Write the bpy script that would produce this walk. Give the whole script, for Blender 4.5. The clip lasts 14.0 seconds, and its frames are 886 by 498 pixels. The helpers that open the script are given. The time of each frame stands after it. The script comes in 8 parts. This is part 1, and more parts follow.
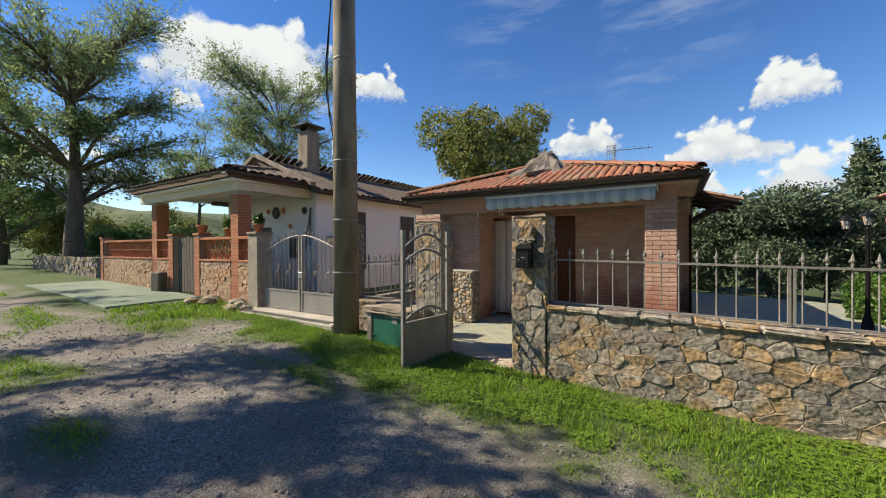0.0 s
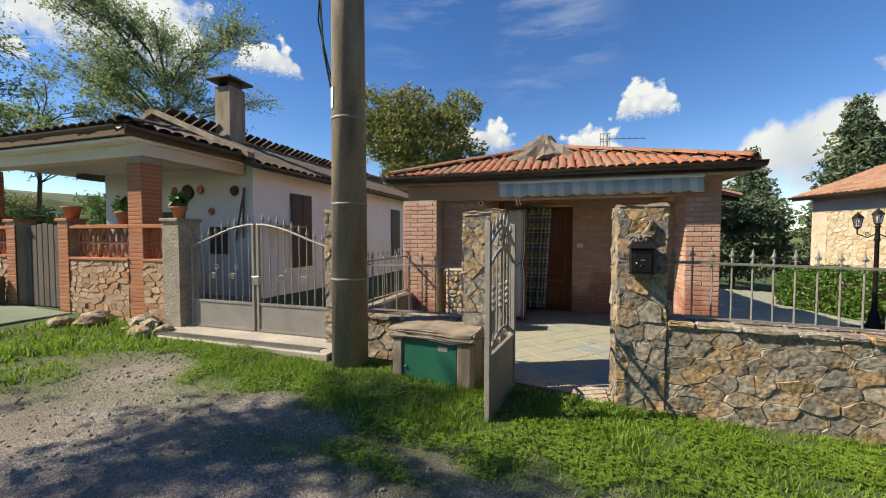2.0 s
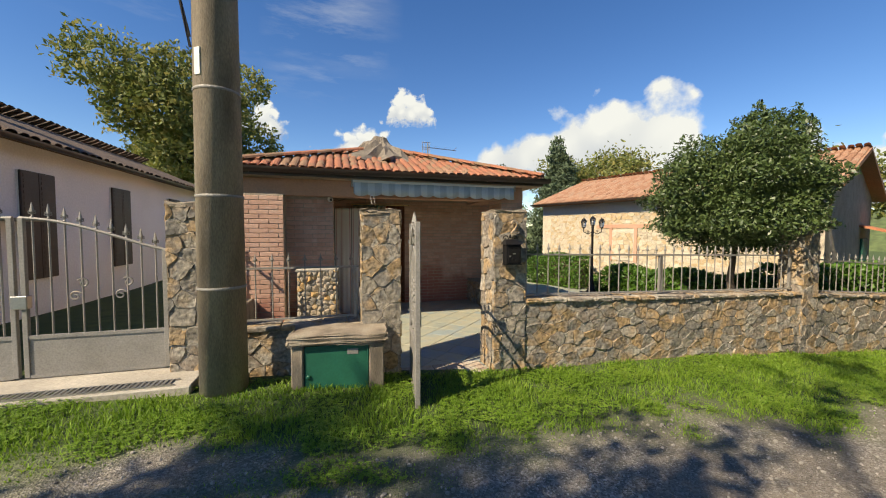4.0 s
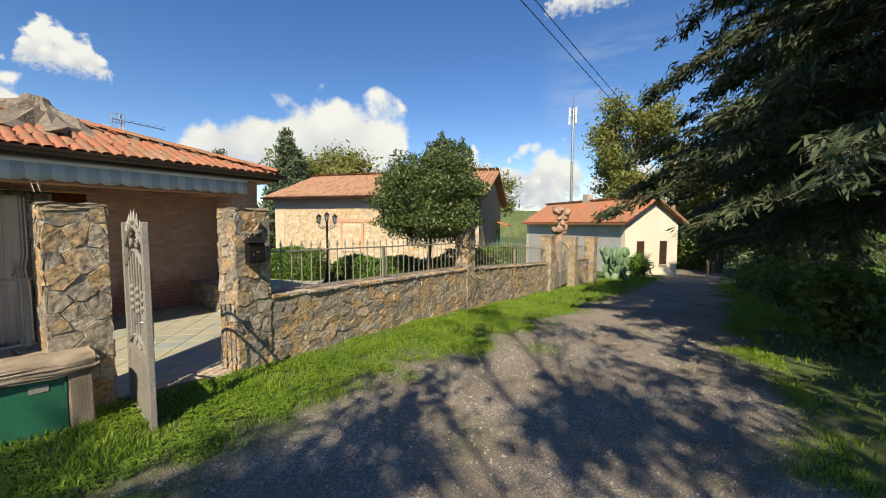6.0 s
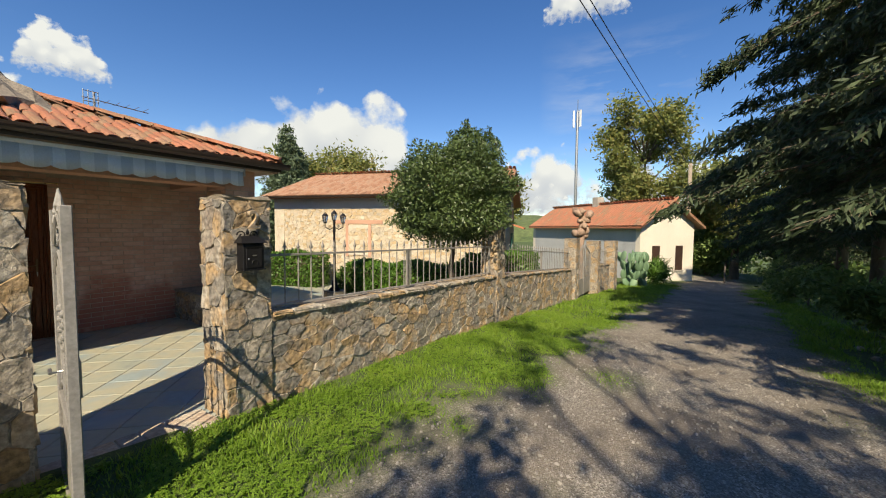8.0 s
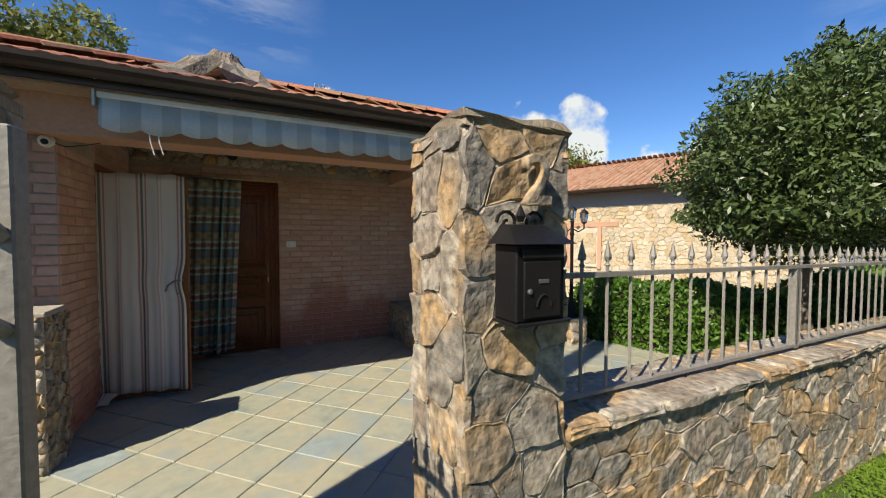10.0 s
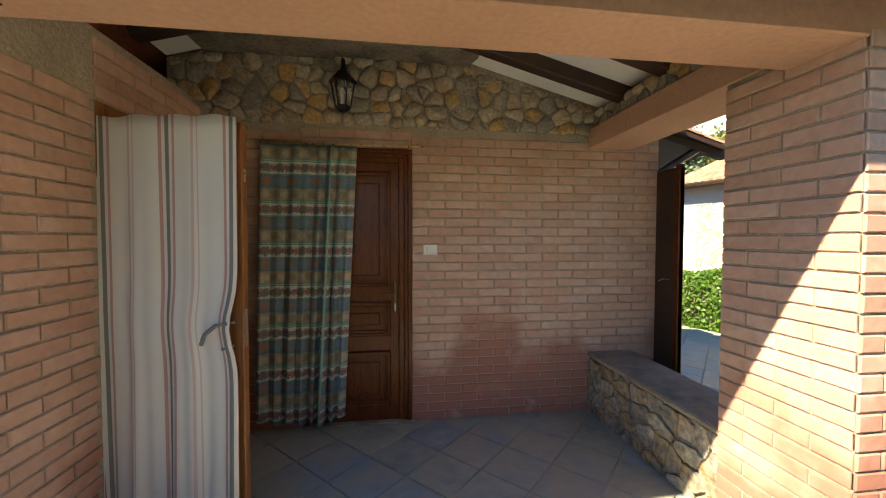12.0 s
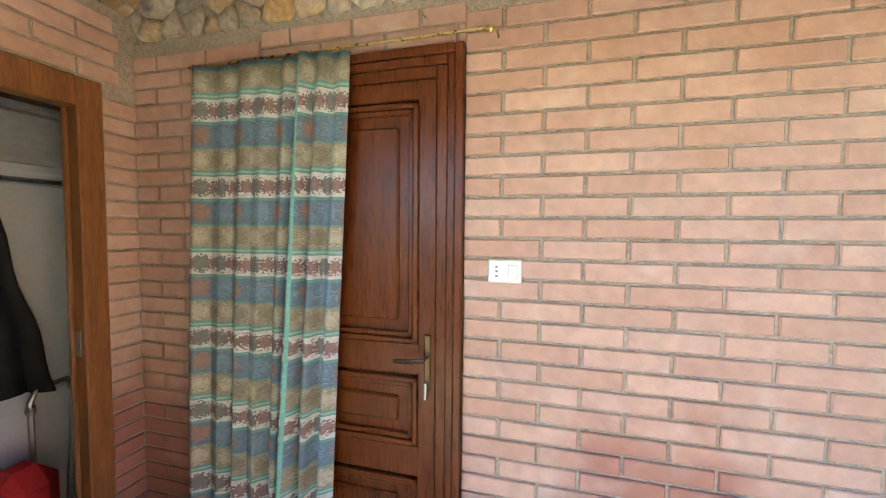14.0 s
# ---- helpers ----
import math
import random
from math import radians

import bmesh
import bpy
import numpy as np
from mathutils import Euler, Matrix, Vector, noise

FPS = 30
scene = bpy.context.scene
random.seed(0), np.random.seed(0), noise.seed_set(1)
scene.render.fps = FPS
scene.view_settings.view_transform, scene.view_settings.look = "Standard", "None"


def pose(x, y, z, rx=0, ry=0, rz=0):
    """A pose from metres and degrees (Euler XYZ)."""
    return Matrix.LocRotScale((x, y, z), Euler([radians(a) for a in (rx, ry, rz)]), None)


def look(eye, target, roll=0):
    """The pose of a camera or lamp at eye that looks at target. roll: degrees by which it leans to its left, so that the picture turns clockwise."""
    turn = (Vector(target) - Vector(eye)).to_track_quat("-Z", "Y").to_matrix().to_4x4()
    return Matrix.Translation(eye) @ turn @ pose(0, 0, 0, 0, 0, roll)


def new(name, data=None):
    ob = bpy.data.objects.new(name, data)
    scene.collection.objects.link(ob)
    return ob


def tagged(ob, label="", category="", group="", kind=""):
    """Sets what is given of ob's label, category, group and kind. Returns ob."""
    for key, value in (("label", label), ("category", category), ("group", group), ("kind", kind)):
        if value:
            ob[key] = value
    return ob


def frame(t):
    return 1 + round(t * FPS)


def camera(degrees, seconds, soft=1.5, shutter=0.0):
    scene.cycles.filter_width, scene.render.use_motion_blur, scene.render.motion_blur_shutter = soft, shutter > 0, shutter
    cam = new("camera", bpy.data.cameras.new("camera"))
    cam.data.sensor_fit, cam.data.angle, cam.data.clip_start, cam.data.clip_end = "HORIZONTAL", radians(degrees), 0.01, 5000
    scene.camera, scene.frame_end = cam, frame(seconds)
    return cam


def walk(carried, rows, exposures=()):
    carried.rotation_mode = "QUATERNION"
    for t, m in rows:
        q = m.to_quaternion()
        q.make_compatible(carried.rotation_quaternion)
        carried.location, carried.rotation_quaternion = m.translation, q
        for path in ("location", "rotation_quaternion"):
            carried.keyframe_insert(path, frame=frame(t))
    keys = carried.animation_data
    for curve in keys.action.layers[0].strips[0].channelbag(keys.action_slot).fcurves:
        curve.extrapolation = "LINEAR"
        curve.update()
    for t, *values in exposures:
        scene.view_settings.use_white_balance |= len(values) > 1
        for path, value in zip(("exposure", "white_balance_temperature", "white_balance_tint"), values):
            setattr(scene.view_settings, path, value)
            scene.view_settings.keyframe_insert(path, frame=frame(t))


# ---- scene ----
cam = camera(99.9, 14.0, soft=1.1)
PATH = [
    (0, (0.651, 0.531, 1.481), (-0.413, 2.224, 1.466), -0.3),
    (0.5, (0.028, 0.557, 1.53), (-0.989, 2.279, 1.489), -0.3),
    (1, (-0.53, 0.681, 1.535), (-1.401, 2.48, 1.465), -0.2),
    (1.5, (-1.051, 0.87, 1.552), (-1.784, 2.729, 1.474), 0.0),
    (2, (-1.525, 1.036, 1.553), (-2.115, 2.946, 1.482), 0.1),
    (2.2, (-1.665, 1.13, 1.558), (-2.187, 3.059, 1.477), 0.0),
    (4.5, (-2.912, 0.765, 1.62), (-1.976, 2.529, 1.51), -0.0),
    (5, (-3.051, 0.653, 1.652), (-1.766, 2.18, 1.523), -0.2),
    (5.5, (-3.144, 0.537, 1.639), (-1.638, 1.846, 1.509), 0.1),
    (6, (-3.101, 0.554, 1.66), (-1.448, 1.672, 1.528), 0.2),
    (6.5, (-3.064, 0.652, 1.638), (-1.332, 1.644, 1.507), 0.2),
    (7, (-2.982, 0.816, 1.62), (-1.233, 1.777, 1.488), 0.3),
    (7.2, (-2.912, 0.949, 1.617), (-1.163, 1.912, 1.488), 0.3),
    (9.3, (-1.798, 2.953, 1.504), (-0.57, 4.53, 1.417), 0.3),
    (9.5, (-1.722, 3.19, 1.499), (-0.579, 4.829, 1.416), 0.2),
    (10, (-1.546, 3.79, 1.472), (-0.637, 5.57, 1.402), 0.1),
    (10.5, (-1.576, 4.397, 1.445), (-0.897, 6.277, 1.38), 0.3),
    (11, (-1.535, 4.968, 1.429), (-1.057, 6.909, 1.374), 0.3),
    (11.5, (-1.491, 5.564, 1.477), (-1.136, 7.532, 1.414), 0.1),
    (12, (-1.383, 6.095, 1.459), (-1.124, 8.077, 1.398), 0.1),
    (12.5, (-1.192, 6.62, 1.447), (-1.036, 8.613, 1.386), 0.0),
    (13, (-1.057, 7.066, 1.453), (-1.053, 9.065, 1.384), 0.5),
    (13.5, (-0.956, 7.461, 1.44), (-1.167, 9.449, 1.4), 0.6),
    (14, (-0.985, 7.746, 1.498), (-1.49, 9.679, 1.402), 0.5),
]
STOPS = [(0, 0.6), (2.2, 0.6), (4.5, 0.6), (9.5, 0.52), (10.5, 0.6), (11.0, 0.85), (11.5, 1.3), (12, 1.95), (12.5, 2.9), (13, 3.5), (13.5, 3.75), (14, 3.9)]
KELVIN = (7350, 7500, 7850, 7350, 6950, 6950, 7500, 8150, 8000, 7800, 7250, 6850)
EXPOSURES = [(t, s, k, 10) for (t, s), k in zip(STOPS, KELVIN)]
walk(cam, [(t, look(eye, target, roll)) for t, eye, target, roll in PATH], EXPOSURES)

# ---- light ----
SUN_WAY = Vector((1.0, 0.46, -1.0)).normalized()
world = bpy.data.worlds.new("world")
scene.world = world
world.use_nodes = True
wn = world.node_tree.nodes
sky = wn.new("ShaderNodeTexSky")
sky.sky_type = "NISHITA"
sky.sun_disc = False
sky.sun_elevation = math.asin(-SUN_WAY.z)
sky.sun_rotation = math.atan2(-SUN_WAY.x, -SUN_WAY.y)
sky.air_density, sky.dust_density, sky.ozone_density = 0.9, 0.0, 3.0
wn["Background"].inputs["Strength"].default_value = 0.118
deep = wn.new("ShaderNodeHueSaturation")
deep.inputs["Saturation"].default_value = 1.28
deep.inputs["Hue"].default_value = 0.510
world.node_tree.links.new(sky.outputs[0], deep.inputs["Color"])
world.node_tree.links.new(deep.outputs[0], wn["Background"].inputs["Color"])
sun_data = bpy.data.lights.new("sun", "SUN")
sun_data.energy, sun_data.angle, sun_data.color = 5.0, radians(0.5), (1.0, 0.93, 0.82)
sun = new("sun", sun_data)
sun.matrix_world = look(-SUN_WAY * 50, (0, 0, 0))

# ---- materials ----
def mat(name, stops, rough=0.8, scale=(2.0, 30.0), grain=0.35, bump=0.25, rand=0.6, metal=0.0, bump_scale=None, spec=0.5, translucent=0.0, streak=None):
    """A surface whose colour runs over stops by piece and by broad noise, with a fine grain, relief and uneven gloss."""
    m = bpy.data.materials.new(name)
    m.use_nodes = True
    nt = m.node_tree
    n, l = nt.nodes, nt.links
    b = n["Principled BSDF"]
    geo, info = n.new("ShaderNodeNewGeometry"), n.new("ShaderNodeObjectInfo")
    pos = geo.outputs["Position"]
    if streak:
        mp = n.new("ShaderNodeMapping")
        mp.inputs["Scale"].default_value = streak
        l.new(pos, mp.inputs["Vector"])
        pos = mp.outputs["Vector"]

    def noise_at(s, detail=4.0):
        t = n.new("ShaderNodeTexNoise")
        t.inputs["Scale"].default_value, t.inputs["Detail"].default_value = s, detail
        l.new(pos, t.inputs["Vector"])
        return t.outputs["Fac"]

    def calc(op, a, c):
        t = n.new("ShaderNodeMath")
        t.operation = op
        for i, v in enumerate((a, c)):
            if isinstance(v, (int, float)):
                t.inputs[i].default_value = v
            else:
                l.new(v, t.inputs[i])
        return t.outputs[0]

    broad, fine = noise_at(scale[0]), noise_at(scale[1], 6.0)
    pick = calc("FRACT", calc("ADD", info.outputs["Random"], geo.outputs["Random Per Island"]), 0.0)
    wide = calc("ADD", calc("MULTIPLY", calc("SUBTRACT", broad, 0.5), 2.2), 0.5)
    fac = calc("ADD", calc("MULTIPLY", pick, rand), calc("MULTIPLY", wide, 1.0 - rand))
    ramp = n.new("ShaderNodeValToRGB")
    el = ramp.color_ramp.elements
    while len(el) < len(stops):
        el.new(0.5)
    for i, c in enumerate(stops):
        el[i].position, el[i].color = i / max(1, len(stops) - 1), (*c, 1)
    l.new(fac, ramp.inputs["Fac"])
    mul = n.new("ShaderNodeMix")
    mul.data_type, mul.blend_type = "RGBA", "MULTIPLY"
    mul.inputs["Factor"].default_value = 1.0
    l.new(ramp.outputs["Color"], mul.inputs["A"])
    g = calc("ADD", calc("MULTIPLY", calc("SUBTRACT", fine, 0.5), grain * 3.0), 1.0)
    l.new(g, mul.inputs["B"])
    l.new(mul.outputs["Result"], b.inputs["Base Color"])
    l.new(calc("ADD", calc("MULTIPLY", calc("SUBTRACT", fine, 0.5), 0.3), rough), b.inputs["Roughness"])
    b.inputs["Metallic"].default_value = metal
    b.inputs["Specular IOR Level"].default_value = spec
    if bump:
        bp = n.new("ShaderNodeBump")
        bp.inputs["Strength"].default_value, bp.inputs["Distance"].default_value = bump, 0.02
        l.new(noise_at(bump_scale, 6.0) if bump_scale else fine, bp.inputs["Height"])
        l.new(bp.outputs["Normal"], b.inputs["Normal"])
    if translucent:
        tr, mx = n.new("ShaderNodeBsdfTranslucent"), n.new("ShaderNodeMixShader")
        l.new(mul.outputs["Result"], tr.inputs["Color"])
        mx.inputs["Fac"].default_value = translucent
        l.new(b.outputs[0], mx.inputs[1])
        l.new(tr.outputs[0], mx.inputs[2])
        l.new(mx.outputs[0], n["Material Output"].inputs["Surface"])
    return m


STONE = mat("stone", [(0.15, 0.13, 0.105), (0.27, 0.235, 0.18), (0.19, 0.175, 0.15), (0.36, 0.24, 0.12), (0.33, 0.30, 0.245), (0.23, 0.185, 0.14), (0.29, 0.275, 0.245)], 0.9, (2.6, 26), 0.85, 1.0, 0.5, bump_scale=19.0)
STONE_LIGHT = mat("river_stone", [(0.22, 0.18, 0.13), (0.40, 0.33, 0.24), (0.27, 0.25, 0.21), (0.48, 0.30, 0.12), (0.47, 0.42, 0.33), (0.34, 0.19, 0.12)], 0.85, (6, 40), 0.45, 0.6, 0.8, bump_scale=30.0)
STONE_PALE = mat("pale_house_stone", [(0.38, 0.32, 0.23), (0.58, 0.51, 0.39), (0.47, 0.35, 0.20), (0.66, 0.60, 0.49)], 0.9, (4, 40), 0.35, 0.4, 0.75)
MORTAR = mat("mortar", [(0.24, 0.21, 0.165), (0.40, 0.35, 0.275)], 0.95, (5, 45), 0.6, 1.0, 0.0, bump_scale=30.0)
LICHEN_MORTAR = mat("lichened_mortar", [(0.10, 0.085, 0.065), (0.20, 0.17, 0.135), (0.15, 0.14, 0.115)], 0.95, (4, 40), 0.5, 0.8, 0.0, bump_scale=26.0)
MORTAR_PALE = mat("pale_mortar", [(0.50, 0.45, 0.35), (0.62, 0.56, 0.45)], 0.95, (3, 60), 0.3, 0.5, 0.0)
BRICK = mat("porch_brick", [(0.38, 0.205, 0.145), (0.54, 0.345, 0.26), (0.46, 0.27, 0.195), (0.57, 0.40, 0.32)], 0.85, (1.1, 22), 0.16, 0.25, 0.6)
BRICK_JOINT = mat("brick_joint", [(0.30, 0.25, 0.19), (0.42, 0.35, 0.275)], 0.95, (3, 70), 0.3, 0.5, 0.0)
BRICK_RED = mat("red_brick", [(0.36, 0.12, 0.05), (0.46, 0.18, 0.08)], 0.85, (2, 50), 0.3, 0.3, 0.5)
PLASTER_PINK = mat("pink_beam_plaster", [(0.46, 0.26, 0.17), (0.54, 0.32, 0.22)], 0.9, (1.5, 40), 0.15, 0.15, 0.0)
PLASTER_TAN = mat("tan_plaster", [(0.36, 0.26, 0.18), (0.45, 0.33, 0.24)], 0.92, (1.2, 40), 0.2, 0.2, 0.0)
WHITE_WALL = mat("white_wall_paint", [(0.76, 0.75, 0.73), (0.86, 0.855, 0.84)], 0.9, (0.8, 30), 0.12, 0.15, 0.0)
CREAM_WALL = mat("cream_wall_paint", [(0.62, 0.56, 0.46), (0.70, 0.64, 0.53)], 0.9, (0.6, 20), 0.12, 0.1, 0.0)
GREY_WALL = mat("grey_wall_render", [(0.36, 0.37, 0.37), (0.45, 0.46, 0.46)], 0.9, (0.6, 20), 0.12, 0.1, 0.0)
CEILING_WHITE = mat("white_ceiling_paint", [(0.76, 0.75, 0.72), (0.82, 0.81, 0.79)], 0.9, (1, 30), 0.06, 0.05, 0.0)
TILE_ROOF = mat("terracotta_roof_tile", [(0.27, 0.10, 0.055), (0.38, 0.15, 0.08), (0.33, 0.13, 0.07), (0.24, 0.15, 0.085), (0.44, 0.23, 0.15)], 0.85, (1.3, 35), 0.4, 0.35, 0.55)
TILE_OLD = mat("weathered_roof_tile", [(0.20, 0.11, 0.065), (0.34, 0.17, 0.095), (0.40, 0.24, 0.15), (0.27, 0.19, 0.13)], 0.9, (1.3, 35), 0.45, 0.35, 0.6)
TILE_DARK = mat("dark_lichen_roof_tile", [(0.075, 0.06, 0.045), (0.15, 0.105, 0.075), (0.11, 0.09, 0.07)], 0.9, (1.3, 30), 0.5, 0.35, 0.6)
SLATE = mat("slate_tile", [(0.215, 0.25, 0.225), (0.33, 0.345, 0.275), (0.38, 0.36, 0.26), (0.26, 0.315, 0.31), (0.345, 0.39, 0.355)], 0.5, (3.5, 14), 0.14, 0.12, 0.5)
SLATE_JOINT = mat("slate_joint", [(0.42, 0.40, 0.35), (0.52, 0.50, 0.45)], 0.95, (3, 60), 0.25, 0.3, 0.0)
WOOD_DOOR = mat("varnished_door_wood", [(0.075, 0.017, 0.004), (0.145, 0.038, 0.009)], 0.30, (3, 14), 0.35, 0.05, 0.1, spec=0.22, streak=(9, 9, 0.9))
WOOD_LIGHT = mat("orange_varnished_wood", [(0.17, 0.062, 0.018), (0.27, 0.105, 0.032)], 0.45, (3, 14), 0.4, 0.12, 0.1, streak=(9, 9, 0.9))
WOOD_DARK = mat("dark_stained_wood", [(0.028, 0.014, 0.009), (0.055, 0.028, 0.017)], 0.55, (3, 14), 0.4, 0.15, 0.1)
WOOD_GREY = mat("weathered_grey_wood", [(0.085, 0.07, 0.058), (0.15, 0.125, 0.10)], 0.9, (3, 25), 0.5, 0.3, 0.3, streak=(6, 6, 0.8))
IRON_GREY = mat("grey_painted_iron", [(0.21, 0.198, 0.175), (0.30, 0.283, 0.255)], 0.6, (4, 60), 0.3, 0.15, 0.2, metal=0.15)
IRON_BLACK = mat("black_painted_iron", [(0.008, 0.008, 0.009), (0.016, 0.015, 0.015)], 0.45, (4, 60), 0.15, 0.04, 0.0, spec=0.22)
BROWN_METAL = mat("brown_gutter_metal", [(0.035, 0.022, 0.017), (0.06, 0.04, 0.03)], 0.4, (2, 40), 0.2, 0.05, 0.0)
CONCRETE = mat("stained_concrete", [(0.13, 0.105, 0.075), (0.27, 0.22, 0.16), (0.36, 0.31, 0.23)], 0.9, (1.6, 45), 0.4, 0.35, 0.0, streak=(3.0, 3.0, 0.7))
CONCRETE_PALE = mat("pale_concrete", [(0.32, 0.29, 0.24), (0.46, 0.42, 0.35)], 0.9, (2, 45), 0.3, 0.3, 0.0)
GREEN_PAINT = mat("green_painted_metal", [(0.008, 0.085, 0.050), (0.014, 0.13, 0.075)], 0.5, (3, 50), 0.2, 0.08, 0.0)
GREEN_DOOR = mat("green_door_paint", [(0.012, 0.11, 0.075), (0.02, 0.15, 0.10)], 0.6, (3, 50), 0.2, 0.1, 0.0)
GREEN_PAD = mat("worn_green_concrete", [(0.13, 0.17, 0.12), (0.21, 0.26, 0.185)], 0.9, (1.2, 30), 0.3, 0.2, 0.0)
AWNING_A = mat("grey_awning_cloth", [(0.52, 0.58, 0.60), (0.58, 0.63, 0.65)], 0.85, (3, 80), 0.12, 0.1, 0.0, translucent=0.2)
AWNING_B = mat("pale_awning_cloth", [(0.68, 0.73, 0.74), (0.74, 0.78, 0.79)], 0.85, (3, 80), 0.12, 0.1, 0.0, translucent=0.2)
PLASTIC_WHITE = mat("white_plastic", [(0.72, 0.70, 0.64), (0.78, 0.76, 0.70)], 0.4, (4, 60), 0.05, 0.0, 0.0)
APPLIANCE = mat("white_enamel", [(0.74, 0.75, 0.76), (0.80, 0.81, 0.82)], 0.35, (2, 50), 0.06, 0.0, 0.0)
GREY_PLASTIC = mat("grey_plastic", [(0.10, 0.105, 0.11), (0.15, 0.155, 0.16)], 0.5, (4, 60), 0.1, 0.0, 0.0)
BLACK_CLOTH = mat("black_cloth", [(0.010, 0.010, 0.011), (0.022, 0.021, 0.022)], 0.8, (6, 90), 0.3, 0.2, 0.0)
RED_CLOTH = mat("red_cloth", [(0.42, 0.012, 0.016), (0.52, 0.03, 0.03)], 0.8, (6, 90), 0.2, 0.2, 0.0)
BRASS = mat("brass", [(0.58, 0.42, 0.16), (0.68, 0.52, 0.24)], 0.3, (5, 60), 0.1, 0.0, 0.0, metal=1.0)
STEEL = mat("dull_steel", [(0.34, 0.33, 0.31), (0.46, 0.45, 0.43)], 0.4, (5, 60), 0.15, 0.05, 0.0, metal=0.9)
BRONZE = mat("dark_bronze", [(0.10, 0.06, 0.03), (0.16, 0.10, 0.05)], 0.4, (5, 60), 0.2, 0.05, 0.0, metal=0.9)
TERRACOTTA = mat("terracotta", [(0.40, 0.145, 0.065), (0.50, 0.20, 0.10)], 0.85, (3, 50), 0.25, 0.15, 0.2)
ROCK = mat("mountain_rock", [(0.20, 0.17, 0.13), (0.33, 0.27, 0.20)], 0.95, (0.02, 0.15), 0.3, 0.0, 0.0)
HILL = mat("wooded_hill", [(0.035, 0.065, 0.022), (0.10, 0.13, 0.045), (0.06, 0.09, 0.03)], 0.95, (0.06, 0.5), 0.6, 0.0, 0.0)
BARK = mat("bark", [(0.075, 0.055, 0.038), (0.16, 0.125, 0.09)], 0.95, (4, 30), 0.5, 0.6, 0.0, streak=(1, 1, 0.25))
BARK_PALE = mat("pale_knotted_bark", [(0.26, 0.17, 0.12), (0.42, 0.30, 0.22)], 0.95, (6, 30), 0.4, 0.5, 0.0)
LEAF = mat("leaf_green", [(0.06, 0.11, 0.025), (0.13, 0.21, 0.055), (0.21, 0.29, 0.085)], 0.6, (0.8, 9), 0.3, 0.0, 0.7, translucent=0.3)
LEAF_LOCUST = mat("feathery_leaf", [(0.12, 0.18, 0.06), (0.23, 0.31, 0.13), (0.33, 0.41, 0.19)], 0.6, (0.8, 9), 0.3, 0.0, 0.7, translucent=0.55)
LEAF_AUTUMN = mat("yellowing_leaf", [(0.10, 0.14, 0.035), (0.20, 0.23, 0.06), (0.36, 0.30, 0.09)], 0.6, (0.7, 9), 0.3, 0.0, 0.6, translucent=0.35)
LEAF_GLOSS = mat("glossy_leaf", [(0.036, 0.062, 0.018), (0.070, 0.112, 0.032), (0.12, 0.165, 0.052)], 0.45, (1.2, 9), 0.3, 0.0, 0.7, translucent=0.12)
LEAF_HEDGE = mat("hedge_leaf", [(0.035, 0.085, 0.012), (0.075, 0.17, 0.02), (0.13, 0.25, 0.035)], 0.45, (1.5, 9), 0.3, 0.0, 0.7, translucent=0.25)
LEAF_DARK = mat("conifer_needle", [(0.028, 0.048, 0.020), (0.050, 0.078, 0.034), (0.085, 0.115, 0.048)], 0.7, (0.8, 9), 0.3, 0.0, 0.7, translucent=0.2)
LEAF_CONIFER = mat("grey_green_conifer", [(0.05, 0.08, 0.04), (0.10, 0.145, 0.075), (0.16, 0.21, 0.11)], 0.7, (0.8, 9), 0.3, 0.0, 0.7, translucent=0.15)
LEAF_CACTUS = mat("cactus_pad", [(0.10, 0.19, 0.10), (0.18, 0.28, 0.16)], 0.6, (3, 30), 0.2, 0.1, 0.5)
GRASS = mat("grass_blade", [(0.09, 0.17, 0.014), (0.19, 0.33, 0.032), (0.31, 0.41, 0.07)], 0.6, (1.3, 9), 0.2, 0.0, 0.55, translucent=0.42)
PEBBLE = mat("pebble", [(0.14, 0.125, 0.105), (0.25, 0.23, 0.195), (0.36, 0.33, 0.285)], 0.9, (3, 50), 0.3, 0.0, 0.8)


def glass_mat():
    m = bpy.data.materials.new("lamp_glass")
    m.use_nodes = True
    b = m.node_tree.nodes["Principled BSDF"]
    b.inputs["Base Color"].default_value = (0.85, 0.86, 0.84, 1)
    b.inputs["Roughness"].default_value, b.inputs["Transmission Weight"].default_value = 0.12, 0.9
    return m


GLASS = glass_mat()


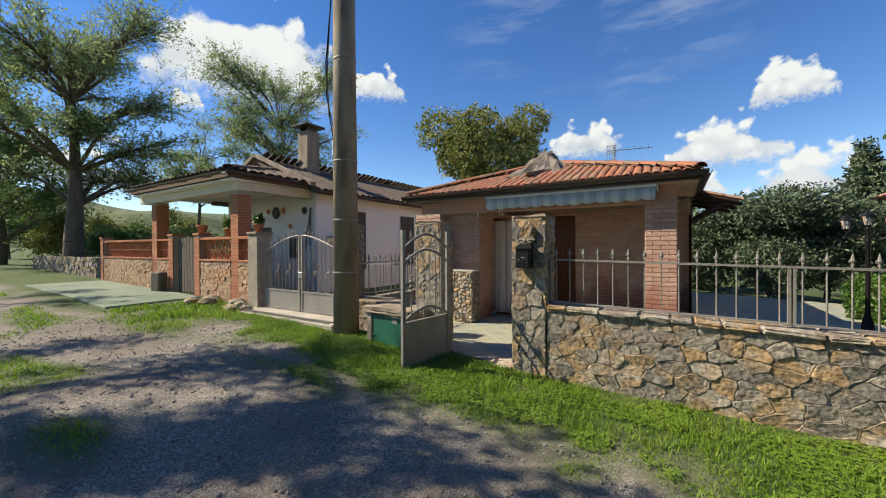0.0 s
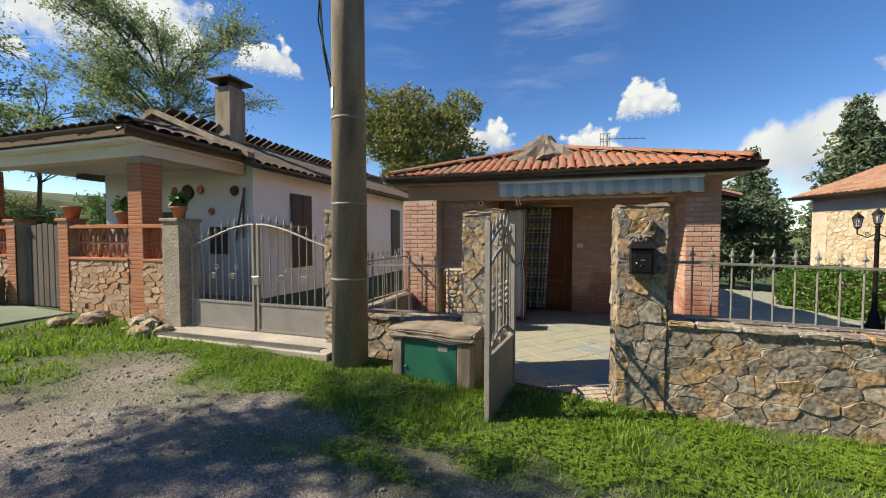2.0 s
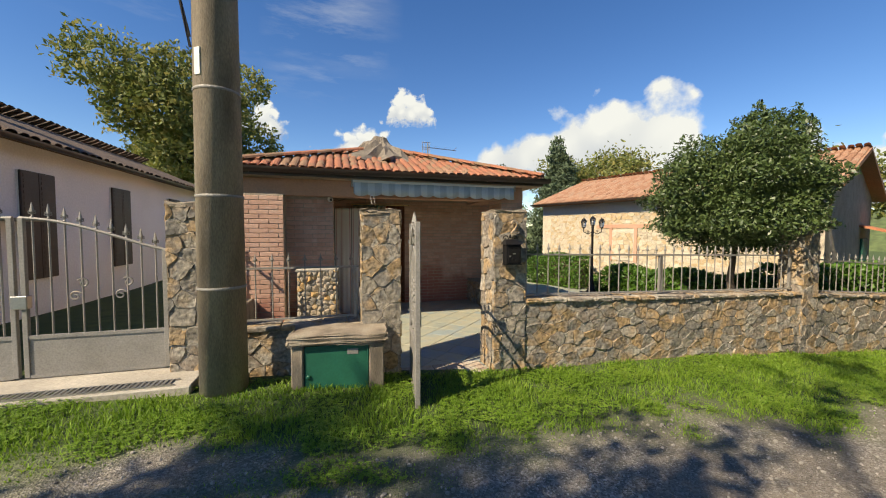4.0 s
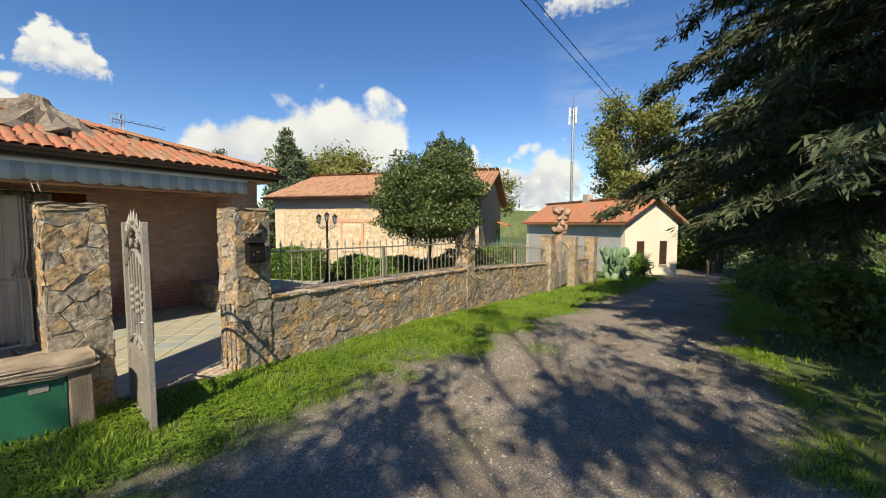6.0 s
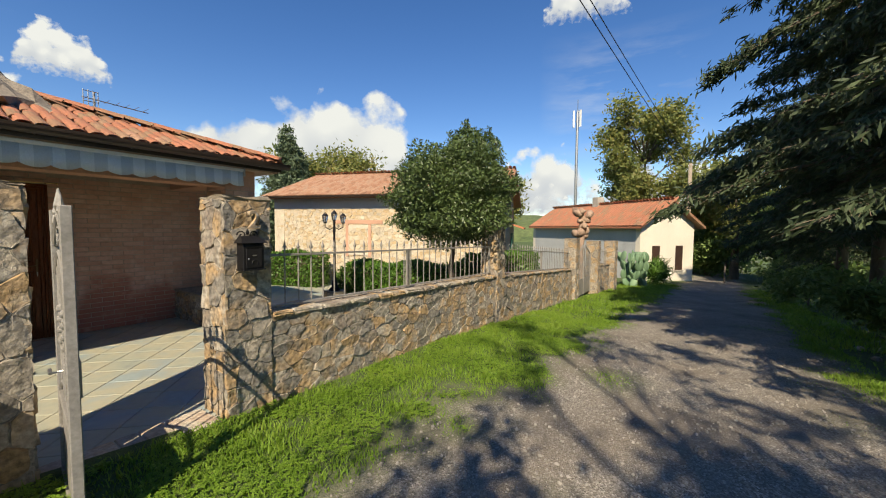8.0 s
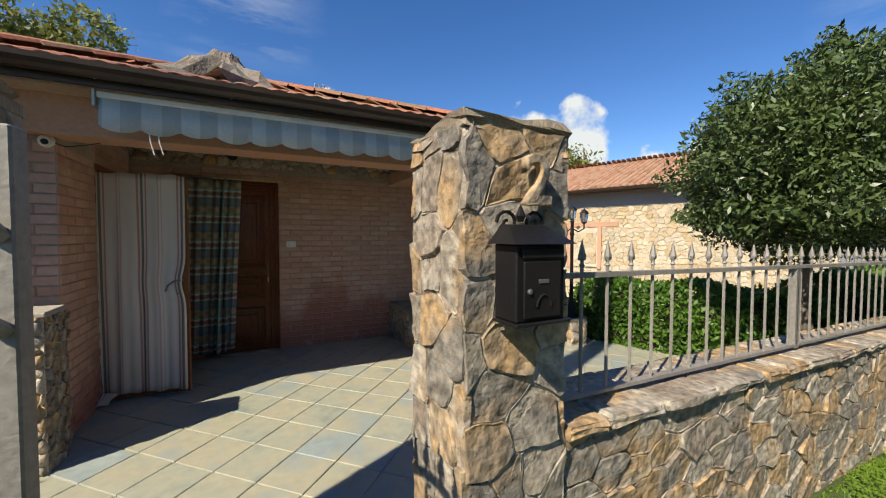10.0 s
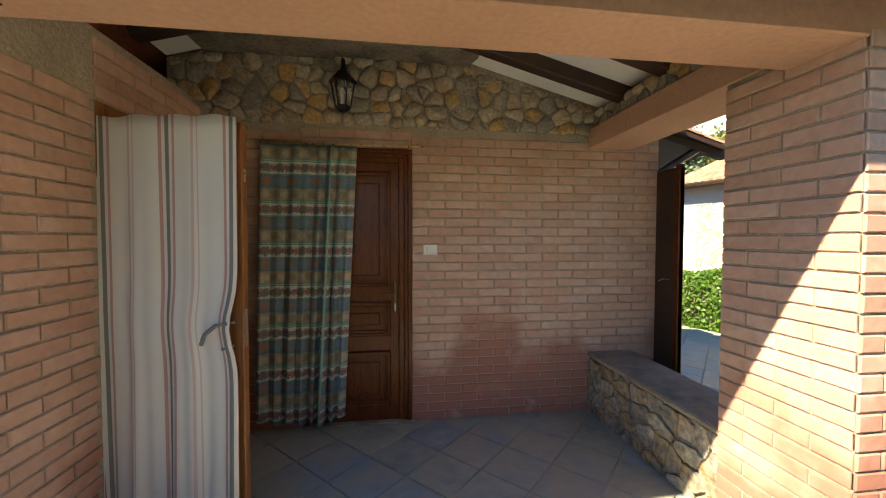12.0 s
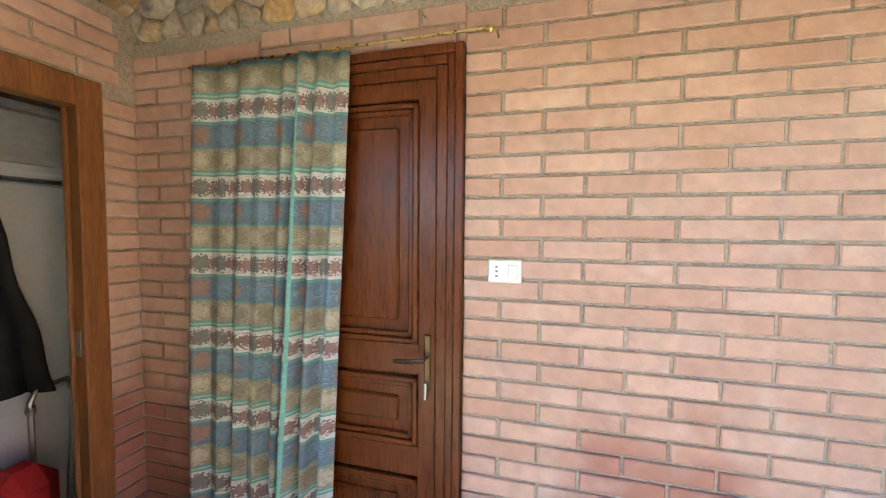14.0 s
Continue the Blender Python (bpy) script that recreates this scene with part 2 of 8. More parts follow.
def banded(name, axis, bands, period, rough=0.85):
    """Cloth with woven bands: bands are (start, end, colour) over one period in metres along the object's axis."""
    m = bpy.data.materials.new(name)
    m.use_nodes = True
    n, l = m.node_tree.nodes, m.node_tree.links
    b = n["Principled BSDF"]
    tc, sep = n.new("ShaderNodeTexCoord"), n.new("ShaderNodeSeparateXYZ")
    l.new(tc.outputs["UV"], sep.inputs[0])
    md = n.new("ShaderNodeMath")
    md.operation = "MODULO"
    l.new(sep.outputs[axis], md.inputs[0])
    md.inputs[1].default_value = period
    dv = n.new("ShaderNodeMath")
    dv.operation = "DIVIDE"
    l.new(md.outputs[0], dv.inputs[0])
    dv.inputs[1].default_value = period
    ramp = n.new("ShaderNodeValToRGB")
    ramp.color_ramp.interpolation = "CONSTANT"
    el = ramp.color_ramp.elements
    while len(el) < len(bands):
        el.new(0.5)
    for i, (s, c) in enumerate(bands):
        el[i].position, el[i].color = s, (*c, 1)
    l.new(dv.outputs[0], ramp.inputs["Fac"])
    return m, n, l, b, ramp, tc, sep


def striped_cloth():
    c = (0.62, 0.585, 0.52)
    m, n, l, b, ramp, tc, sep = banded("striped_cloth", "X", [(0.0, c), (0.10, (0.47, 0.25, 0.21)), (0.15, c), (0.20, (0.20, 0.185, 0.15)), (0.265, c), (0.31, (0.47, 0.27, 0.23)), (0.35, c), (0.62, (0.56, 0.40, 0.35)), (0.66, c), (0.70, (0.56, 0.40, 0.35)), (0.72, c)], 0.31)
    nz = n.new("ShaderNodeTexNoise")
    nz.inputs["Scale"].default_value = 160
    l.new(tc.outputs["UV"], nz.inputs["Vector"])
    bp = n.new("ShaderNodeBump")
    bp.inputs["Strength"].default_value, bp.inputs["Distance"].default_value = 0.2, 0.003
    l.new(nz.outputs["Fac"], bp.inputs["Height"])
    l.new(bp.outputs["Normal"], b.inputs["Normal"])
    l.new(ramp.outputs["Color"], b.inputs["Base Color"])
    b.inputs["Roughness"].default_value = 0.9
    return m


def flowered_cloth():
    """Horizontal bands of cream, gold and blue between teal lines, with rows of woven flower heads."""
    P = 0.305
    blue, cream, gold, teal = (0.11, 0.16, 0.20), (0.50, 0.49, 0.45), (0.27, 0.23, 0.17), (0.12, 0.26, 0.22)
    m, n, l, b, ramp, tc, sep = banded("flowered_cloth", "Y", [(0.0, blue), (0.27, teal), (0.31, cream), (0.60, teal), (0.625, (0.25, 0.37, 0.31)), (0.65, teal), (0.68, gold), (0.95, teal), (0.97, blue)], P)

    def calc(op, a, c, e=None):
        t = n.new("ShaderNodeMath")
        t.operation = op
        for i, v in enumerate((a, c, e)):
            if v is None:
                continue
            if isinstance(v, (int, float)):
                t.inputs[i].default_value = v
            else:
                l.new(v, t.inputs[i])
        return t.outputs[0]

    def nz(s, d=3.0):
        t = n.new("ShaderNodeTexNoise")
        t.inputs["Scale"].default_value, t.inputs["Detail"].default_value = s, d
        l.new(tc.outputs["UV"], t.inputs["Vector"])
        return t.outputs["Fac"]

    def blend(f, a, c):
        t = n.new("ShaderNodeMix")
        t.data_type = "RGBA"
        l.new(f, t.inputs["Factor"])
        l.new(a, t.inputs["A"])
        t.inputs["B"].default_value = (*c, 1)
        return t.outputs["Result"]

    u, v, fine = sep.outputs["X"], sep.outputs["Y"], nz(120.0)

    def heads(step, shift, mid, size, lace):
        """Rows of ragged flower heads, `step` apart, centred on one band."""
        cu = calc("MULTIPLY", calc("SUBTRACT", calc("FRACT", calc("DIVIDE", calc("ADD", u, shift), step), 0.0), 0.5), step)
        cv = calc("MULTIPLY", calc("SUBTRACT", calc("FRACT", calc("ADD", calc("DIVIDE", v, P), 0.5 - mid), 0.0), 0.5), P)
        d = calc("SQRT", calc("ADD", calc("MULTIPLY", cu, cu), calc("MULTIPLY", cv, cv)), 0.0)
        d = calc("ADD", d, calc("MULTIPLY", calc("SUBTRACT", fine, 0.5), lace))
        return calc("MULTIPLY", calc("LESS_THAN", d, size), 0.9)

    col = blend(heads(0.094, 0.0, 0.455, 0.034, 0.075), ramp.outputs["Color"], (0.115, 0.115, 0.10))
    col = blend(heads(0.094, 0.047, 0.455, 0.026, 0.09), col, (0.19, 0.10, 0.09))
    col = blend(heads(0.141, 0.03, 0.815, 0.030, 0.11), col, (0.41, 0.36, 0.26))
    col = blend(heads(0.141, 0.10, 0.815, 0.030, 0.11), col, (0.19, 0.165, 0.11))
    col = blend(heads(0.188, 0.05, 0.135, 0.034, 0.08), col, (0.27, 0.15, 0.11))
    col = blend(heads(0.188, 0.13, 0.135, 0.040, 0.14), col, (0.155, 0.22, 0.27))
    col = blend(calc("LESS_THAN", calc("ABSOLUTE", calc("SUBTRACT", u, 0.56), 0.0), 0.004), col, (0.16, 0.38, 0.31))
    dark = n.new("ShaderNodeMix")
    dark.data_type, dark.blend_type = "RGBA", "MULTIPLY"
    dark.inputs["Factor"].default_value = 1.0
    l.new(col, dark.inputs["A"])
    l.new(calc("ADD", calc("MULTIPLY", nz(55.0, 5.0), 0.7), 0.62), dark.inputs["B"])
    l.new(dark.outputs["Result"], b.inputs["Base Color"])
    b.inputs["Roughness"].default_value = 0.9
    bp = n.new("ShaderNodeBump")
    bp.inputs["Strength"].default_value, bp.inputs["Distance"].default_value = 0.15, 0.003
    l.new(fine, bp.inputs["Height"])
    l.new(bp.outputs["Normal"], b.inputs["Normal"])
    return m


STRIPED, FLOWERED = striped_cloth(), flowered_cloth()


def ground_mat():
    """Gravel track along a slightly falling line, worn soil at its edges, grass soil beside it."""
    m = bpy.data.materials.new("gravel_and_turf")
    m.use_nodes = True
    n, l = m.node_tree.nodes, m.node_tree.links
    b = n["Principled BSDF"]
    geo = n.new("ShaderNodeNewGeometry")
    att = n.new("ShaderNodeAttribute")
    att.attribute_name = "turf"

    def nz(s, d=5.0):
        t = n.new("ShaderNodeTexNoise")
        t.inputs["Scale"].default_value, t.inputs["Detail"].default_value = s, d
        l.new(geo.outputs["Position"], t.inputs["Vector"])
        return t.outputs["Fac"]

    def ramp(src, *st):
        r = n.new("ShaderNodeValToRGB")
        e = r.color_ramp.elements
        while len(e) < len(st):
            e.new(0.5)
        for i, (p, c) in enumerate(st):
            e[i].position, e[i].color = p, (*c, 1)
        l.new(src, r.inputs["Fac"])
        return r.outputs["Color"]

    vo = n.new("ShaderNodeTexVoronoi")
    vo.inputs["Scale"].default_value = 85.0
    l.new(geo.outputs["Position"], vo.inputs["Vector"])
    sp = n.new("ShaderNodeSeparateXYZ")
    l.new(vo.outputs["Color"], sp.inputs[0])
    stones = ramp(sp.outputs[0], (0.0, (0.115, 0.102, 0.082)), (0.5, (0.235, 0.21, 0.17)), (0.85, (0.345, 0.31, 0.26)), (1.0, (0.50, 0.46, 0.40)))
    soil = ramp(nz(3.0), (0.3, (0.11, 0.09, 0.07)), (0.7, (0.21, 0.175, 0.135)))
    turf = ramp(nz(6.0), (0.3, (0.04, 0.07, 0.015)), (0.7, (0.085, 0.125, 0.028)))

    def mix(f, a, c):
        t = n.new("ShaderNodeMix")
        t.data_type = "RGBA"
        l.new(f, t.inputs["Factor"])
        l.new(a, t.inputs["A"])
        l.new(c, t.inputs["B"])
        return t.outputs["Result"]

    track = mix(ramp(nz(0.9), (0.38, (0.25, 0.25, 0.25)), (0.6, (0.9, 0.9, 0.9))), soil, stones)
    l.new(mix(att.outputs["Fac"], track, turf), b.inputs["Base Color"])
    b.inputs["Roughness"].default_value = 0.95
    bp = n.new("ShaderNodeBump")
    bp.inputs["Strength"].default_value, bp.inputs["Distance"].default_value = 0.6, 0.015
    l.new(vo.outputs["Distance"], bp.inputs["Height"])
    bp2 = n.new("ShaderNodeBump")
    bp2.inputs["Strength"].default_value, bp2.inputs["Distance"].default_value = 0.4, 0.03
    l.new(nz(18.0), bp2.inputs["Height"])
    l.new(bp.outputs["Normal"], bp2.inputs["Normal"])
    l.new(bp2.outputs["Normal"], b.inputs["Normal"])
    return m


GROUND = ground_mat()


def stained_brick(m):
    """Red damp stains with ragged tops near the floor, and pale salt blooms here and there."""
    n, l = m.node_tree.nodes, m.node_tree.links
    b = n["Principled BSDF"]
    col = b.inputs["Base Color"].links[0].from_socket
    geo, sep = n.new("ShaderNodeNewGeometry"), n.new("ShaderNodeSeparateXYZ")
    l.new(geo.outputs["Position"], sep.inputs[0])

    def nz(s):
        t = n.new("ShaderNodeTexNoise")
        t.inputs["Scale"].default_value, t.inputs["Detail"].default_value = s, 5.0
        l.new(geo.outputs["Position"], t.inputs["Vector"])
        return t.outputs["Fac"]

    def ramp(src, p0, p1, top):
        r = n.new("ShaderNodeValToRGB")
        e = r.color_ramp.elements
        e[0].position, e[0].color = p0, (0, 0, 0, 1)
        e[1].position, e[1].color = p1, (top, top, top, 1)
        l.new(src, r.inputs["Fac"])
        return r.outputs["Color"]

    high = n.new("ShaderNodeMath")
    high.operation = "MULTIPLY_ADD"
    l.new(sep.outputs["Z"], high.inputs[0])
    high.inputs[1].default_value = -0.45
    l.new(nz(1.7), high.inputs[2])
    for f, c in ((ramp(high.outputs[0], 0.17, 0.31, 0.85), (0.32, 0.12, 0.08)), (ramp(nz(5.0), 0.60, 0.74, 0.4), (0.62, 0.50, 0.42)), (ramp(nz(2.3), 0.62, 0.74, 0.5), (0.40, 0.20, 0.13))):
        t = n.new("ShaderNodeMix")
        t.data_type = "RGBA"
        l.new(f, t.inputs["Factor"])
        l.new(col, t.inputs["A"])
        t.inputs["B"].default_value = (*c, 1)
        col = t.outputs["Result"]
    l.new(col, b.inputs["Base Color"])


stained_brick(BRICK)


# ---- building helpers ----
def mesh_of(name, verts, faces, material):
    me = bpy.data.meshes.new(name)
    me.from_pydata([tuple(v) for v in verts], [], faces)
    me.materials.append(material)
    me.update()
    return me


def empty(name, m=None, label="", category="", group="", kind=""):
    ob = new(name)
    ob.empty_display_size = 0.1
    if m is not None:
        ob.matrix_world = m
    return tagged(ob, label, category, group, kind)


def part(name, bm, material, parent=None, label="", smooth=False):
    """Links a bmesh as one mesh object under parent."""
    me = bpy.data.meshes.new(name)
    if smooth:
        for f in bm.faces:
            f.smooth = True
    bm.to_mesh(me)
    bm.free()
    me.materials.append(material)
    ob = new(name, me)
    if parent is not None:
        ob.parent = parent
    return tagged(ob, label)


def piece(name, me, parent, m):
    ob = new(name, me)
    ob.parent = parent
    ob.matrix_local = m
    return ob


def box(x0, x1, y0, y1, z0, z1, bevel=0.0, bm=None):
    bm = bm or bmesh.new()
    before = set(bm.verts)
    bmesh.ops.create_cube(bm, size=1, matrix=Matrix.Translation(((x0 + x1) / 2, (y0 + y1) / 2, (z0 + z1) / 2)) @ Matrix.Diagonal((abs(x1 - x0), abs(y1 - y0), abs(z1 - z0), 1)))
    if bevel:
        vs = [v for v in bm.verts if v not in before]
        es = list({e for v in vs for e in v.link_edges})
        bmesh.ops.bevel(bm, geom=es, offset=bevel, segments=1, affect="EDGES")
    return bm


def rod(a, b, r, r2=None, n=8, bm=None, caps=True):
    bm = bm or bmesh.new()
    a, b = Vector(a), Vector(b)
    m = Matrix.Translation((a + b) / 2) @ (b - a).to_track_quat("Z", "Y").to_matrix().to_4x4()
    bmesh.ops.create_cone(bm, cap_ends=caps, segments=n, radius1=r, radius2=r if r2 is None else r2, depth=(b - a).length, matrix=m)
    return bm


def lathe(profile, n=16, at=(0, 0, 0), bm=None):
    """Turns (radius, height) pairs round the z axis at a place."""
    bm = bm or bmesh.new()
    rings = [[bm.verts.new((at[0] + r * math.cos(2 * math.pi * i / n), at[1] + r * math.sin(2 * math.pi * i / n), at[2] + z)) for i in range(n)] for r, z in profile]
    for p, q in zip(rings, rings[1:]):
        for i in range(n):
            bm.faces.new((p[i], p[(i + 1) % n], q[(i + 1) % n], q[i]))
    bm.faces.new(rings[0][::-1])
    bm.faces.new(rings[-1])
    return bm


def tube(points, r, n=6, bm=None):
    """A round bar bent through points."""
    bm = bm or bmesh.new()
    pts = [Vector(p) for p in points]
    rings = []
    for i, p in enumerate(pts):
        d = (pts[min(i + 1, len(pts) - 1)] - pts[max(i - 1, 0)]).normalized()
        q = d.to_track_quat("Z", "Y")
        rings.append([bm.verts.new(p + q @ Vector((r * math.cos(2 * math.pi * k / n), r * math.sin(2 * math.pi * k / n), 0))) for k in range(n)])
    for a, b in zip(rings, rings[1:]):
        for k in range(n):
            j = min(range(n), key=lambda s: (b[s].co - a[0].co).length) if k == 0 else j
            bm.faces.new((a[k], a[(k + 1) % n], b[(j + k + 1) % n], b[(j + k) % n]))
    bm.faces.new(rings[0][::-1])
    bm.faces.new(rings[-1])
    return bm


def prism(outline, thick, m=None):
    """A plate with an outline in x and z, thick along y."""
    bm = bmesh.new()
    f = [bm.verts.new((x, 0, z)) for x, z in outline]
    bk = [bm.verts.new((x, thick, z)) for x, z in outline]
    bm.faces.new(f)
    bm.faces.new(bk[::-1])
    k = len(outline)
    for i in range(k):
        bm.faces.new((f[(i + 1) % k], f[i], bk[i], bk[(i + 1) % k]))
    if m is not None:
        bmesh.ops.transform(bm, matrix=m, verts=bm.verts)
    return bm


def clip_poly(poly, mx, mz, nx, nz):
    out = []
    for i, (ax, az) in enumerate(poly):
        bx, bz = poly[(i + 1) % len(poly)]
        da, db = (ax - mx) * nx + (az - mz) * nz, (bx - mx) * nx + (bz - mz) * nz
        if da <= 0:
            out.append((ax, az))
        if da * db < 0:
            t = da / (da - db)
            out.append((ax + (bx - ax) * t, az + (bz - az) * t))
    return out


def stone_cells(width, base, top, size, seed, squash=1.5, holes=()):
    """Irregular stones that fill a wall from its base to its top line (functions of x)."""
    rnd = random.Random(seed)
    lo = min(base(0), base(width), base(width / 2))
    hi = max(top(0), top(width), top(width / 2))
    seeds = []
    row, z = 0, lo + size * 0.35
    while z < hi + size:
        x = -size * rnd.random()
        while x < width + size:
            s = size * squash * rnd.choice((0.45, 0.7, 0.9, 1.2, 1.7)) * rnd.uniform(0.85, 1.15)
            seeds.append((x + s / 2, z + rnd.uniform(-0.38, 0.38) * size))
            x += s
        z += size
        row += 1
    cells = []
    for i, (sx, sz) in enumerate(seeds):
        r = size * 3.2
        poly = [(sx - r, sz - r), (sx + r, sz - r), (sx + r, sz + r), (sx - r, sz + r)]
        for j, (qx, qz) in enumerate(seeds):
            if j != i and abs(qx - sx) < 2 * r and abs(qz - sz) < 2 * r:
                dx, dz = qx - sx, (qz - sz) * squash ** 2 * 0.8
                poly = clip_poly(poly, (sx + qx) / 2, (sz + qz) / 2, dx, dz)
                if len(poly) < 3:
                    break
        if len(poly) < 3:
            continue
        poly = clip_poly(poly, 0, 0, -1, 0)
        poly = clip_poly(poly, width, 0, 1, 0)
        for fn, sg in ((top, 1), (base, -1)):
            if len(poly) < 3:
                break
            z0, z1 = fn(max(0, sx - size)), fn(min(width, sx + size))
            dxx = max(1e-3, min(width, sx + size) - max(0, sx - size))
            k = (z1 - z0) / dxx
            poly = clip_poly(poly, max(0, sx - size), z0, -k * sg, sg)
        for hx0, hx1, hz0, hz1 in holes:
            if hx0 < sx < hx1 and hz0 < sz < hz1:
                poly = []
        if len(poly) < 3:
            continue
        xs, zs = [p[0] for p in poly], [p[1] for p in poly]
        if max(xs) - min(xs) > size * 0.25 and max(zs) - min(zs) > size * 0.2:
            cells.append(poly)
    return cells


def stone_mesh(poly, gap, proud, rnd, worn=0.5):
    """One stone: a rough face with worn edges, round its own middle."""
    cx, cz = sum(p[0] for p in poly) / len(poly), sum(p[1] for p in poly) / len(poly)
    pts = []
    k = len(poly)
    def rough(p):
        q = Vector((p.x * 13, p.y * 13, 0.5))
        return p + Vector((noise.noise(q), noise.noise(q + Vector((31, 7, 0))))) * 0.016
    for i in range(k):
        a, b = Vector(poly[i]), Vector(poly[(i + 1) % k])
        n = max(2, min(5, int((b - a).length / 0.035)))
        for q in range(n):
            pts.append(rough(a.lerp(b, (q + worn) / n)))
    c = Vector((cx, cz))
    def ring(f, y):
        out = []
        for p in pts:
            d = p - c
            s = max(0.2, (d.length - gap * 0.6) / max(d.length, 1e-6)) * f * rnd.uniform(0.95, 1.03)
            out.append((d.x * s, y + rnd.uniform(-0.16, 0.16) * proud, d.y * s))
        return out
    hgt = proud * rnd.uniform(0.35, 1.25)
    tx, tz = rnd.uniform(-0.10, 0.10), rnd.uniform(-0.14, 0.14)
    face = [(x, y + x * tx + z * tz, z) for x, y, z in ring(0.94 if worn < 0.3 else 0.84, -hgt)]
    verts = ring(1.0, 0.02) + ring(0.99, -hgt * (0.82 if worn < 0.3 else 0.6)) + face + [(rnd.uniform(-0.012, 0.012), -hgt * (rnd.uniform(0.8, 1.12)), rnd.uniform(-0.012, 0.012))]
    n = len(pts)
    faces = []
    for r in range(2):
        for i in range(n):
            j = (i + 1) % n
            faces.append((r * n + i, r * n + j, (r + 1) * n + j, (r + 1) * n + i))
    for i in range(n):
        faces.append((2 * n + i, 2 * n + (i + 1) % n, 3 * n))
    return (cx, cz), verts, faces


def stonework(parent, m, width, base, top, size, seed, material, gap=0.009, proud=0.03, single=0, squash=1.5, holes=(), skip=None):
    """Stones on one face of a wall; the face lies in the plane y = 0 of m and looks to -y. The first `single` stones along x are pieces of their own."""
    rnd = random.Random(seed + 1)
    vs, fs, made = [], [], 0
    for poly in stone_cells(width, base, top, size, seed, squash, holes):
        (cx, cz), v, f = stone_mesh(poly, gap, proud, rnd, 0.5 if material is STONE_LIGHT else 0.15)
        if made < single and not (skip and skip(cx)):
            me = mesh_of("stone", v, f, material)
            me.polygons.foreach_set("use_smooth", [material is STONE_LIGHT for q in f])
            piece("stone", me, parent, m @ Matrix.Translation((cx, 0, cz)))
            made += 1
        else:
            o = len(vs)
            vs += [(a + cx, b, c + cz) for a, b, c in v]
            fs += [tuple(i + o for i in q) for q in f]
    if vs:
        me = mesh_of("stonework", vs, fs, material)
        me.polygons.foreach_set("use_smooth", [material is STONE_LIGHT for q in fs])
        ob = new("stonework", me)
        ob.parent = parent
        ob.matrix_local = m
        tagged(ob, kind="stuff")


def brick_mesh(l, h, d, material):
    c = 0.004
    v = []
    for y, i in ((0.0, 0.0), (-d + c, 0.0), (-d, c)):
        v += [(i, y, i), (l - i, y, i), (l - i, y, h - i), (i, y, h - i)]
    f = [(8, 9, 10, 11)]
    for a in (0, 4):
        for i in range(4):
            j = (i + 1) % 4
            f.append((a + i, a + j, a + 4 + j, a + 4 + i))
    return mesh_of("brick", v, f, material)


def brickwork(parent, m, width, height, material, single=0, holes=(), length=0.2585, high=0.0607, joint=0.0098, proud=0.009, near=None, stagger=True, z0=0.0):
    """Courses of bricks on the face y = 0 of m, which looks to -y; `single` of them inside near (x0, x1) are pieces of their own."""
    cache, vs, fs, made, row, z = {}, [], [], 0, 0, z0
    rnd = random.Random(len(holes) + int(width * 100))
    while z + high <= height + 1e-6:
        x = -(length + joint) / 2 if row % 2 and stagger else 0.0
        while x < width - 0.02:
            spans = [(max(0.0, x), min(width, x + length))]
            for hx0, hx1, hz0, hz1 in holes:
                if hz0 < z + high / 2 < hz1:
                    spans = [t for a, c in spans for t in ((a, min(c, hx0 - joint)), (max(a, hx1 + joint), c)) if t[1] - t[0] > 0.02]
            for a, c in spans:
                if c - a < 0.02:
                    continue
                key = round(c - a, 3)
                if key not in cache:
                    cache[key] = brick_mesh(key, high, 0.02 + proud, material)
                lift = rnd.uniform(-0.0015, 0.0015)
                if made < single and (near is None or near[0] < a < near[1]):
                    piece("brick", cache[key], parent, m @ Matrix.Translation((a, 0.02 + lift, z)))
                    made += 1
                else:
                    o = len(vs)
                    vs += [(p.co.x + a, p.co.y + 0.02 + lift, p.co.z + z) for p in cache[key].vertices]
                    fs += [tuple(i + o for i in p.vertices) for p in cache[key].polygons]
            x += length + joint
        z += high + joint
        row += 1
    if vs:
        ob = new("brickwork", mesh_of("brickwork", vs, fs, material))
        ob.parent = parent
        ob.matrix_local = m
        tagged(ob, kind="stuff")


def tile_mesh(w, l, material, n=6):
    """A half-round roof tile, tapered, with thickness: x across, y up the slope."""
    v, f = [], []
    t = 0.012
    for y, s in ((0.0, 1.0), (l, 0.82)):
        for r in (w / 2 * s, (w / 2 - t) * s):
            for i in range(n + 1):
                a = math.pi * i / n
                v.append((-r * math.cos(a), y, r * math.sin(a) * 0.55))
    k = n + 1
    for i in range(n):
        f += [(i, i + 1, 2 * k + i + 1, 2 * k + i), (k + i + 1, k + i, 3 * k + i, 3 * k + i + 1), (i + 1, i, k + i, k + i + 1)]
    return mesh_of("roof_tile", v, f, material)


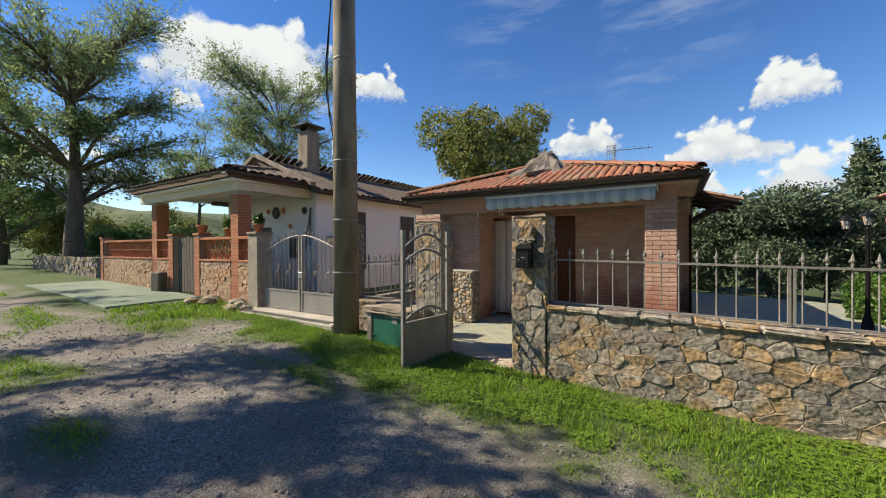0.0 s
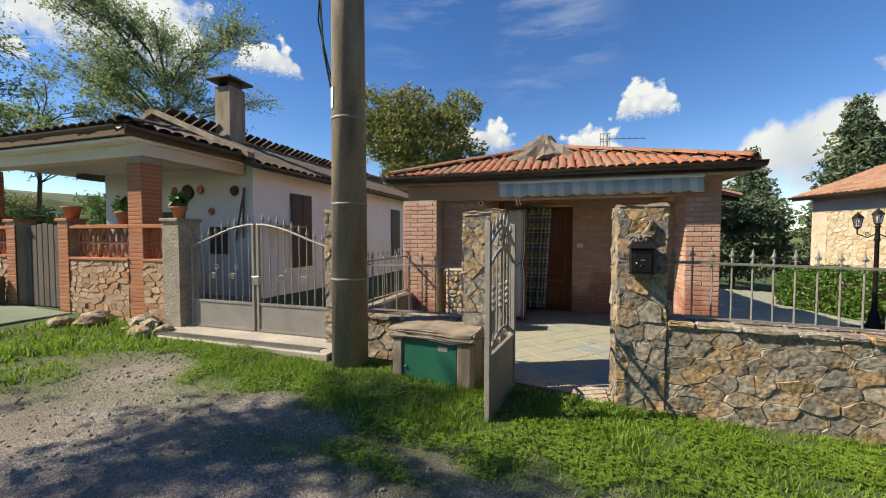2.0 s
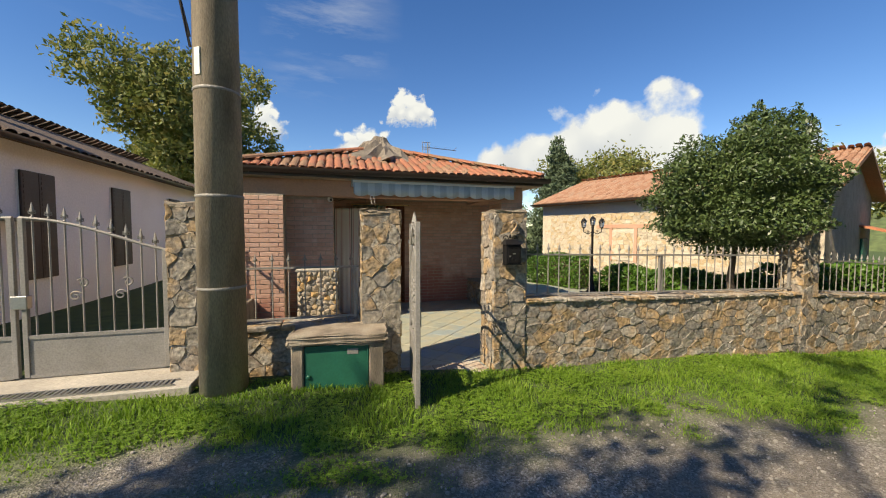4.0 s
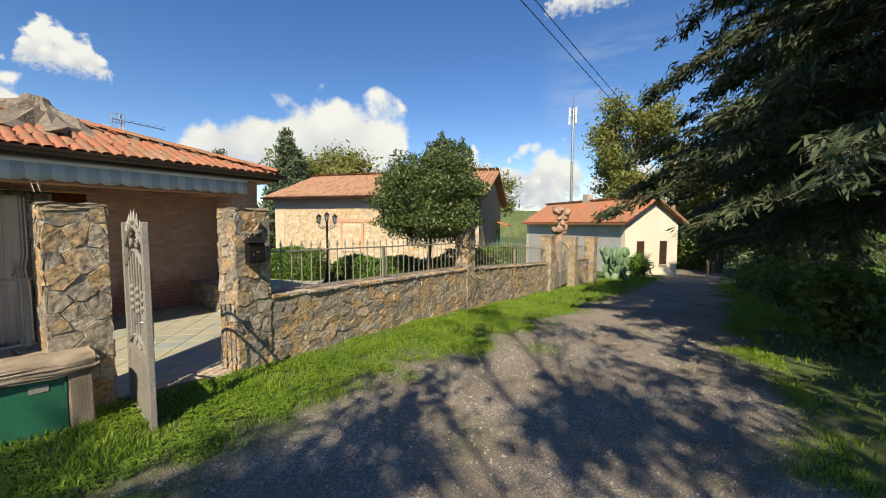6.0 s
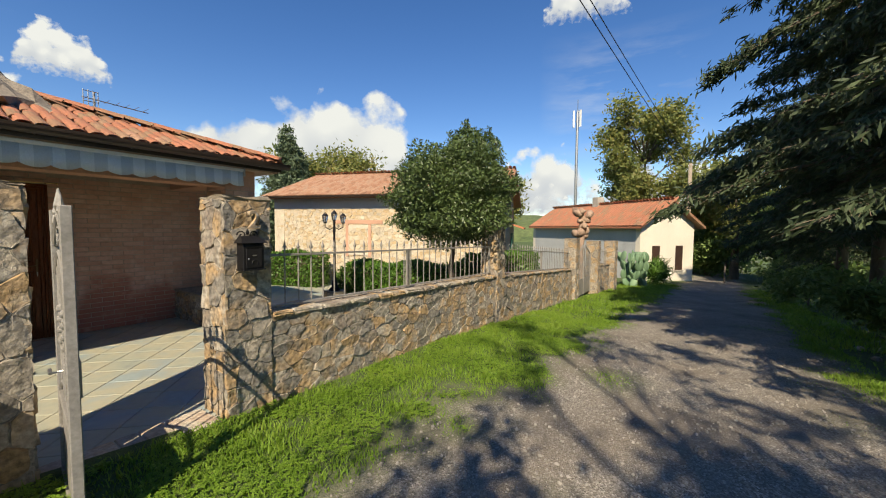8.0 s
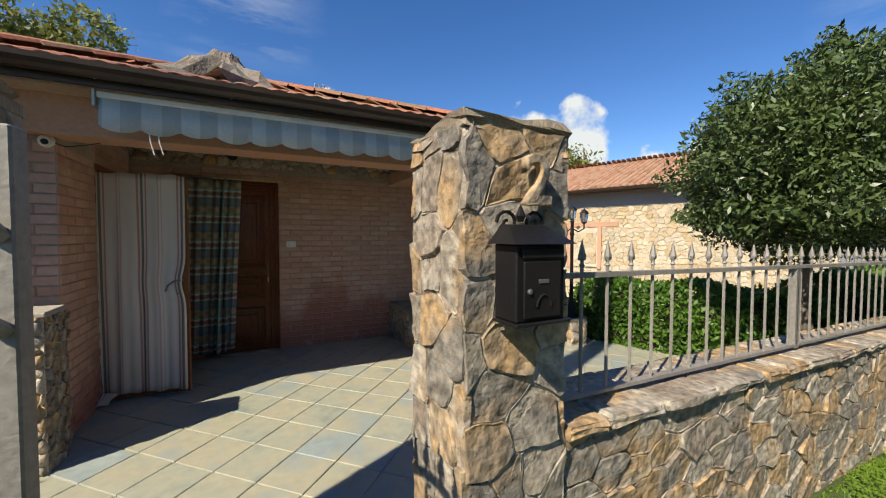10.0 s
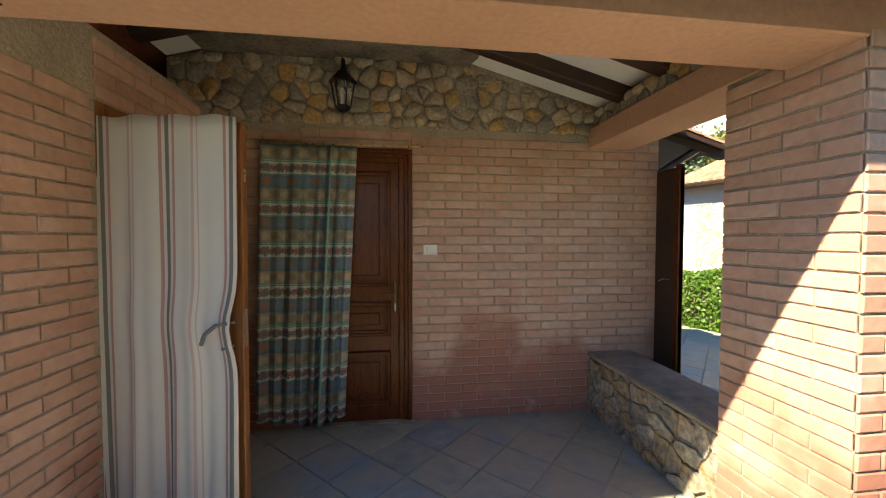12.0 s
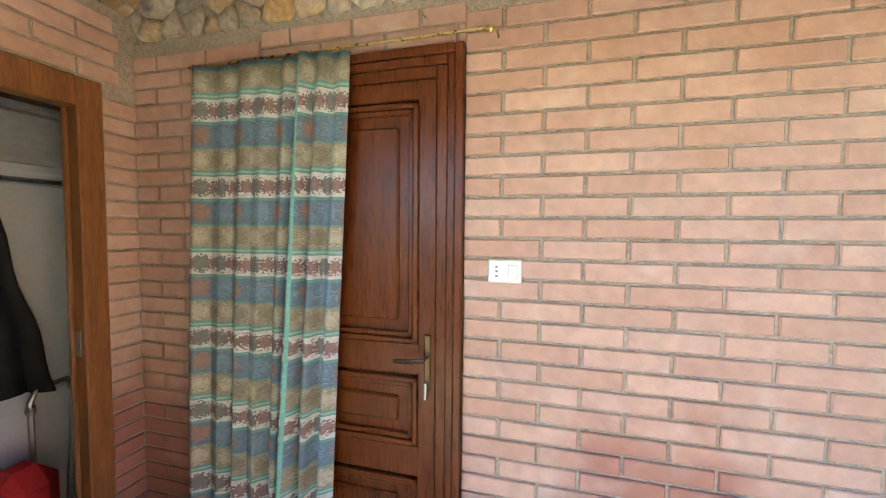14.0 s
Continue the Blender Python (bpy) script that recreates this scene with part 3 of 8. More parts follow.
def tiled_slope(parent, corner, across, up, width, length, material, w=0.19, l=0.36, keep=None, single=0, lap=0.07, name="roof_tile"):
    """Rows of half-round tiles from the eave corner; keep(x, y) cuts the slope to its outline."""
    me = tile_mesh(w, l, material)
    rnd = random.Random(int(width * 97))
    ux, uy = Vector(across).normalized(), Vector(up).normalized()
    uz = ux.cross(uy)
    base = Matrix((ux, uy, uz)).transposed().to_4x4()
    base.translation = Vector(corner)
    vs, fs, made, y = [], [], 0, 0.0
    co = [v.co.copy() for v in me.vertices]
    po = [tuple(p.vertices) for p in me.polygons]
    while y < length:
        x = w / 2
        while x < width:
            if keep is None or keep(x, y):
                m = base @ Matrix.Translation((x + rnd.uniform(-0.008, 0.008), y + rnd.uniform(-0.015, 0.015), 0.005)) @ pose(0, 0, 0, 2.0 + rnd.uniform(-0.8, 0.8), 0, rnd.uniform(-2, 2))
                if made < single:
                    piece(name, me, parent, m)
                    made += 1
                else:
                    o = len(vs)
                    vs += [m @ c for c in co]
                    fs += [tuple(i + o for i in q) for q in po]
            x += w * 1.02
        y += l - lap
    if vs:
        ob = new("roof_tiles", mesh_of("roof_tiles", vs, fs, material))
        ob.parent = parent
        tagged(ob, kind="stuff")


def ridge_tiles(parent, a, b, material, w=0.24, l=0.38):
    me = tile_mesh(w, l, material)
    a, b = Vector(a), Vector(b)
    d = (b - a).normalized()
    side = d.cross(Vector((0, 0, 1))).normalized()
    base = Matrix((side, d, side.cross(d))).transposed().to_4x4()
    k = int((b - a).length / (l - 0.05))
    for i in range(k):
        m = base.copy()
        m.translation = a + d * i * (l - 0.05)
        piece("ridge_tile", me, parent, m @ pose(0, 0, 0.0, 2.5, 0, 0))


def leaves(name, parent, blobs, count, size, material, seed, shell=0.55, aspect=0.5, droop=0.0, clusters=0):
    """Many small leaves spread through blobs (centre, radii), denser towards their skin."""
    r = np.random.default_rng(seed)
    vol = np.array([b[1][0] * b[1][1] * b[1][2] for b in blobs]) ** (2 / 3)
    pick = r.choice(len(blobs), count, p=vol / vol.sum())
    c = np.array([b[0] for b in blobs], float)[pick]
    rad = np.array([b[1] for b in blobs], float)[pick]
    d = r.normal(size=(count, 3))
    d /= np.linalg.norm(d, axis=1)[:, None]
    depth = shell + (1 - shell) * r.random(count) ** 0.6
    lump = 1 + 0.22 * np.sin(d[:, 0] * 5 + pick) * np.cos(d[:, 1] * 6 + 2 * pick) + 0.12 * np.sin(d[:, 2] * 9 + pick)
    p = c + d * rad * (depth * lump)[:, None]
    if clusters:
        hub = p[: max(1, count // clusters)]
        which = np.arange(count) % len(hub)
        p = hub[which] + r.normal(size=(count, 3)) * size * 1.6
    u = r.normal(size=(count, 3)) + d * 0.6
    u[:, 2] -= droop
    u /= np.linalg.norm(u, axis=1)[:, None]
    v = np.cross(u, r.normal(size=(count, 3)))
    v /= np.linalg.norm(v, axis=1)[:, None]
    s = size * r.uniform(0.6, 1.4, count)[:, None]
    a, b2 = u * s, v * s * aspect
    quad = np.stack([p - a, p - b2 * 0.9 + a * 0.1, p + a, p + b2 * 0.9 + a * 0.1], 1).reshape(-1, 3)
    me = bpy.data.meshes.new(name)
    me.from_pydata(quad.tolist(), [], [(4 * i, 4 * i + 1, 4 * i + 2, 4 * i + 3) for i in range(count)])
    me.materials.append(material)
    ob = new(name, me)
    if parent is not None:
        ob.parent = parent
    return ob


def cards(name, parent, p, d, size, aspect, droop, material, r):
    """Leaf cards at the points p that look roughly along d."""
    k = len(p)
    u = r.normal(size=(k, 3)) + d
    u[:, 2] -= droop
    u /= np.linalg.norm(u, axis=1)[:, None]
    v = np.cross(u, r.normal(size=(k, 3)))
    v /= np.linalg.norm(v, axis=1)[:, None]
    s = size * r.uniform(0.55, 1.4, k)[:, None]
    a, b2 = u * s, v * s * aspect
    quad = np.stack([p - a, p - b2 * 0.9 + a * 0.1, p + a, p + b2 * 0.9 + a * 0.1], 1).reshape(-1, 3)
    me = bpy.data.meshes.new(name)
    me.from_pydata(quad.tolist(), [], [(4 * i, 4 * i + 1, 4 * i + 2, 4 * i + 3) for i in range(k)])
    me.materials.append(material)
    ob = new(name, me)
    ob.parent = parent
    return ob


def sticks(name, parent, a, b, ra, rb, material):
    """Thin three-sided twigs from the points a to the points b."""
    k = len(a)
    d = b - a
    d /= np.linalg.norm(d, axis=1)[:, None] + 1e-9
    e = np.cross(d, np.array([0.31, 0.87, 0.38]))
    e /= np.linalg.norm(e, axis=1)[:, None] + 1e-9
    g = np.cross(d, e)
    v = []
    for q in range(3):
        w = e * math.cos(q * 2.094) + g * math.sin(q * 2.094)
        v += [a + w * ra, b + w * rb]
    v = np.stack(v, 1).reshape(-1, 3)
    f = []
    for i in range(k):
        o = 6 * i
        f += [(o, o + 2, o + 3, o + 1), (o + 2, o + 4, o + 5, o + 3), (o + 4, o, o + 1, o + 5)]
    ob = new(name, mesh_of(name, v.tolist(), f, material))
    ob.parent = parent
    return tagged(ob, kind="stuff")


def tree(kind, x, y, z, height, crown, count, leaf, material, seed, label, trunk=0.2, bark=None, lean=(0, 0), shell=0.35, limbs=7, clusters=0, aspect=0.5, droop=0.0):
    """A tapered trunk, a limb into each blob (dx, dy, dz, rx, ry, rz) of its crown, twigs from the limbs and leaves along the twigs."""
    rnd = random.Random(seed)
    r = np.random.default_rng(seed)
    t = empty(kind, pose(x, y, z), label, "tree")
    top = Vector((lean[0], lean[1], height * 0.78))
    pts = [Vector((0, 0, -0.2)).lerp(top, i / 6) + Vector((rnd.uniform(-1, 1), rnd.uniform(-1, 1), 0)) * 0.012 * height for i in range(7)]
    bm = bmesh.new()
    for i in range(6):
        rod(pts[i], pts[i + 1], trunk * (1.15 - i * 0.17), trunk * (0.98 - i * 0.17), 9, bm, caps=False)
    starts, ends, d_all = [], [], []
    per = 18 if clusters else 26
    twigs = max(24, count // per)
    vol = np.array([q[3] * q[4] * q[5] for q in crown]) ** (2 / 3)
    share = np.maximum(3, (twigs * vol / vol.sum()).astype(int))
    for q, m in zip(crown, share):
        c = Vector(q[:3])
        k = max(1, min(5, int(6 * (c.z - 0.35 * (c.xy - top.xy * 0.7).length) / max(0.1, top.z))))
        base = pts[k]
        mid = base.lerp(c, 0.5) + Vector((rnd.uniform(-0.1, 0.1), rnd.uniform(-0.1, 0.1), 0.06)) * (c - base).length
        rod(base, mid, trunk * 0.34 * (1.1 - 0.12 * k), trunk * 0.2, 6, bm, caps=False)
        rod(mid, c, trunk * 0.2, trunk * 0.05, 5, bm, caps=False)
        d = r.normal(size=(m, 3))
        d /= np.linalg.norm(d, axis=1)[:, None]
        depth = shell + (1 - shell) * r.random(m) ** 0.6
        e = np.array(c) + d * np.array(q[3:]) * (depth * r.uniform(0.75, 1.2, m))[:, None]
        f = r.random(m)[:, None]
        starts.append(np.array(mid) * (1 - f) + np.array(c) * f)
        ends.append(e)
        d_all.append(d)
    part("trunk", bm, bark or BARK, t, smooth=True)
    if shell >= 0.5:
        leaves("crown", t, [(q[:3], q[3:]) for q in crown], count, leaf, material, seed, shell, aspect, droop)
        return t
    a, b, d = np.concatenate(starts), np.concatenate(ends), np.concatenate(d_all)
    sticks("twig_work", t, a, b, trunk * 0.035 + 0.004, 0.003, bark or BARK)
    w = np.repeat(np.arange(len(a)), per)
    s = (0.3 + 0.72 * r.random(len(w)) ** 0.75)[:, None]
    p = a[w] * (1 - s) + b[w] * s + r.normal(size=(len(w), 3)) * leaf * (1.5 if clusters else 2.2)
    p[:, 2] -= droop * 0.25 * (s[:, 0] ** 2)
    cards("crown", t, p, d[w] * 0.6, leaf, aspect, droop, material, r)
    return t


def cedar(x, y, z, h, reach, seed, low=1.2, branches=80):
    """A dark conifer: whorls of drooping boughs with flat sprays of needles along their side twigs."""
    rnd, r = random.Random(seed), np.random.default_rng(seed)
    t = empty("conifer", pose(x, y, z), "dark drooping conifer on the lane's shaded side", "tree")
    bm = rod((0, 0, -0.3), (0, 0, h), 0.17, 0.03, 9)
    ta, tb, td = [], [], []
    for k in range(branches):
        f = (k + rnd.random()) / branches
        z0 = low + (h - low) * f
        a = k * 2.4 + rnd.uniform(-0.5, 0.5)
        l = reach * (1.0 - 0.42 * f - 0.35 * f ** 4) * rnd.uniform(0.55, 1.2)
        out = Vector((math.cos(a), math.sin(a), 0))
        side = Vector((-out.y, out.x, 0))
        line = [Vector((0, 0, z0)) + out * l * q + Vector((0, 0, l * (0.22 * q - 0.42 * q * q))) for q in (0.0, 0.35, 0.7, 1.0)]
        for i in range(3):
            rod(line[i], line[i + 1], 0.032 - 0.009 * i, 0.024 - 0.008 * i, 5, bm, caps=False)
        for i in range(int(9 + 13 * l)):
            q = rnd.uniform(0.15, 1.0)
            g = q * 3
            j = min(2, int(g))
            p0 = line[j if q < 0.35 else (1 if q < 0.7 else 2)].lerp(line[1 if q < 0.35 else (2 if q < 0.7 else 3)], (q / 0.35 if q < 0.35 else (q - 0.35) / 0.35 if q < 0.7 else (q - 0.7) / 0.3))
            w = rnd.choice((-1, 1))
            tl = rnd.uniform(0.25, 0.75) * (1.15 - 0.55 * q)
            tip = p0 + (out * 0.75 + side * w * rnd.uniform(0.4, 1.0)).normalized() * tl + Vector((0, 0, -tl * rnd.uniform(0.15, 0.6)))
            ta.append(p0[:])
            tb.append(tip[:])
            td.append((tip - p0).normalized()[:])
    part("trunk", bm, BARK, t, smooth=True)
    a, b, d = np.array(ta), np.array(tb), np.array(td)
    sticks("twig_work", t, a, b, 0.008, 0.003, BARK)
    per = 22
    w = np.repeat(np.arange(len(a)), per)
    s = r.random(len(w))[:, None]
    p = a[w] * (1 - s) + b[w] * s + r.normal(size=(len(w), 3)) * np.array([0.06, 0.06, 0.045])
    cards("needle_sprays", t, p, d[w] * 1.5, 0.075, 0.24, 0.8, LEAF_DARK, r)
    return t

# ---- ground ----
PROFILE = ((-400, 4.0), (-60, 1.3), (-20, 0.45), (-10, 0.3), (-7, 0.22), (-3.6, 0.17), (-2.2, 0.08), (-1, 0.0), (0, -0.05), (2, -0.1), (4.4, -0.29), (10.3, -0.69), (14.6, -0.98), (19.4, -1.3), (30, -1.95), (60, -3.0), (400, -8))


def slope_at(x):
    return float(np.interp(x, [p[0] for p in PROFILE], [p[1] for p in PROFILE]))


def road_mid(x):
    return 1.5 - 0.02 * max(-8.0, min(0.0, x)) if x < 3.5 else 1.5 - 0.045 * (x - 3.5) - 0.0012 * max(0, x - 20) ** 2


def road_half(x):
    return float(np.interp(x, [-30, -9, -5, -1, 4, 20], [0.9, 1.2, 2.15, 1.75, 1.45, 1.4]))


def turf_at(x, y):
    """0 on bare gravel, 1 in full grass."""
    d = abs(y - road_mid(x)) - road_half(x)
    w = noise.noise(Vector((x * 0.9, y * 0.9, 3.1))) * 0.55 + noise.noise(Vector((x * 3.1, y * 3.1, 7.7))) * 0.3
    t = min(1.0, max(0.0, (d + w + 0.25) / 0.55))
    mid = noise.noise(Vector((x * 0.7, y * 1.1, 11.0)))
    patch = min(1.0, max(0.0, (mid - (0.42 if x > -2.0 else 0.34 - 0.12 * min(3.0, -2.0 - x))) * 3.0)) * (0.75 if x < 0.5 else 0.45)
    return max(t, patch)


def in_yard(x, y):
    return y > 4.9 and -4.3 < x < 14 and y < 30


def ground_at(x, y):
    z = slope_at(x) + 0.03 * noise.noise(Vector((x * 0.6, y * 0.6, 0)))
    d = abs(y - road_mid(x))
    z += -0.03 * max(0.0, 1 - d / road_half(x))
    if y < -2.5:
        z += 0.10 * min(6.0, -2.5 - y)
    if in_yard(x, y):
        z = min(z, -0.08) if x < 0.9 else min(z, -0.2) - 0.045 * (x - 0.9)
    return z


def axis_steps(lo, hi, fine_lo, fine_hi, step):
    a = list(np.arange(fine_lo, fine_hi, step))
    v, s = fine_hi, step
    while v < hi:
        a.append(v)
        s *= 1.28
        v += s
    v, s = fine_lo, step
    while v > lo:
        s *= 1.28
        v -= s
        a.insert(0, v)
    return a


gx, gy = axis_steps(-900, 900, -14, 22, 0.16), axis_steps(-900, 900, -3, 7, 0.16)
gv = [(x, y, ground_at(x, y)) for y in gy for x in gx]
nx = len(gx)
gf = [(j * nx + i, j * nx + i + 1, (j + 1) * nx + i + 1, (j + 1) * nx + i) for j in range(len(gy) - 1) for i in range(nx - 1)]
gme = mesh_of("ground", gv, gf, GROUND)
ga = gme.attributes.new("turf", "FLOAT", "POINT")
ga.data.foreach_set("value", [1.0 if in_yard(v[0], v[1]) else turf_at(v[0], v[1]) for v in gv])
for p in gme.polygons:
    p.use_smooth = True
tagged(new("ground", gme), "gravel track with grass verges and worn soil patches", "ground", kind="structure")

# ---- the porch house ----
YB, XL = 9.04, -2.75
house = empty("house", None, "low pink brick house with terracotta hipped roof and open porch", "house")

floor_ob = part("floor", box(-4.2, 0.9, 4.75, 9.0, -0.3, -0.012), SLATE_JOINT, None)
tagged(floor_ob, "grey-green slate tile porch floor laid diagonally", "floor", kind="structure")
PATIO = Matrix.Translation((0.9, 9.0, -0.115)) @ pose(0, 0, 0, 0, 2.4, 0) @ Matrix.Translation((-0.9, -9.0, 0))
bm = box(0.9, 8.2, 5.05, 16.0, -0.3, -0.016)
bm.transform(PATIO)
patio = part("patio", bm, SLATE_JOINT, None)
tagged(patio, "blue-grey slate patio beside the stone house", "patio", kind="structure")


def wall(name, bm, material, label):
    ob = part(name, bm, material, house, label)
    return ob


back_l = wall("back_wall", box(-3.0, -2.075, YB, YB + 0.3, 0, 2.31), BRICK_JOINT, "pink facing brick wall with a door")
bm = box(-2.075, -1.245, YB, YB + 0.3, 2.14, 2.31)
box(-1.245, 0.86, YB, YB + 0.3, 0, 2.31, bm=bm)
back = wall("back_wall", bm, BRICK_JOINT, "pink facing brick wall right of the door")
# gable of river stones above the bricks, under the sloped ceiling
band = wall("stone_gable", prism([(-3.0, 2.31), (0.86, 2.31), (0.86, 2.40), (-1.75, 3.09), (-3.0, 2.75)], 0.3, Matrix.Translation((0, YB, 0))), MORTAR, "gable band of mixed river stones in mortar")
left = wall("left_wall", box(XL - 0.25, XL, 7.32, 8.02, 0, 2.42), BRICK_JOINT, "brick return wall of the porch")
bm = box(XL - 0.07, XL, 8.90, YB, 0, 2.42)
box(XL - 0.07, XL, 8.02, 8.90, 2.09, 2.42, bm=bm)
left_b = wall("left_wall", bm, BRICK_JOINT, "brick wall round the storeroom doorway")
pier = wall("front_pier", box(-4.07, -3.47, 6.98, 7.5, -0.1, 2.15), BRICK_JOINT, "brick corner pier of the house front")
recess = wall("recess_wall", box(-3.47, XL - 0.25, 7.32, 7.7, -0.1, 2.15), BRICK_JOINT, "shallow brick recess in the house front")
wall("side_wall", box(-4.07, -3.82, 7.5, 15.0, -0.1, 2.6), PLASTER_TAN, "tan rendered side wall")
wall("side_wall", box(0.60, 0.86, YB + 0.3, 15.0, -0.1, 2.5), PLASTER_TAN, "tan rendered side wall facing the patio")
wall("rear_wall", box(-4.07, 0.86, 15.0, 15.25, -0.1, 2.6), PLASTER_TAN, "tan rendered rear wall")
wall("front_beam", box(-4.07, 0.66, 7.185, 7.46, 2.15, 2.46, 0.006), PLASTER_PINK, "pink rendered porch beam")
wall("side_beam", box(0.22, 0.60, 7.46, YB, 2.20, 2.36, 0.006), PLASTER_PINK, "pink rendered porch beam")
over = wall("stone_infill", box(0.26, 0.58, 7.46, YB, 2.36, 2.50), MORTAR, "river stones above the side beam")
pillar = wall("pillar", box(0.23, 0.65, 7.19, 7.74, 0.0, 2.2), BRICK_JOINT, "square brick porch pillar")
low = wall("low_wall", box(0.26, 0.60, 7.74, YB, 0.0, 0.46), MORTAR, "low stone parapet wall with a rough slab top")
part("coping", box(0.23, 0.63, 7.74, YB, 0.46, 0.50, 0.012), CONCRETE, low, "rough slate slab")
stack = wall("stone_block", box(-3.28, -2.69, 6.9, 7.2, -0.05, 0.98), MORTAR_PALE, "waist-high block of rounded river stones")

wall("store_wall", box(-3.82, -1.0, 9.9, 10.05, 0, 2.5), WHITE_WALL, "plain storeroom wall")
wall("store_wall", box(-1.16, -1.0, 9.29, 9.9, 0, 2.5), WHITE_WALL, "plain storeroom wall")
wall("store_ceiling", box(-3.82, -3.0, 7.5, 10.05, 2.42, 2.47), WHITE_WALL, "plain storeroom ceiling")
# ceiling that follows the roof, with dark rafters
RX, RZ = -1.75, 3.10


def ceiling_at(x, y):
    return min(RZ - 0.27 * abs(x - RX), 2.50 + 0.28 * (y - 7.2))


cxs, cys = np.linspace(-3.0, 0.62, 25), np.linspace(7.24, YB, 13)
cv = [(x, y, ceiling_at(x, y) + d) for d in (0.0, 0.03) for y in cys for x in cxs]
cn, cm = len(cxs), len(cys)
cf = []
for j in range(cm - 1):
    for i in range(cn - 1):
        q = (j * cn + i, j * cn + i + 1, (j + 1) * cn + i + 1, (j + 1) * cn + i)
        cf += [q[::-1], tuple(k + cn * cm for k in q)]
ceil = new("ceiling", mesh_of("ceiling", cv, cf, CEILING_WHITE))
tagged(ceil, "white painted sloping porch ceiling", "ceiling", kind="structure")
for y in (7.75, 8.2, 8.65):
    for sx, sg in ((0.60, 1), (-2.98, -1)):
        ex = RX + sg * max(0.0, (RZ - 2.50 - 0.28 * (y - 7.2)) / 0.27)
        a, b = Vector((sx, y, RZ - 0.27 * abs(sx - RX) - 0.05)), Vector((ex, y, RZ - 0.27 * abs(ex - RX) - 0.05))
        bm = box(-0.5, 0.5, -0.05, 0.05, -0.05, 0.05, 0.006)
        d = b - a
        bmesh.ops.transform(bm, matrix=Matrix.Translation((a + b) / 2) @ d.to_track_quat("X", "Z").to_matrix().to_4x4() @ Matrix.Diagonal((d.length, 1, 1, 1)), verts=bm.verts)
        part("rafter", bm, WOOD_DARK, house, "dark stained rafter")

# hipped roof
EL, ER, EF, EZ = -4.32, 0.95, 6.96, 2.545
APEX = Vector((-1.75, 9.0, 3.28))
TAIL = Vector((-1.75, 14.0, 3.28))
rv = [(EL, EF, EZ), (ER, EF, EZ), APEX, TAIL, (ER, 15.6, EZ), (EL, 15.6, EZ)]
low_v = [(v[0], v[1], v[2] - 0.09) for v in rv]
roof = new("roof", mesh_of("roof", rv + low_v, [(0, 1, 2), (1, 4, 3, 2), (0, 2, 3, 5), (4, 5, 3), (7, 6, 8), (10, 7, 8, 9), (6, 11, 9, 8), (11, 10, 9), (0, 6, 7, 1), (1, 7, 10, 4), (4, 10, 11, 5), (5, 11, 6, 0)], TILE_ROOF))
roof.parent = house
tagged(roof, "hipped terracotta tile roof with mossy patches")
soffit = bmesh.new()
box(EL + 0.03, ER - 0.03, EF + 0.03, 7.2, EZ - 0.135, EZ - 0.095, bm=soffit)
box(0.6, ER - 0.03, 7.2, 15.4, EZ - 0.135, EZ - 0.095, bm=soffit)
box(EL + 0.03, -4.05, 7.2, 15.4, EZ - 0.135, EZ - 0.095, bm=soffit)
part("soffit", soffit, PLASTER_TAN, house, "plain rendered eave soffit")
ws = ER - EL
fl = (APEX - Vector((-1.75, EF, EZ))).length
tiled_slope(roof, (EL, EF - 0.03, EZ + 0.0), (1, 0, 0), APEX - Vector((-1.75, EF, EZ)), ws, fl, TILE_ROOF, w=0.13, l=0.30, keep=lambda x, y: x > (2.57 * y / fl) and x < ws - (2.70 * y / fl), single=250)
sl = (APEX - Vector((ER, 9.0, EZ))).length
tiled_slope(roof, (ER, EF, EZ), (0, 1, 0), APEX - Vector((ER, 9.0, EZ)), 8.8, sl, TILE_ROOF, w=0.13, l=0.30, keep=lambda x, y: x > (2.04 * y / sl))
sl2 = (APEX - Vector((EL, 9.0, EZ))).length
tiled_slope(roof, (EL, 15.5, EZ), (0, -1, 0), APEX - Vector((EL, 9.0, EZ)), 8.8, sl2, TILE_ROOF, w=0.13, l=0.30, keep=lambda x, y: x < 8.5 - (2.04 * y / sl2))
ridge_tiles(roof, (ER, EF, EZ + 0.05), APEX + Vector((0, 0, 0.07)), TILE_ROOF)
ridge_tiles(roof, (EL, EF, EZ + 0.05), APEX + Vector((0, 0, 0.07)), TILE_ROOF)
ridge_tiles(roof, APEX + Vector((0, 0, 0.07)), TAIL + Vector((0, 0, 0.07)), TILE_ROOF)


def gutter(parent, a, b, r=0.065):
    """A half-round gutter between two points, open at the top, with a rolled lip."""
    a, b = Vector(a), Vector(b)
    d = (b - a).normalized()
    s = d.cross(Vector((0, 0, 1)))
    bm = bmesh.new()
    prof = [(r * math.cos(t), r * math.sin(t)) for t in np.linspace(math.pi, 2 * math.pi, 9)]
    prof += [(x * 0.9, z * 0.9) for x, z in reversed(prof)]
    rings = [[bm.verts.new(p + s * x + Vector((0, 0, z))) for x, z in prof] for p in (a, b)]
    for i in range(len(prof)):
        j = (i + 1) % len(prof)
        bm.faces.new((rings[0][i], rings[0][j], rings[1][j], rings[1][i]))
    bm.faces.new(rings[0][::-1])
    bm.faces.new(rings[1])
    bmesh.ops.recalc_face_normals(bm, faces=bm.faces)
    return part("gutter", bm, BROWN_METAL, parent, "brown painted metal gutter")


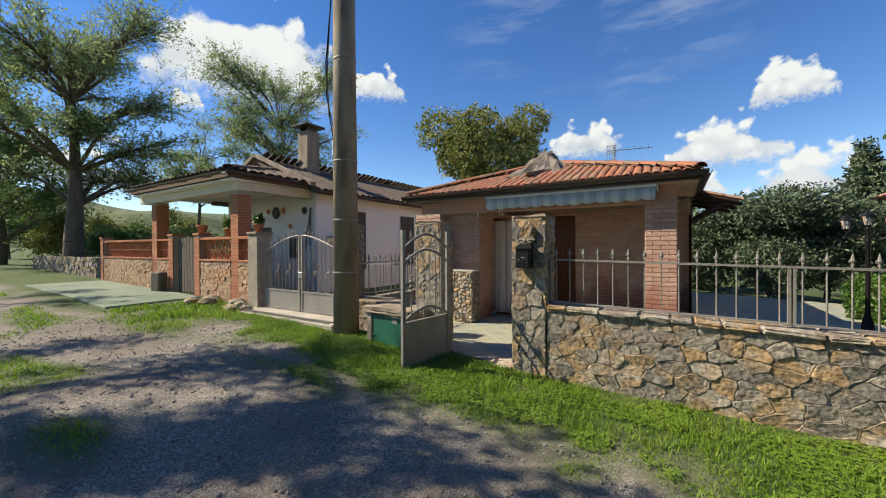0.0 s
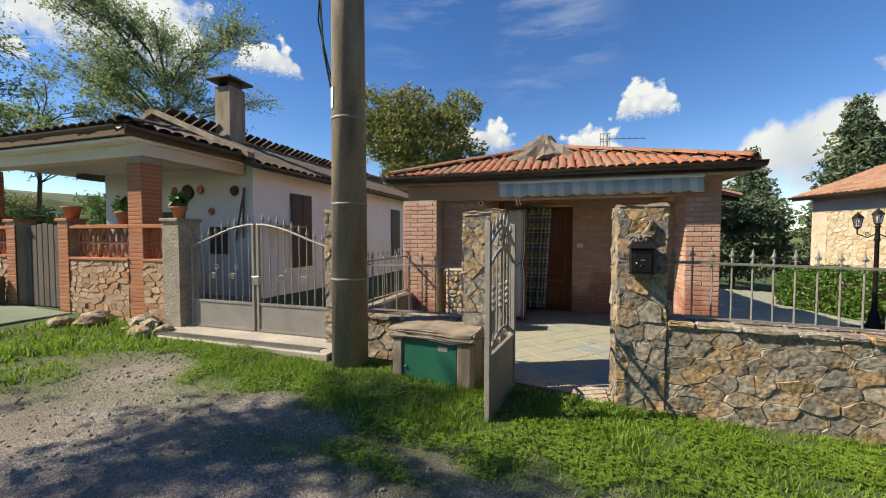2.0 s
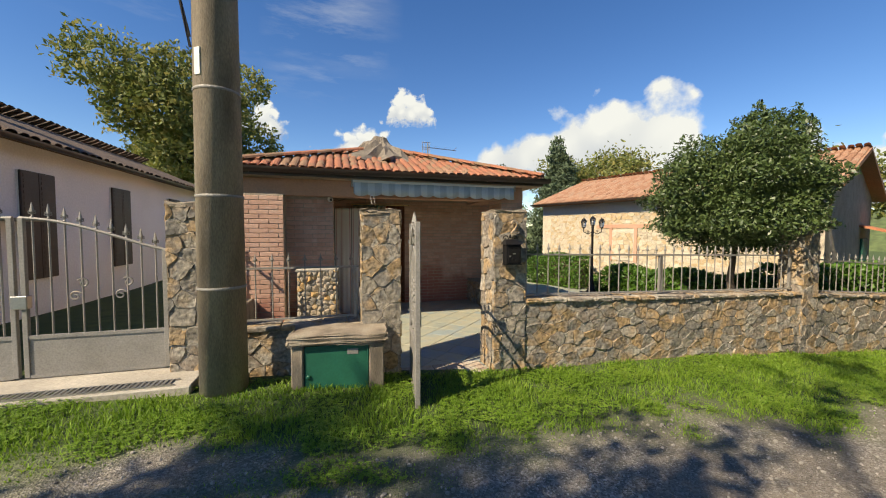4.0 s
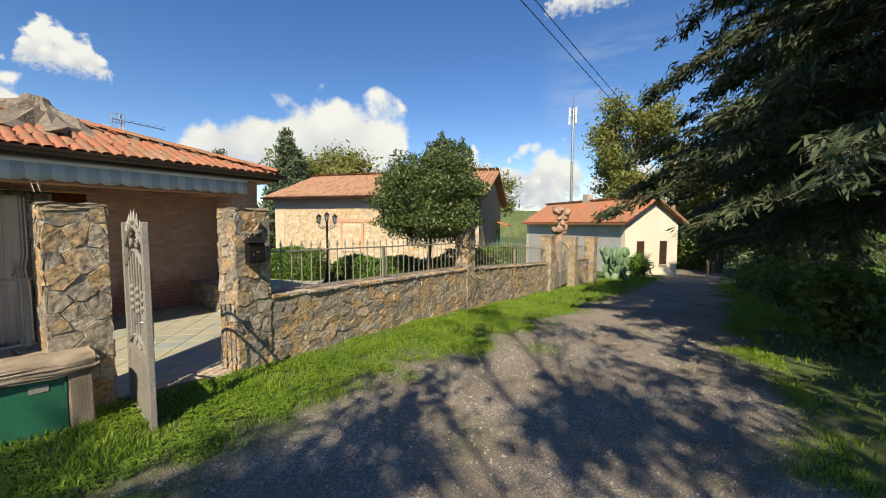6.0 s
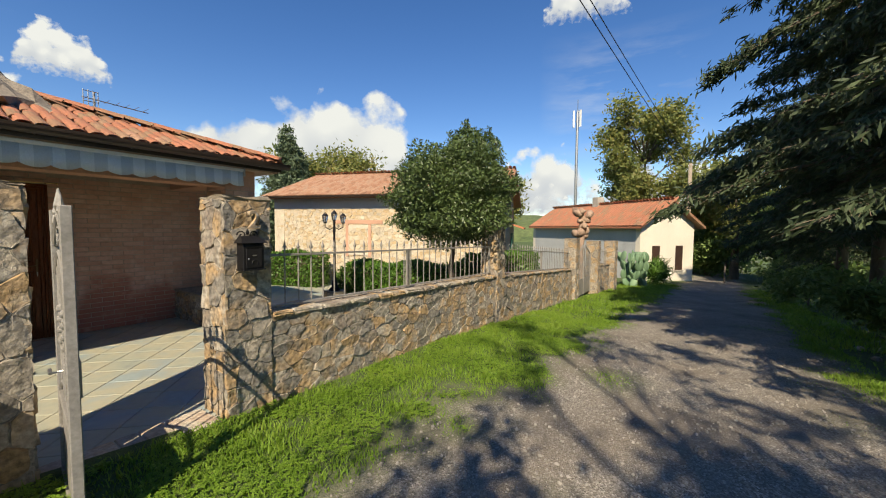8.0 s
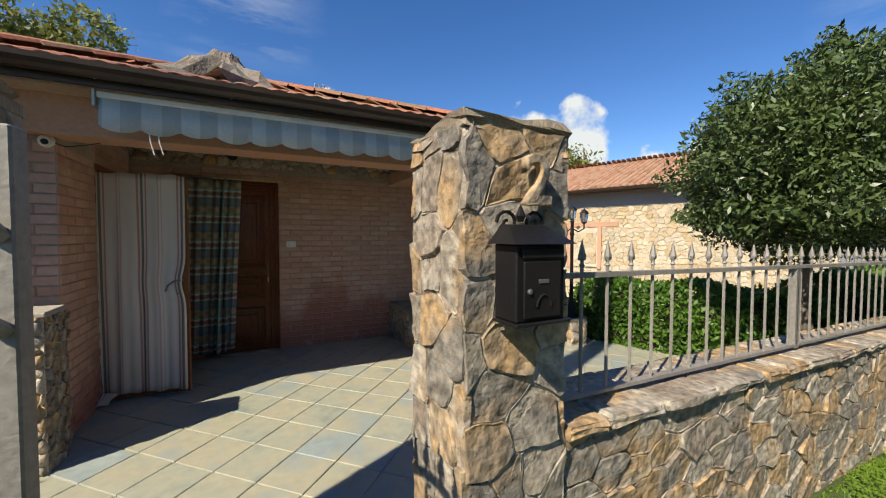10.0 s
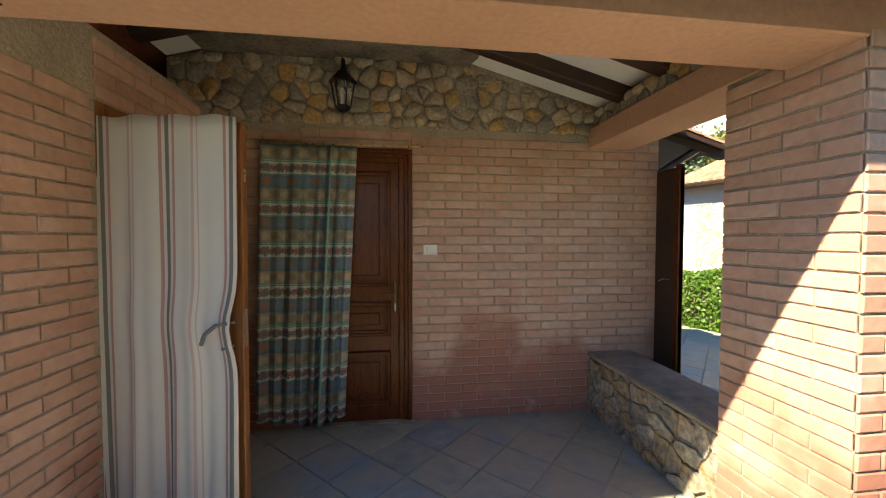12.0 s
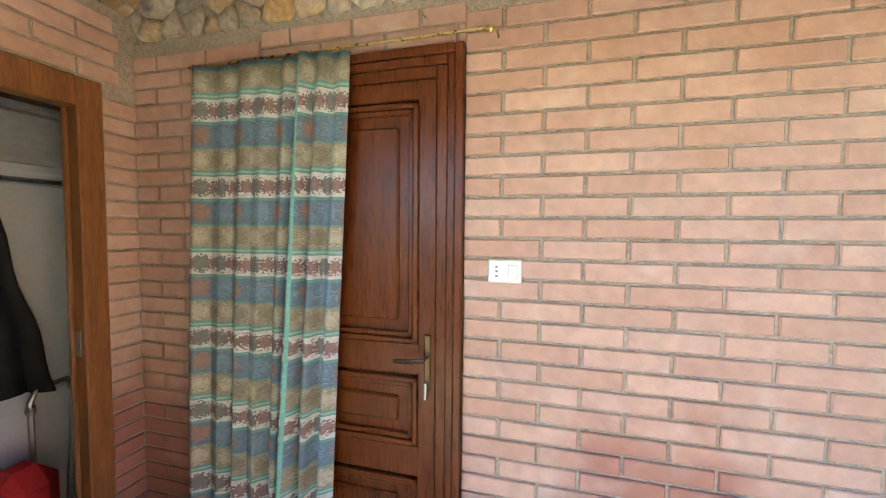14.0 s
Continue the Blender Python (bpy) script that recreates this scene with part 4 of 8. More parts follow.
gutter(house, (EL - 0.03, EF - 0.07, EZ - 0.01), (ER + 0.08, EF - 0.07, EZ - 0.01), 0.078)
gutter(house, (ER + 0.06, EF - 0.03, EZ - 0.01), (ER + 0.06, 15.5, EZ - 0.01))
gutter(house, (EL - 0.06, EF - 0.03, EZ - 0.01), (EL - 0.06, 15.5, EZ - 0.01))
part("fascia", box(EL, ER, EF - 0.01, EF + 0.02, EZ - 0.12, EZ - 0.03), BROWN_METAL, house, "dark brown eave board")
part("fascia", box(ER - 0.02, ER + 0.01, EF + 0.02, 15.4, EZ - 0.12, EZ - 0.03), BROWN_METAL, house, "dark brown eave board")
x = EL + 0.4
while x < ER:
    part("gutter_bracket", tube([(x, EF - 0.13, EZ), (x, EF - 0.10, EZ - 0.06), (x, EF - 0.05, EZ - 0.085), (x, EF, EZ - 0.06)], 0.007, 5), STEEL, house)
    x += 0.75
# weathered mortar mound that seals the top of the hips
bm = lathe([(1.15, -0.36), (0.85, -0.19), (0.55, 0.0), (0.32, 0.14), (0.20, 0.22), (0.13, 0.30), (0.05, 0.34)], 32)
for v in bm.verts:
    q = noise.fractal(v.co * 4.5, 0.8, 2.0, 6)
    v.co += Vector((v.co.x * 0.26 * q, v.co.y * 0.26 * q, 0.07 * q))
part("ridge_mortar", bm, LICHEN_MORTAR, roof, "grey lichened mortar crest").matrix_local = Matrix.Translation(APEX + Vector((-0.04, -0.18, -0.07)))

# ---- street wall, pillars, railings ----
def stone_pillar(name, x0, x1, y0, y1, z0, z1, seed, label, size=0.13, single=60, material=None):
    """A square masonry post: a mortar core faced with stones on its four sides and a rough cap."""
    material = material or STONE
    t = empty(name, pose((x0 + x1) / 2, (y0 + y1) / 2, z0), label, "pillar")
    cx, cy = (x0 + x1) / 2, (y0 + y1) / 2
    w, d, h = x1 - x0, y1 - y0, z1 - z0
    i = 0.016
    core = part("core", box(-w / 2 + i, w / 2 - i, -d / 2 + i, d / 2 - i, -0.25, h - 0.02, 0.01), MORTAR, t)
    for k, (ang, wid, off) in enumerate(((0, w, d), (90, d, w), (180, w, d), (270, d, w))):
        m = pose(0, 0, 0, 0, 0, ang) @ Matrix.Translation((-wid / 2 + 0.012, -off / 2 + i, 0))
        stonework(core, m, wid - 0.024, lambda q: -0.2, lambda q: h, size * 0.95, seed + k, material, 0.003, 0.010, single // 4, 1.25)
    rnd = random.Random(seed)
    bm = box(-w / 2 + 0.01, w / 2 - 0.01, -d / 2 + 0.01, d / 2 - 0.01, h - 0.03, h + 0.025)
    bmesh.ops.subdivide_edges(bm, edges=bm.edges, cuts=3, use_grid_fill=True)
    for v in bm.verts:
        v.co += Vector((rnd.uniform(-1, 1), rnd.uniform(-1, 1), rnd.uniform(-1, 1))) * 0.013
    part("cap", bm, CONCRETE, t, "crumbling mortar cap with moss")
    return t


def spear(bm, x, y, z, s=1.0):
    """A cast spear head on top of a bar."""
    lathe([(0.008 * s, 0.0), (0.016 * s, 0.006 * s), (0.008 * s, 0.016 * s), (0.009 * s, 0.03 * s), (0.019 * s, 0.05 * s), (0.012 * s, 0.085 * s), (0.001, 0.135 * s)], 6, (x, y, z), bm)
    for sx in (-1, 1):
        tube([(x, y, z + 0.028 * s), (x + sx * 0.024 * s, y, z + 0.035 * s), (x + sx * 0.022 * s, y, z + 0.062 * s)], 0.005 * s, 4, bm)


def railing(x0, x1, y, z0, z1, rail_z, count, label, heavy=(), angle=0.0, group="street railings", material=None):
    """Flat rails and round bars with spear heads between two posts; z values are pairs for the two ends."""
    material = material or IRON_GREY
    t = empty("railing", pose(x0, y, 0, 0, 0, angle), label, "railing", group)
    w = x1 - x0
    def at(pair, f):
        return pair[0] + (pair[1] - pair[0]) * f
    for nm, pr, hh in (("bottom_rail", z0, 0.008), ("top_rail", rail_z, 0.010)):
        bm = box(0, w, -0.018, 0.018, -hh, hh)
        for v in bm.verts:
            v.co.z += at(pr, v.co.x / w)
        part(nm, bm, material, t)
    for i in range(count):
        f = (i + 0.5) / count
        x = w * f
        bm = rod((x, 0, at(z0, f)), (x, 0, at(z1, f) - 0.11), 0.0075, n=6)
        spear(bm, x, 0, at(z1, f) - 0.115, 0.82)
        part("bar", bm, material, t)
    for f in heavy:
        part("post", box(w * f - 0.016, w * f + 0.016, -0.016, 0.016, at(z0, f) - 0.02, at(rail_z, f)), material, t)
    return t


stone_pillar("gate_pillar", -1.02, -0.60, 4.70, 5.10, 0.0, 1.81, 11, "square rubble stone gate pillar carrying a mailbox", 0.17)
stone_pillar("gate_pillar", -2.47, -2.05, 4.74, 5.12, 0.02, 1.80, 22, "square rubble stone gate pillar with a hinged gate", 0.18)
stone_pillar("gate_pillar", -4.26, -3.92, 4.95, 5.28, 0.12, 1.84, 33, "stone pillar between two gates beside the pole", 0.16, 30)
stone_pillar("fence_pillar", 4.02, 4.38, 4.70, 5.06, -0.33, 1.64, 44, "orange-stained stone fence pillar", 0.2, 30)
stone_pillar("fence_pillar", 9.55, 10.0, 4.62, 5.02, -0.68, 1.27, 55, "ochre stone gate pillar further down the street wall", 0.22, 0)
stone_pillar("fence_pillar", 12.0, 12.45, 4.45, 4.9, -0.83, 1.14, 66, "ochre stone gate pillar beside a pollarded trunk", 0.22, 0)
stone_pillar("fence_pillar", 14.6, 15.3, 4.3, 4.75, -1.0, 1.08, 77, "square stone end pillar of the street wall", 0.22, 0)


def street_wall(x0, x1, y, thick, base, top, seed, size, single, label):
    t = empty("street_wall", pose(x0, y, 0), label, "wall", kind="structure")
    w = x1 - x0
    bm = box(0, w, 0.018, thick, -1.4, 0, 0)
    bmesh.ops.subdivide_edges(bm, edges=[e for e in bm.edges if abs(e.verts[0].co.x - e.verts[1].co.x) > 0.1], cuts=20)
    rnd = random.Random(seed)
    for v in bm.verts:
        if v.co.z > -0.1:
            v.co.z = top(v.co.x) - 0.02 + rnd.uniform(-0.012, 0.012)
    core = part("core", bm, MORTAR, t)
    stonework(core, Matrix.Translation((0, 0.018, 0)), w, base, top, size * 0.95, seed, STONE, 0.004, 0.013, single, 1.75)
    # capping stones along the top edge
    x = 0.0
    while x < w - 0.05:
        l = min(w - x, rnd.uniform(0.18, 0.42))
        bm = box(x + 0.006, x + l - 0.006, -0.012 + rnd.uniform(-0.012, 0.006), thick + 0.01, -0.05, 0.0, 0.014)
        bmesh.ops.subdivide_edges(bm, edges=bm.edges, cuts=1)
        for v in bm.verts:
            v.co += Vector((0, rnd.uniform(-1, 1) * 0.008, top(v.co.x) + 0.012 + rnd.uniform(-1, 1) * 0.008))
        part("capping_stone", bm, STONE, core)
        x += l
    return t


street_wall(-0.60, 4.02, 4.72, 0.36, lambda q: -0.12 - 0.045 * q - 0.1, lambda q: 0.80 - 0.027 * q, 5, 0.125, 260, "rubble stone street wall with worn capping")
street_wall(4.38, 9.55, 4.72, 0.34, lambda q: -0.5 - 0.07 * q, lambda q: 0.64 - 0.06 * q, 6, 0.15, 0, "rubble stone street wall further down the lane")
street_wall(12.45, 14.6, 4.5, 0.34, lambda q: -1.2 - 0.06 * q, lambda q: 0.25 - 0.06 * q, 7, 0.18, 0, "rubble stone street wall by the end pillar")
street_wall(-3.92, -2.47, 4.98, 0.30, lambda q: -0.05, lambda q: 0.60, 8, 0.15, 40, "low dark stone wall behind the meter box")

railing(-0.60, 4.02, 4.86, (0.84, 0.73), (1.47, 1.37), (1.32, 1.24), 31, "grey iron railing with spear heads on the stone wall", (0.0, 0.45, 0.455, 0.99))
railing(4.38, 9.55, 4.86, (0.68, 0.37), (1.32, 0.98), (1.18, 0.84), 34, "grey iron railing with spear heads on the lower wall", (0.0, 0.5, 0.99))
railing(12.45, 14.6, 4.64, (0.30, 0.16), (0.92, 0.8), (0.78, 0.66), 14, "grey iron railing by the end pillar")
railing(-3.92, -2.47, 5.1, (0.66, 0.66), (1.36, 1.36), (1.20, 1.20), 9, "grey iron railing behind the meter box", (0.02, 0.97))
railing(-4.02, -2.1, 5.25, (0.66, 0.62), (1.36, 1.36), (1.20, 1.20), 13, "grey iron railing between the two yards", (0.02, 0.97), 90.0)
low_div = part("yard_wall", box(-4.12, -3.9, 5.28, 7.18, -0.2, 0.58, 0.015), CONCRETE, None)
tagged(low_div, "low rendered wall between the two yards", "wall", kind="structure")


# ---- gates ----
def scroll(bm, x, z, r, turn=1, y=0.0, thick=0.008, start=0.0):
    pts = []
    for i in range(15):
        a = start + turn * i * 0.55
        q = r * (1 - i / 17)
        pts.append((x + q * math.cos(a), y, z + q * math.sin(a)))
    tube(pts, thick, 5, bm)


def baluster_bar(bm, x, z0, z1, zm):
    rod((x, 0, z0), (x, 0, z1), 0.008, n=6, bm=bm)
    for k in (-0.09, -0.03, 0.03, 0.09):
        lathe([(0.008, -0.022), (0.02, -0.012), (0.022, 0.0), (0.02, 0.012), (0.008, 0.022)], 8, (x, 0, zm + k), bm)


def small_gate():
    """One leaf, arched at the top, panelled at the foot."""
    w, h = 0.86, 1.62
    t = empty("garden_gate", pose(-1.94, 4.78, 0.05, 0, 0, -97.5), "grey wrought iron garden gate standing open, with scrolls and spears", "gate")
    part("stile", box(0, 0.045, -0.02, 0.02, 0.0, 1.62, 0.004), IRON_GREY, t)
    part("stile", box(w - 0.05, w, -0.022, 0.022, -0.03, 1.62, 0.004), IRON_GREY, t)
    part("panel", box(0.045, w - 0.05, -0.006, 0.006, 0.0, 0.52), IRON_GREY, t, "plain sheet metal foot panel")
    for z in (0.02, 0.52):
        part("cross_rail", box(0.045, w - 0.05, -0.018, 0.018, z - 0.018, z + 0.018, 0.003), IRON_GREY, t)
    for k, (za, rise) in enumerate(((0.56, 0.12), (1.25, 0.14), (1.42, 0.16))):
        part("arch", tube([(0.045 + (w - 0.095) * f, 0, za + rise * math.sin(math.pi * f)) for f in np.linspace(0, 1, 13)], 0.016, 6), IRON_GREY, t)
    for i in range(6):
        f = (i + 1) / 7
        x = 0.045 + (w - 0.095) * f
        bm = bmesh.new()
        if i % 2 == 0:
            rod((x, 0, 0.56 + 0.12 * math.sin(math.pi * f)), (x, 0, 1.25 + 0.14 * math.sin(math.pi * f)), 0.008, n=6, bm=bm)
        else:
            baluster_bar(bm, x, 0.56, 1.25 + 0.14 * math.sin(math.pi * f), 0.98)
        part("bar", bm, IRON_GREY, t)
    for i in range(6):
        f = (i + 1) / 7
        x = 0.045 + (w - 0.095) * f
        bm = bmesh.new()
        spear(bm, x, 0, 1.42 + 0.16 * math.sin(math.pi * f), 1.1)
        part("spear_head", bm, IRON_GREY, t)
    for x, s in ((0.3, 1), (0.52, -1)):
        bm = bmesh.new()
        scroll(bm, x, 1.46, 0.062, s, start=1.57)
        part("scroll", bm, IRON_GREY, t)
        bm = bmesh.new()
        scroll(bm, x, 0.62, 0.055, -s, start=1.57)
        part("scroll", bm, IRON_GREY, t)
    part("lock_box", box(w - 0.12, w - 0.02, -0.03, 0.03, 0.72, 0.90, 0.006), IRON_GREY, t)
    part("handle", tube([(w - 0.06, -0.03, 0.86), (w - 0.06, -0.07, 0.86), (w - 0.14, -0.07, 0.855)], 0.008, 6), STEEL, t, "steel lever handle")
    return t


small_gate()


def drive_gate():
    """Two leaves that meet under a swept top."""
    x0, x1, y, g = -6.62, -4.28, 5.12, 0.2
    t = empty("driveway_gate", pose(x0, y, g), "grey double driveway gate with a swept top, closed", "gate")
    W = x1 - x0
    def top(f):
        return 1.20 + 0.30 * math.sin(math.pi * f) ** 1.3
    for s in (0, 1):
        leaf = part("leaf_frame", box(s * W / 2 + 0.02, s * W / 2 + 0.06, -0.02, 0.02, 0.05, top(0.02 + 0.49 * s), 0.003), IRON_GREY, t, "grey gate leaf")
        part("stile", box((s + 1) * W / 2 - 0.06, (s + 1) * W / 2 - 0.02, -0.02, 0.02, 0.05, top(0.49 + 0.49 * s), 0.003), IRON_GREY, leaf)
        part("panel", box(s * W / 2 + 0.06, (s + 1) * W / 2 - 0.06, -0.006, 0.006, 0.06, 0.42), IRON_GREY, leaf, "plain sheet metal foot panel")
        for z in (0.06, 0.42):
            part("cross_rail", box(s * W / 2 + 0.06, (s + 1) * W / 2 - 0.06, -0.016, 0.016, z - 0.016, z + 0.016), IRON_GREY, leaf)
        part("swept_rail", tube([(W * f, 0, top(f)) for f in np.linspace(0.01 + s * 0.5, 0.49 + s * 0.5, 12)], 0.016, 6), IRON_GREY, leaf)
        for i in range(9):
            f = 0.5 * s + 0.5 * (i + 1) / 10
            bm = rod((W * f, 0, 0.42), (W * f, 0, top(f) + 0.02), 0.008, n=6)
            spear(bm, W * f, 0, top(f) + 0.01, 1.05)
            part("bar", bm, IRON_GREY, leaf)
        for k in (0.35, 0.65):
            bm = bmesh.new()
            scroll(bm, W * (0.5 * s + 0.5 * k), 0.78, 0.05, 1, start=0.5)
            scroll(bm, W * (0.5 * s + 0.5 * k) + 0.06, 0.9, 0.05, -1, start=2.5)
            part("scroll", bm, IRON_GREY, leaf)
    part("lock_box", box(W / 2 - 0.05, W / 2 + 0.07, -0.035, 0.035, 0.68, 0.80, 0.006), STEEL, t, "steel lock box")
    return t


drive_gate()


def far_gate():
    t = empty("garden_gate", pose(9.98, 4.72, -0.72), "grey arched iron garden gate down the lane", "gate")
    W = 1.98
    for s in (0, 1):
        part("panel", box(s * W / 2 + 0.04, (s + 1) * W / 2 - 0.04, -0.006, 0.006, 0.06, 0.62), IRON_GREY, t)
        part("stile", box(s * W / 2 + 0.01, s * W / 2 + 0.05, -0.02, 0.02, 0.05, 1.4 + 0.25 * s), IRON_GREY, t)
        part("stile", box((s + 1) * W / 2 - 0.05, (s + 1) * W / 2 - 0.01, -0.02, 0.02, 0.05, 1.65 - 0.25 * s), IRON_GREY, t)
        part("top_rail", tube([(W * f, 0, 1.4 + 0.3 * math.sin(math.pi * f)) for f in np.linspace(0.02 + s * 0.5, 0.48 + s * 0.5, 9)], 0.016, 6), IRON_GREY, t)
        for i in range(6):
            f = 0.5 * s + (i + 1) / 14
            bm = rod((W * f, 0, 0.6), (W * f, 0, 1.42 + 0.3 * math.sin(math.pi * f)), 0.009, n=6)
            spear(bm, W * f, 0, 1.4 + 0.3 * math.sin(math.pi * f))
            part("bar", bm, IRON_GREY, t)
    return t


far_gate()


# ---- meter box, mailbox, utility pole ----
def meter_box():
    t = empty("meter_box", pose(-3.12, 4.46, -0.06, 0, 0, -6), "concrete utility cupboard with a green metal door", "cupboard")
    part("body", box(0.0, 0.11, 0, 0.42, -0.05, 0.60, 0.012), CONCRETE, t)
    part("body", box(0.70, 0.84, 0, 0.42, -0.05, 0.60, 0.012), CONCRETE, t)
    part("back", box(0.11, 0.70, 0.3, 0.42, -0.05, 0.60), CONCRETE, t)
    bm = box(-0.03, 0.87, -0.03, 0.45, 0.60, 0.70, 0.02)
    bmesh.ops.subdivide_edges(bm, edges=bm.edges, cuts=3, use_grid_fill=True)
    rnd = random.Random(4)
    for v in bm.verts:
        v.co += Vector((rnd.uniform(-1, 1), rnd.uniform(-1, 1), rnd.uniform(-1, 1))) * 0.014
    part("lid", bm, CONCRETE, t, "thick worn concrete slab lid")
    d = part("door", box(0.115, 0.695, 0.02, 0.045, 0.06, 0.585, 0.004), GREEN_PAINT, t, "dark green sheet metal door")
    part("latch", lathe([(0.02, 0), (0.02, 0.012), (0.008, 0.02)], 10), GREEN_PAINT, d).matrix_local = pose(0.15, 0.02, 0.30, 90, 0, 0)
    part("hinge", rod((0.69, 0.012, 0.10), (0.69, 0.012, 0.18), 0.009), GREEN_PAINT, d)
    part("hinge", rod((0.69, 0.012, 0.46), (0.69, 0.012, 0.54), 0.009), GREEN_PAINT, d)
    part("label_plate", box(0.50, 0.60, 0.014, 0.02, 0.50, 0.55), IRON_GREY, d, "small printed plate")
    return t


meter_box()


def mailbox():
    """Cast metal letter box with a flap, a lock, a relief arch and a scrolled crest."""
    t = empty("mailbox", pose(-0.917, 4.69, 1.234) @ Matrix.Scale(0.72, 4), "black cast metal mailbox with scrolled crest, fixed to the pillar", "mailbox")
    w, d = 0.245, 0.14
    part("body", box(0, w, -d, 0.0, 0.0, 0.30, 0.006), IRON_BLACK, t)
    bm = bmesh.new()
    v = [bm.verts.new(p) for p in ((-0.03, -d - 0.035, 0.30), (w + 0.03, -d - 0.035, 0.30), (w + 0.03, 0.0, 0.30), (-0.03, 0.0, 0.30), (0.03, -0.05, 0.375), (w - 0.03, -0.05, 0.375), (w - 0.03, 0.0, 0.38), (0.03, 0.0, 0.38))]
    for q in ((0, 1, 5, 4), (1, 2, 6, 5), (2, 3, 7, 6), (3, 0, 4, 7), (4, 5, 6, 7), (3, 2, 1, 0)):
        bm.faces.new([v[i] for i in q])
    part("roof", bm, IRON_BLACK, t, "sloped black lid")
    dr = part("door", box(0.03, w - 0.03, -d - 0.012, -d, 0.015, 0.235, 0.004), IRON_BLACK, t)
    part("flap", box(0.02, w - 0.02, -d - 0.016, -d, 0.245, 0.285, 0.004), IRON_BLACK, t, "letter flap")
    part("lock", lathe([(0.011, 0), (0.011, 0.006), (0.006, 0.009)], 10), STEEL, dr, "round steel lock").matrix_local = pose(0.055, -d - 0.012, 0.12, 90, 0, 0)
    part("name_plate", box(0.10, 0.15, -d - 0.015, -d - 0.012, 0.15, 0.165), STEEL, dr)
    part("relief_arch", tube([(0.125 + 0.035 * math.cos(a), -d - 0.014, 0.06 + 0.045 * math.sin(a)) for a in np.linspace(0, math.pi, 9)], 0.005, 5), IRON_BLACK, dr)
    bm = bmesh.new()
    scroll(bm, 0.055, 0.385, 0.055, -1, -0.01, 0.008, 3.1)
    scroll(bm, w - 0.055, 0.385, 0.055, 1, -0.01, 0.008, 0.0)
    lathe([(0.012, 0), (0.022, 0.025), (0.012, 0.05), (0.002, 0.07)], 8, (w / 2, -0.01, 0.39), bm)
    part("crest", bm, IRON_BLACK, t, "cast scroll crest")
    part("foot_rail", box(-0.012, w + 0.012, -d - 0.02, 0.0, -0.012, 0.0, 0.003), IRON_BLACK, t)
    return t


mailbox()
fc = bpy.data.curves.new("house_number", "FONT")
fc.body, fc.size, fc.extrude, fc.bevel_depth = "2", 0.21, 0.010, 0.006
fo = bpy.data.objects.new("tmp_text", fc)
num_me = bpy.data.meshes.new_from_object(fo)
num_me.materials.append(STONE)
bpy.data.objects.remove(fo)
num = new("house_number", num_me)
num.matrix_world = pose(-0.83, 4.672, 1.57, 90, 0, 0)
tagged(num, "carved stone house number 2 on the gate pillar", "sign")


def utility_pole(x, y, z, h, r, label):
    t = empty("utility_pole", pose(x, y, z), label, "pole")
    part("shaft", rod((0, 0, -0.3), (0, 0, h), r, r * 0.72, 24), CONCRETE, t, smooth=True)
    for k in (0.95, 1.75, 2.65, 4.2):
        if k < h - 1:
            rr = r * (1 - 0.28 * k / h) + 0.004
            part("band", lathe([(rr, -0.012), (rr + 0.003, 0), (rr, 0.012)], 24, (0, 0, k)), IRON_GREY, t)
    return t


pole = utility_pole(-3.70, 4.62, 0.14, 9.0, 0.198, "thick stained concrete utility pole with steel bands")
part("label_plate", box(-0.03, 0.03, -0.01, 0.0, 0, 0.22), PLASTIC_WHITE, pole, "white painted number plate").matrix_local = pose(-0.10, -0.145, 2.75, 0, 0, -35)
part("cable", tube([(-0.18, -0.06, 3.0), (-0.24, -0.1, 3.4), (-0.28, -0.12, 4.2), (-0.2, -0.08, 5.2), (-0.15, 0, 6.5)], 0.012, 5), BLACK_CLOTH, pole, "black drop cable")
part("cable", tube([(-0.19, -0.03, 3.1), (-0.30, -0.1, 3.7), (-0.22, -0.1, 4.8), (-0.15, 0, 6.8)], 0.010, 5), BLACK_CLOTH, pole, "black drop cable")


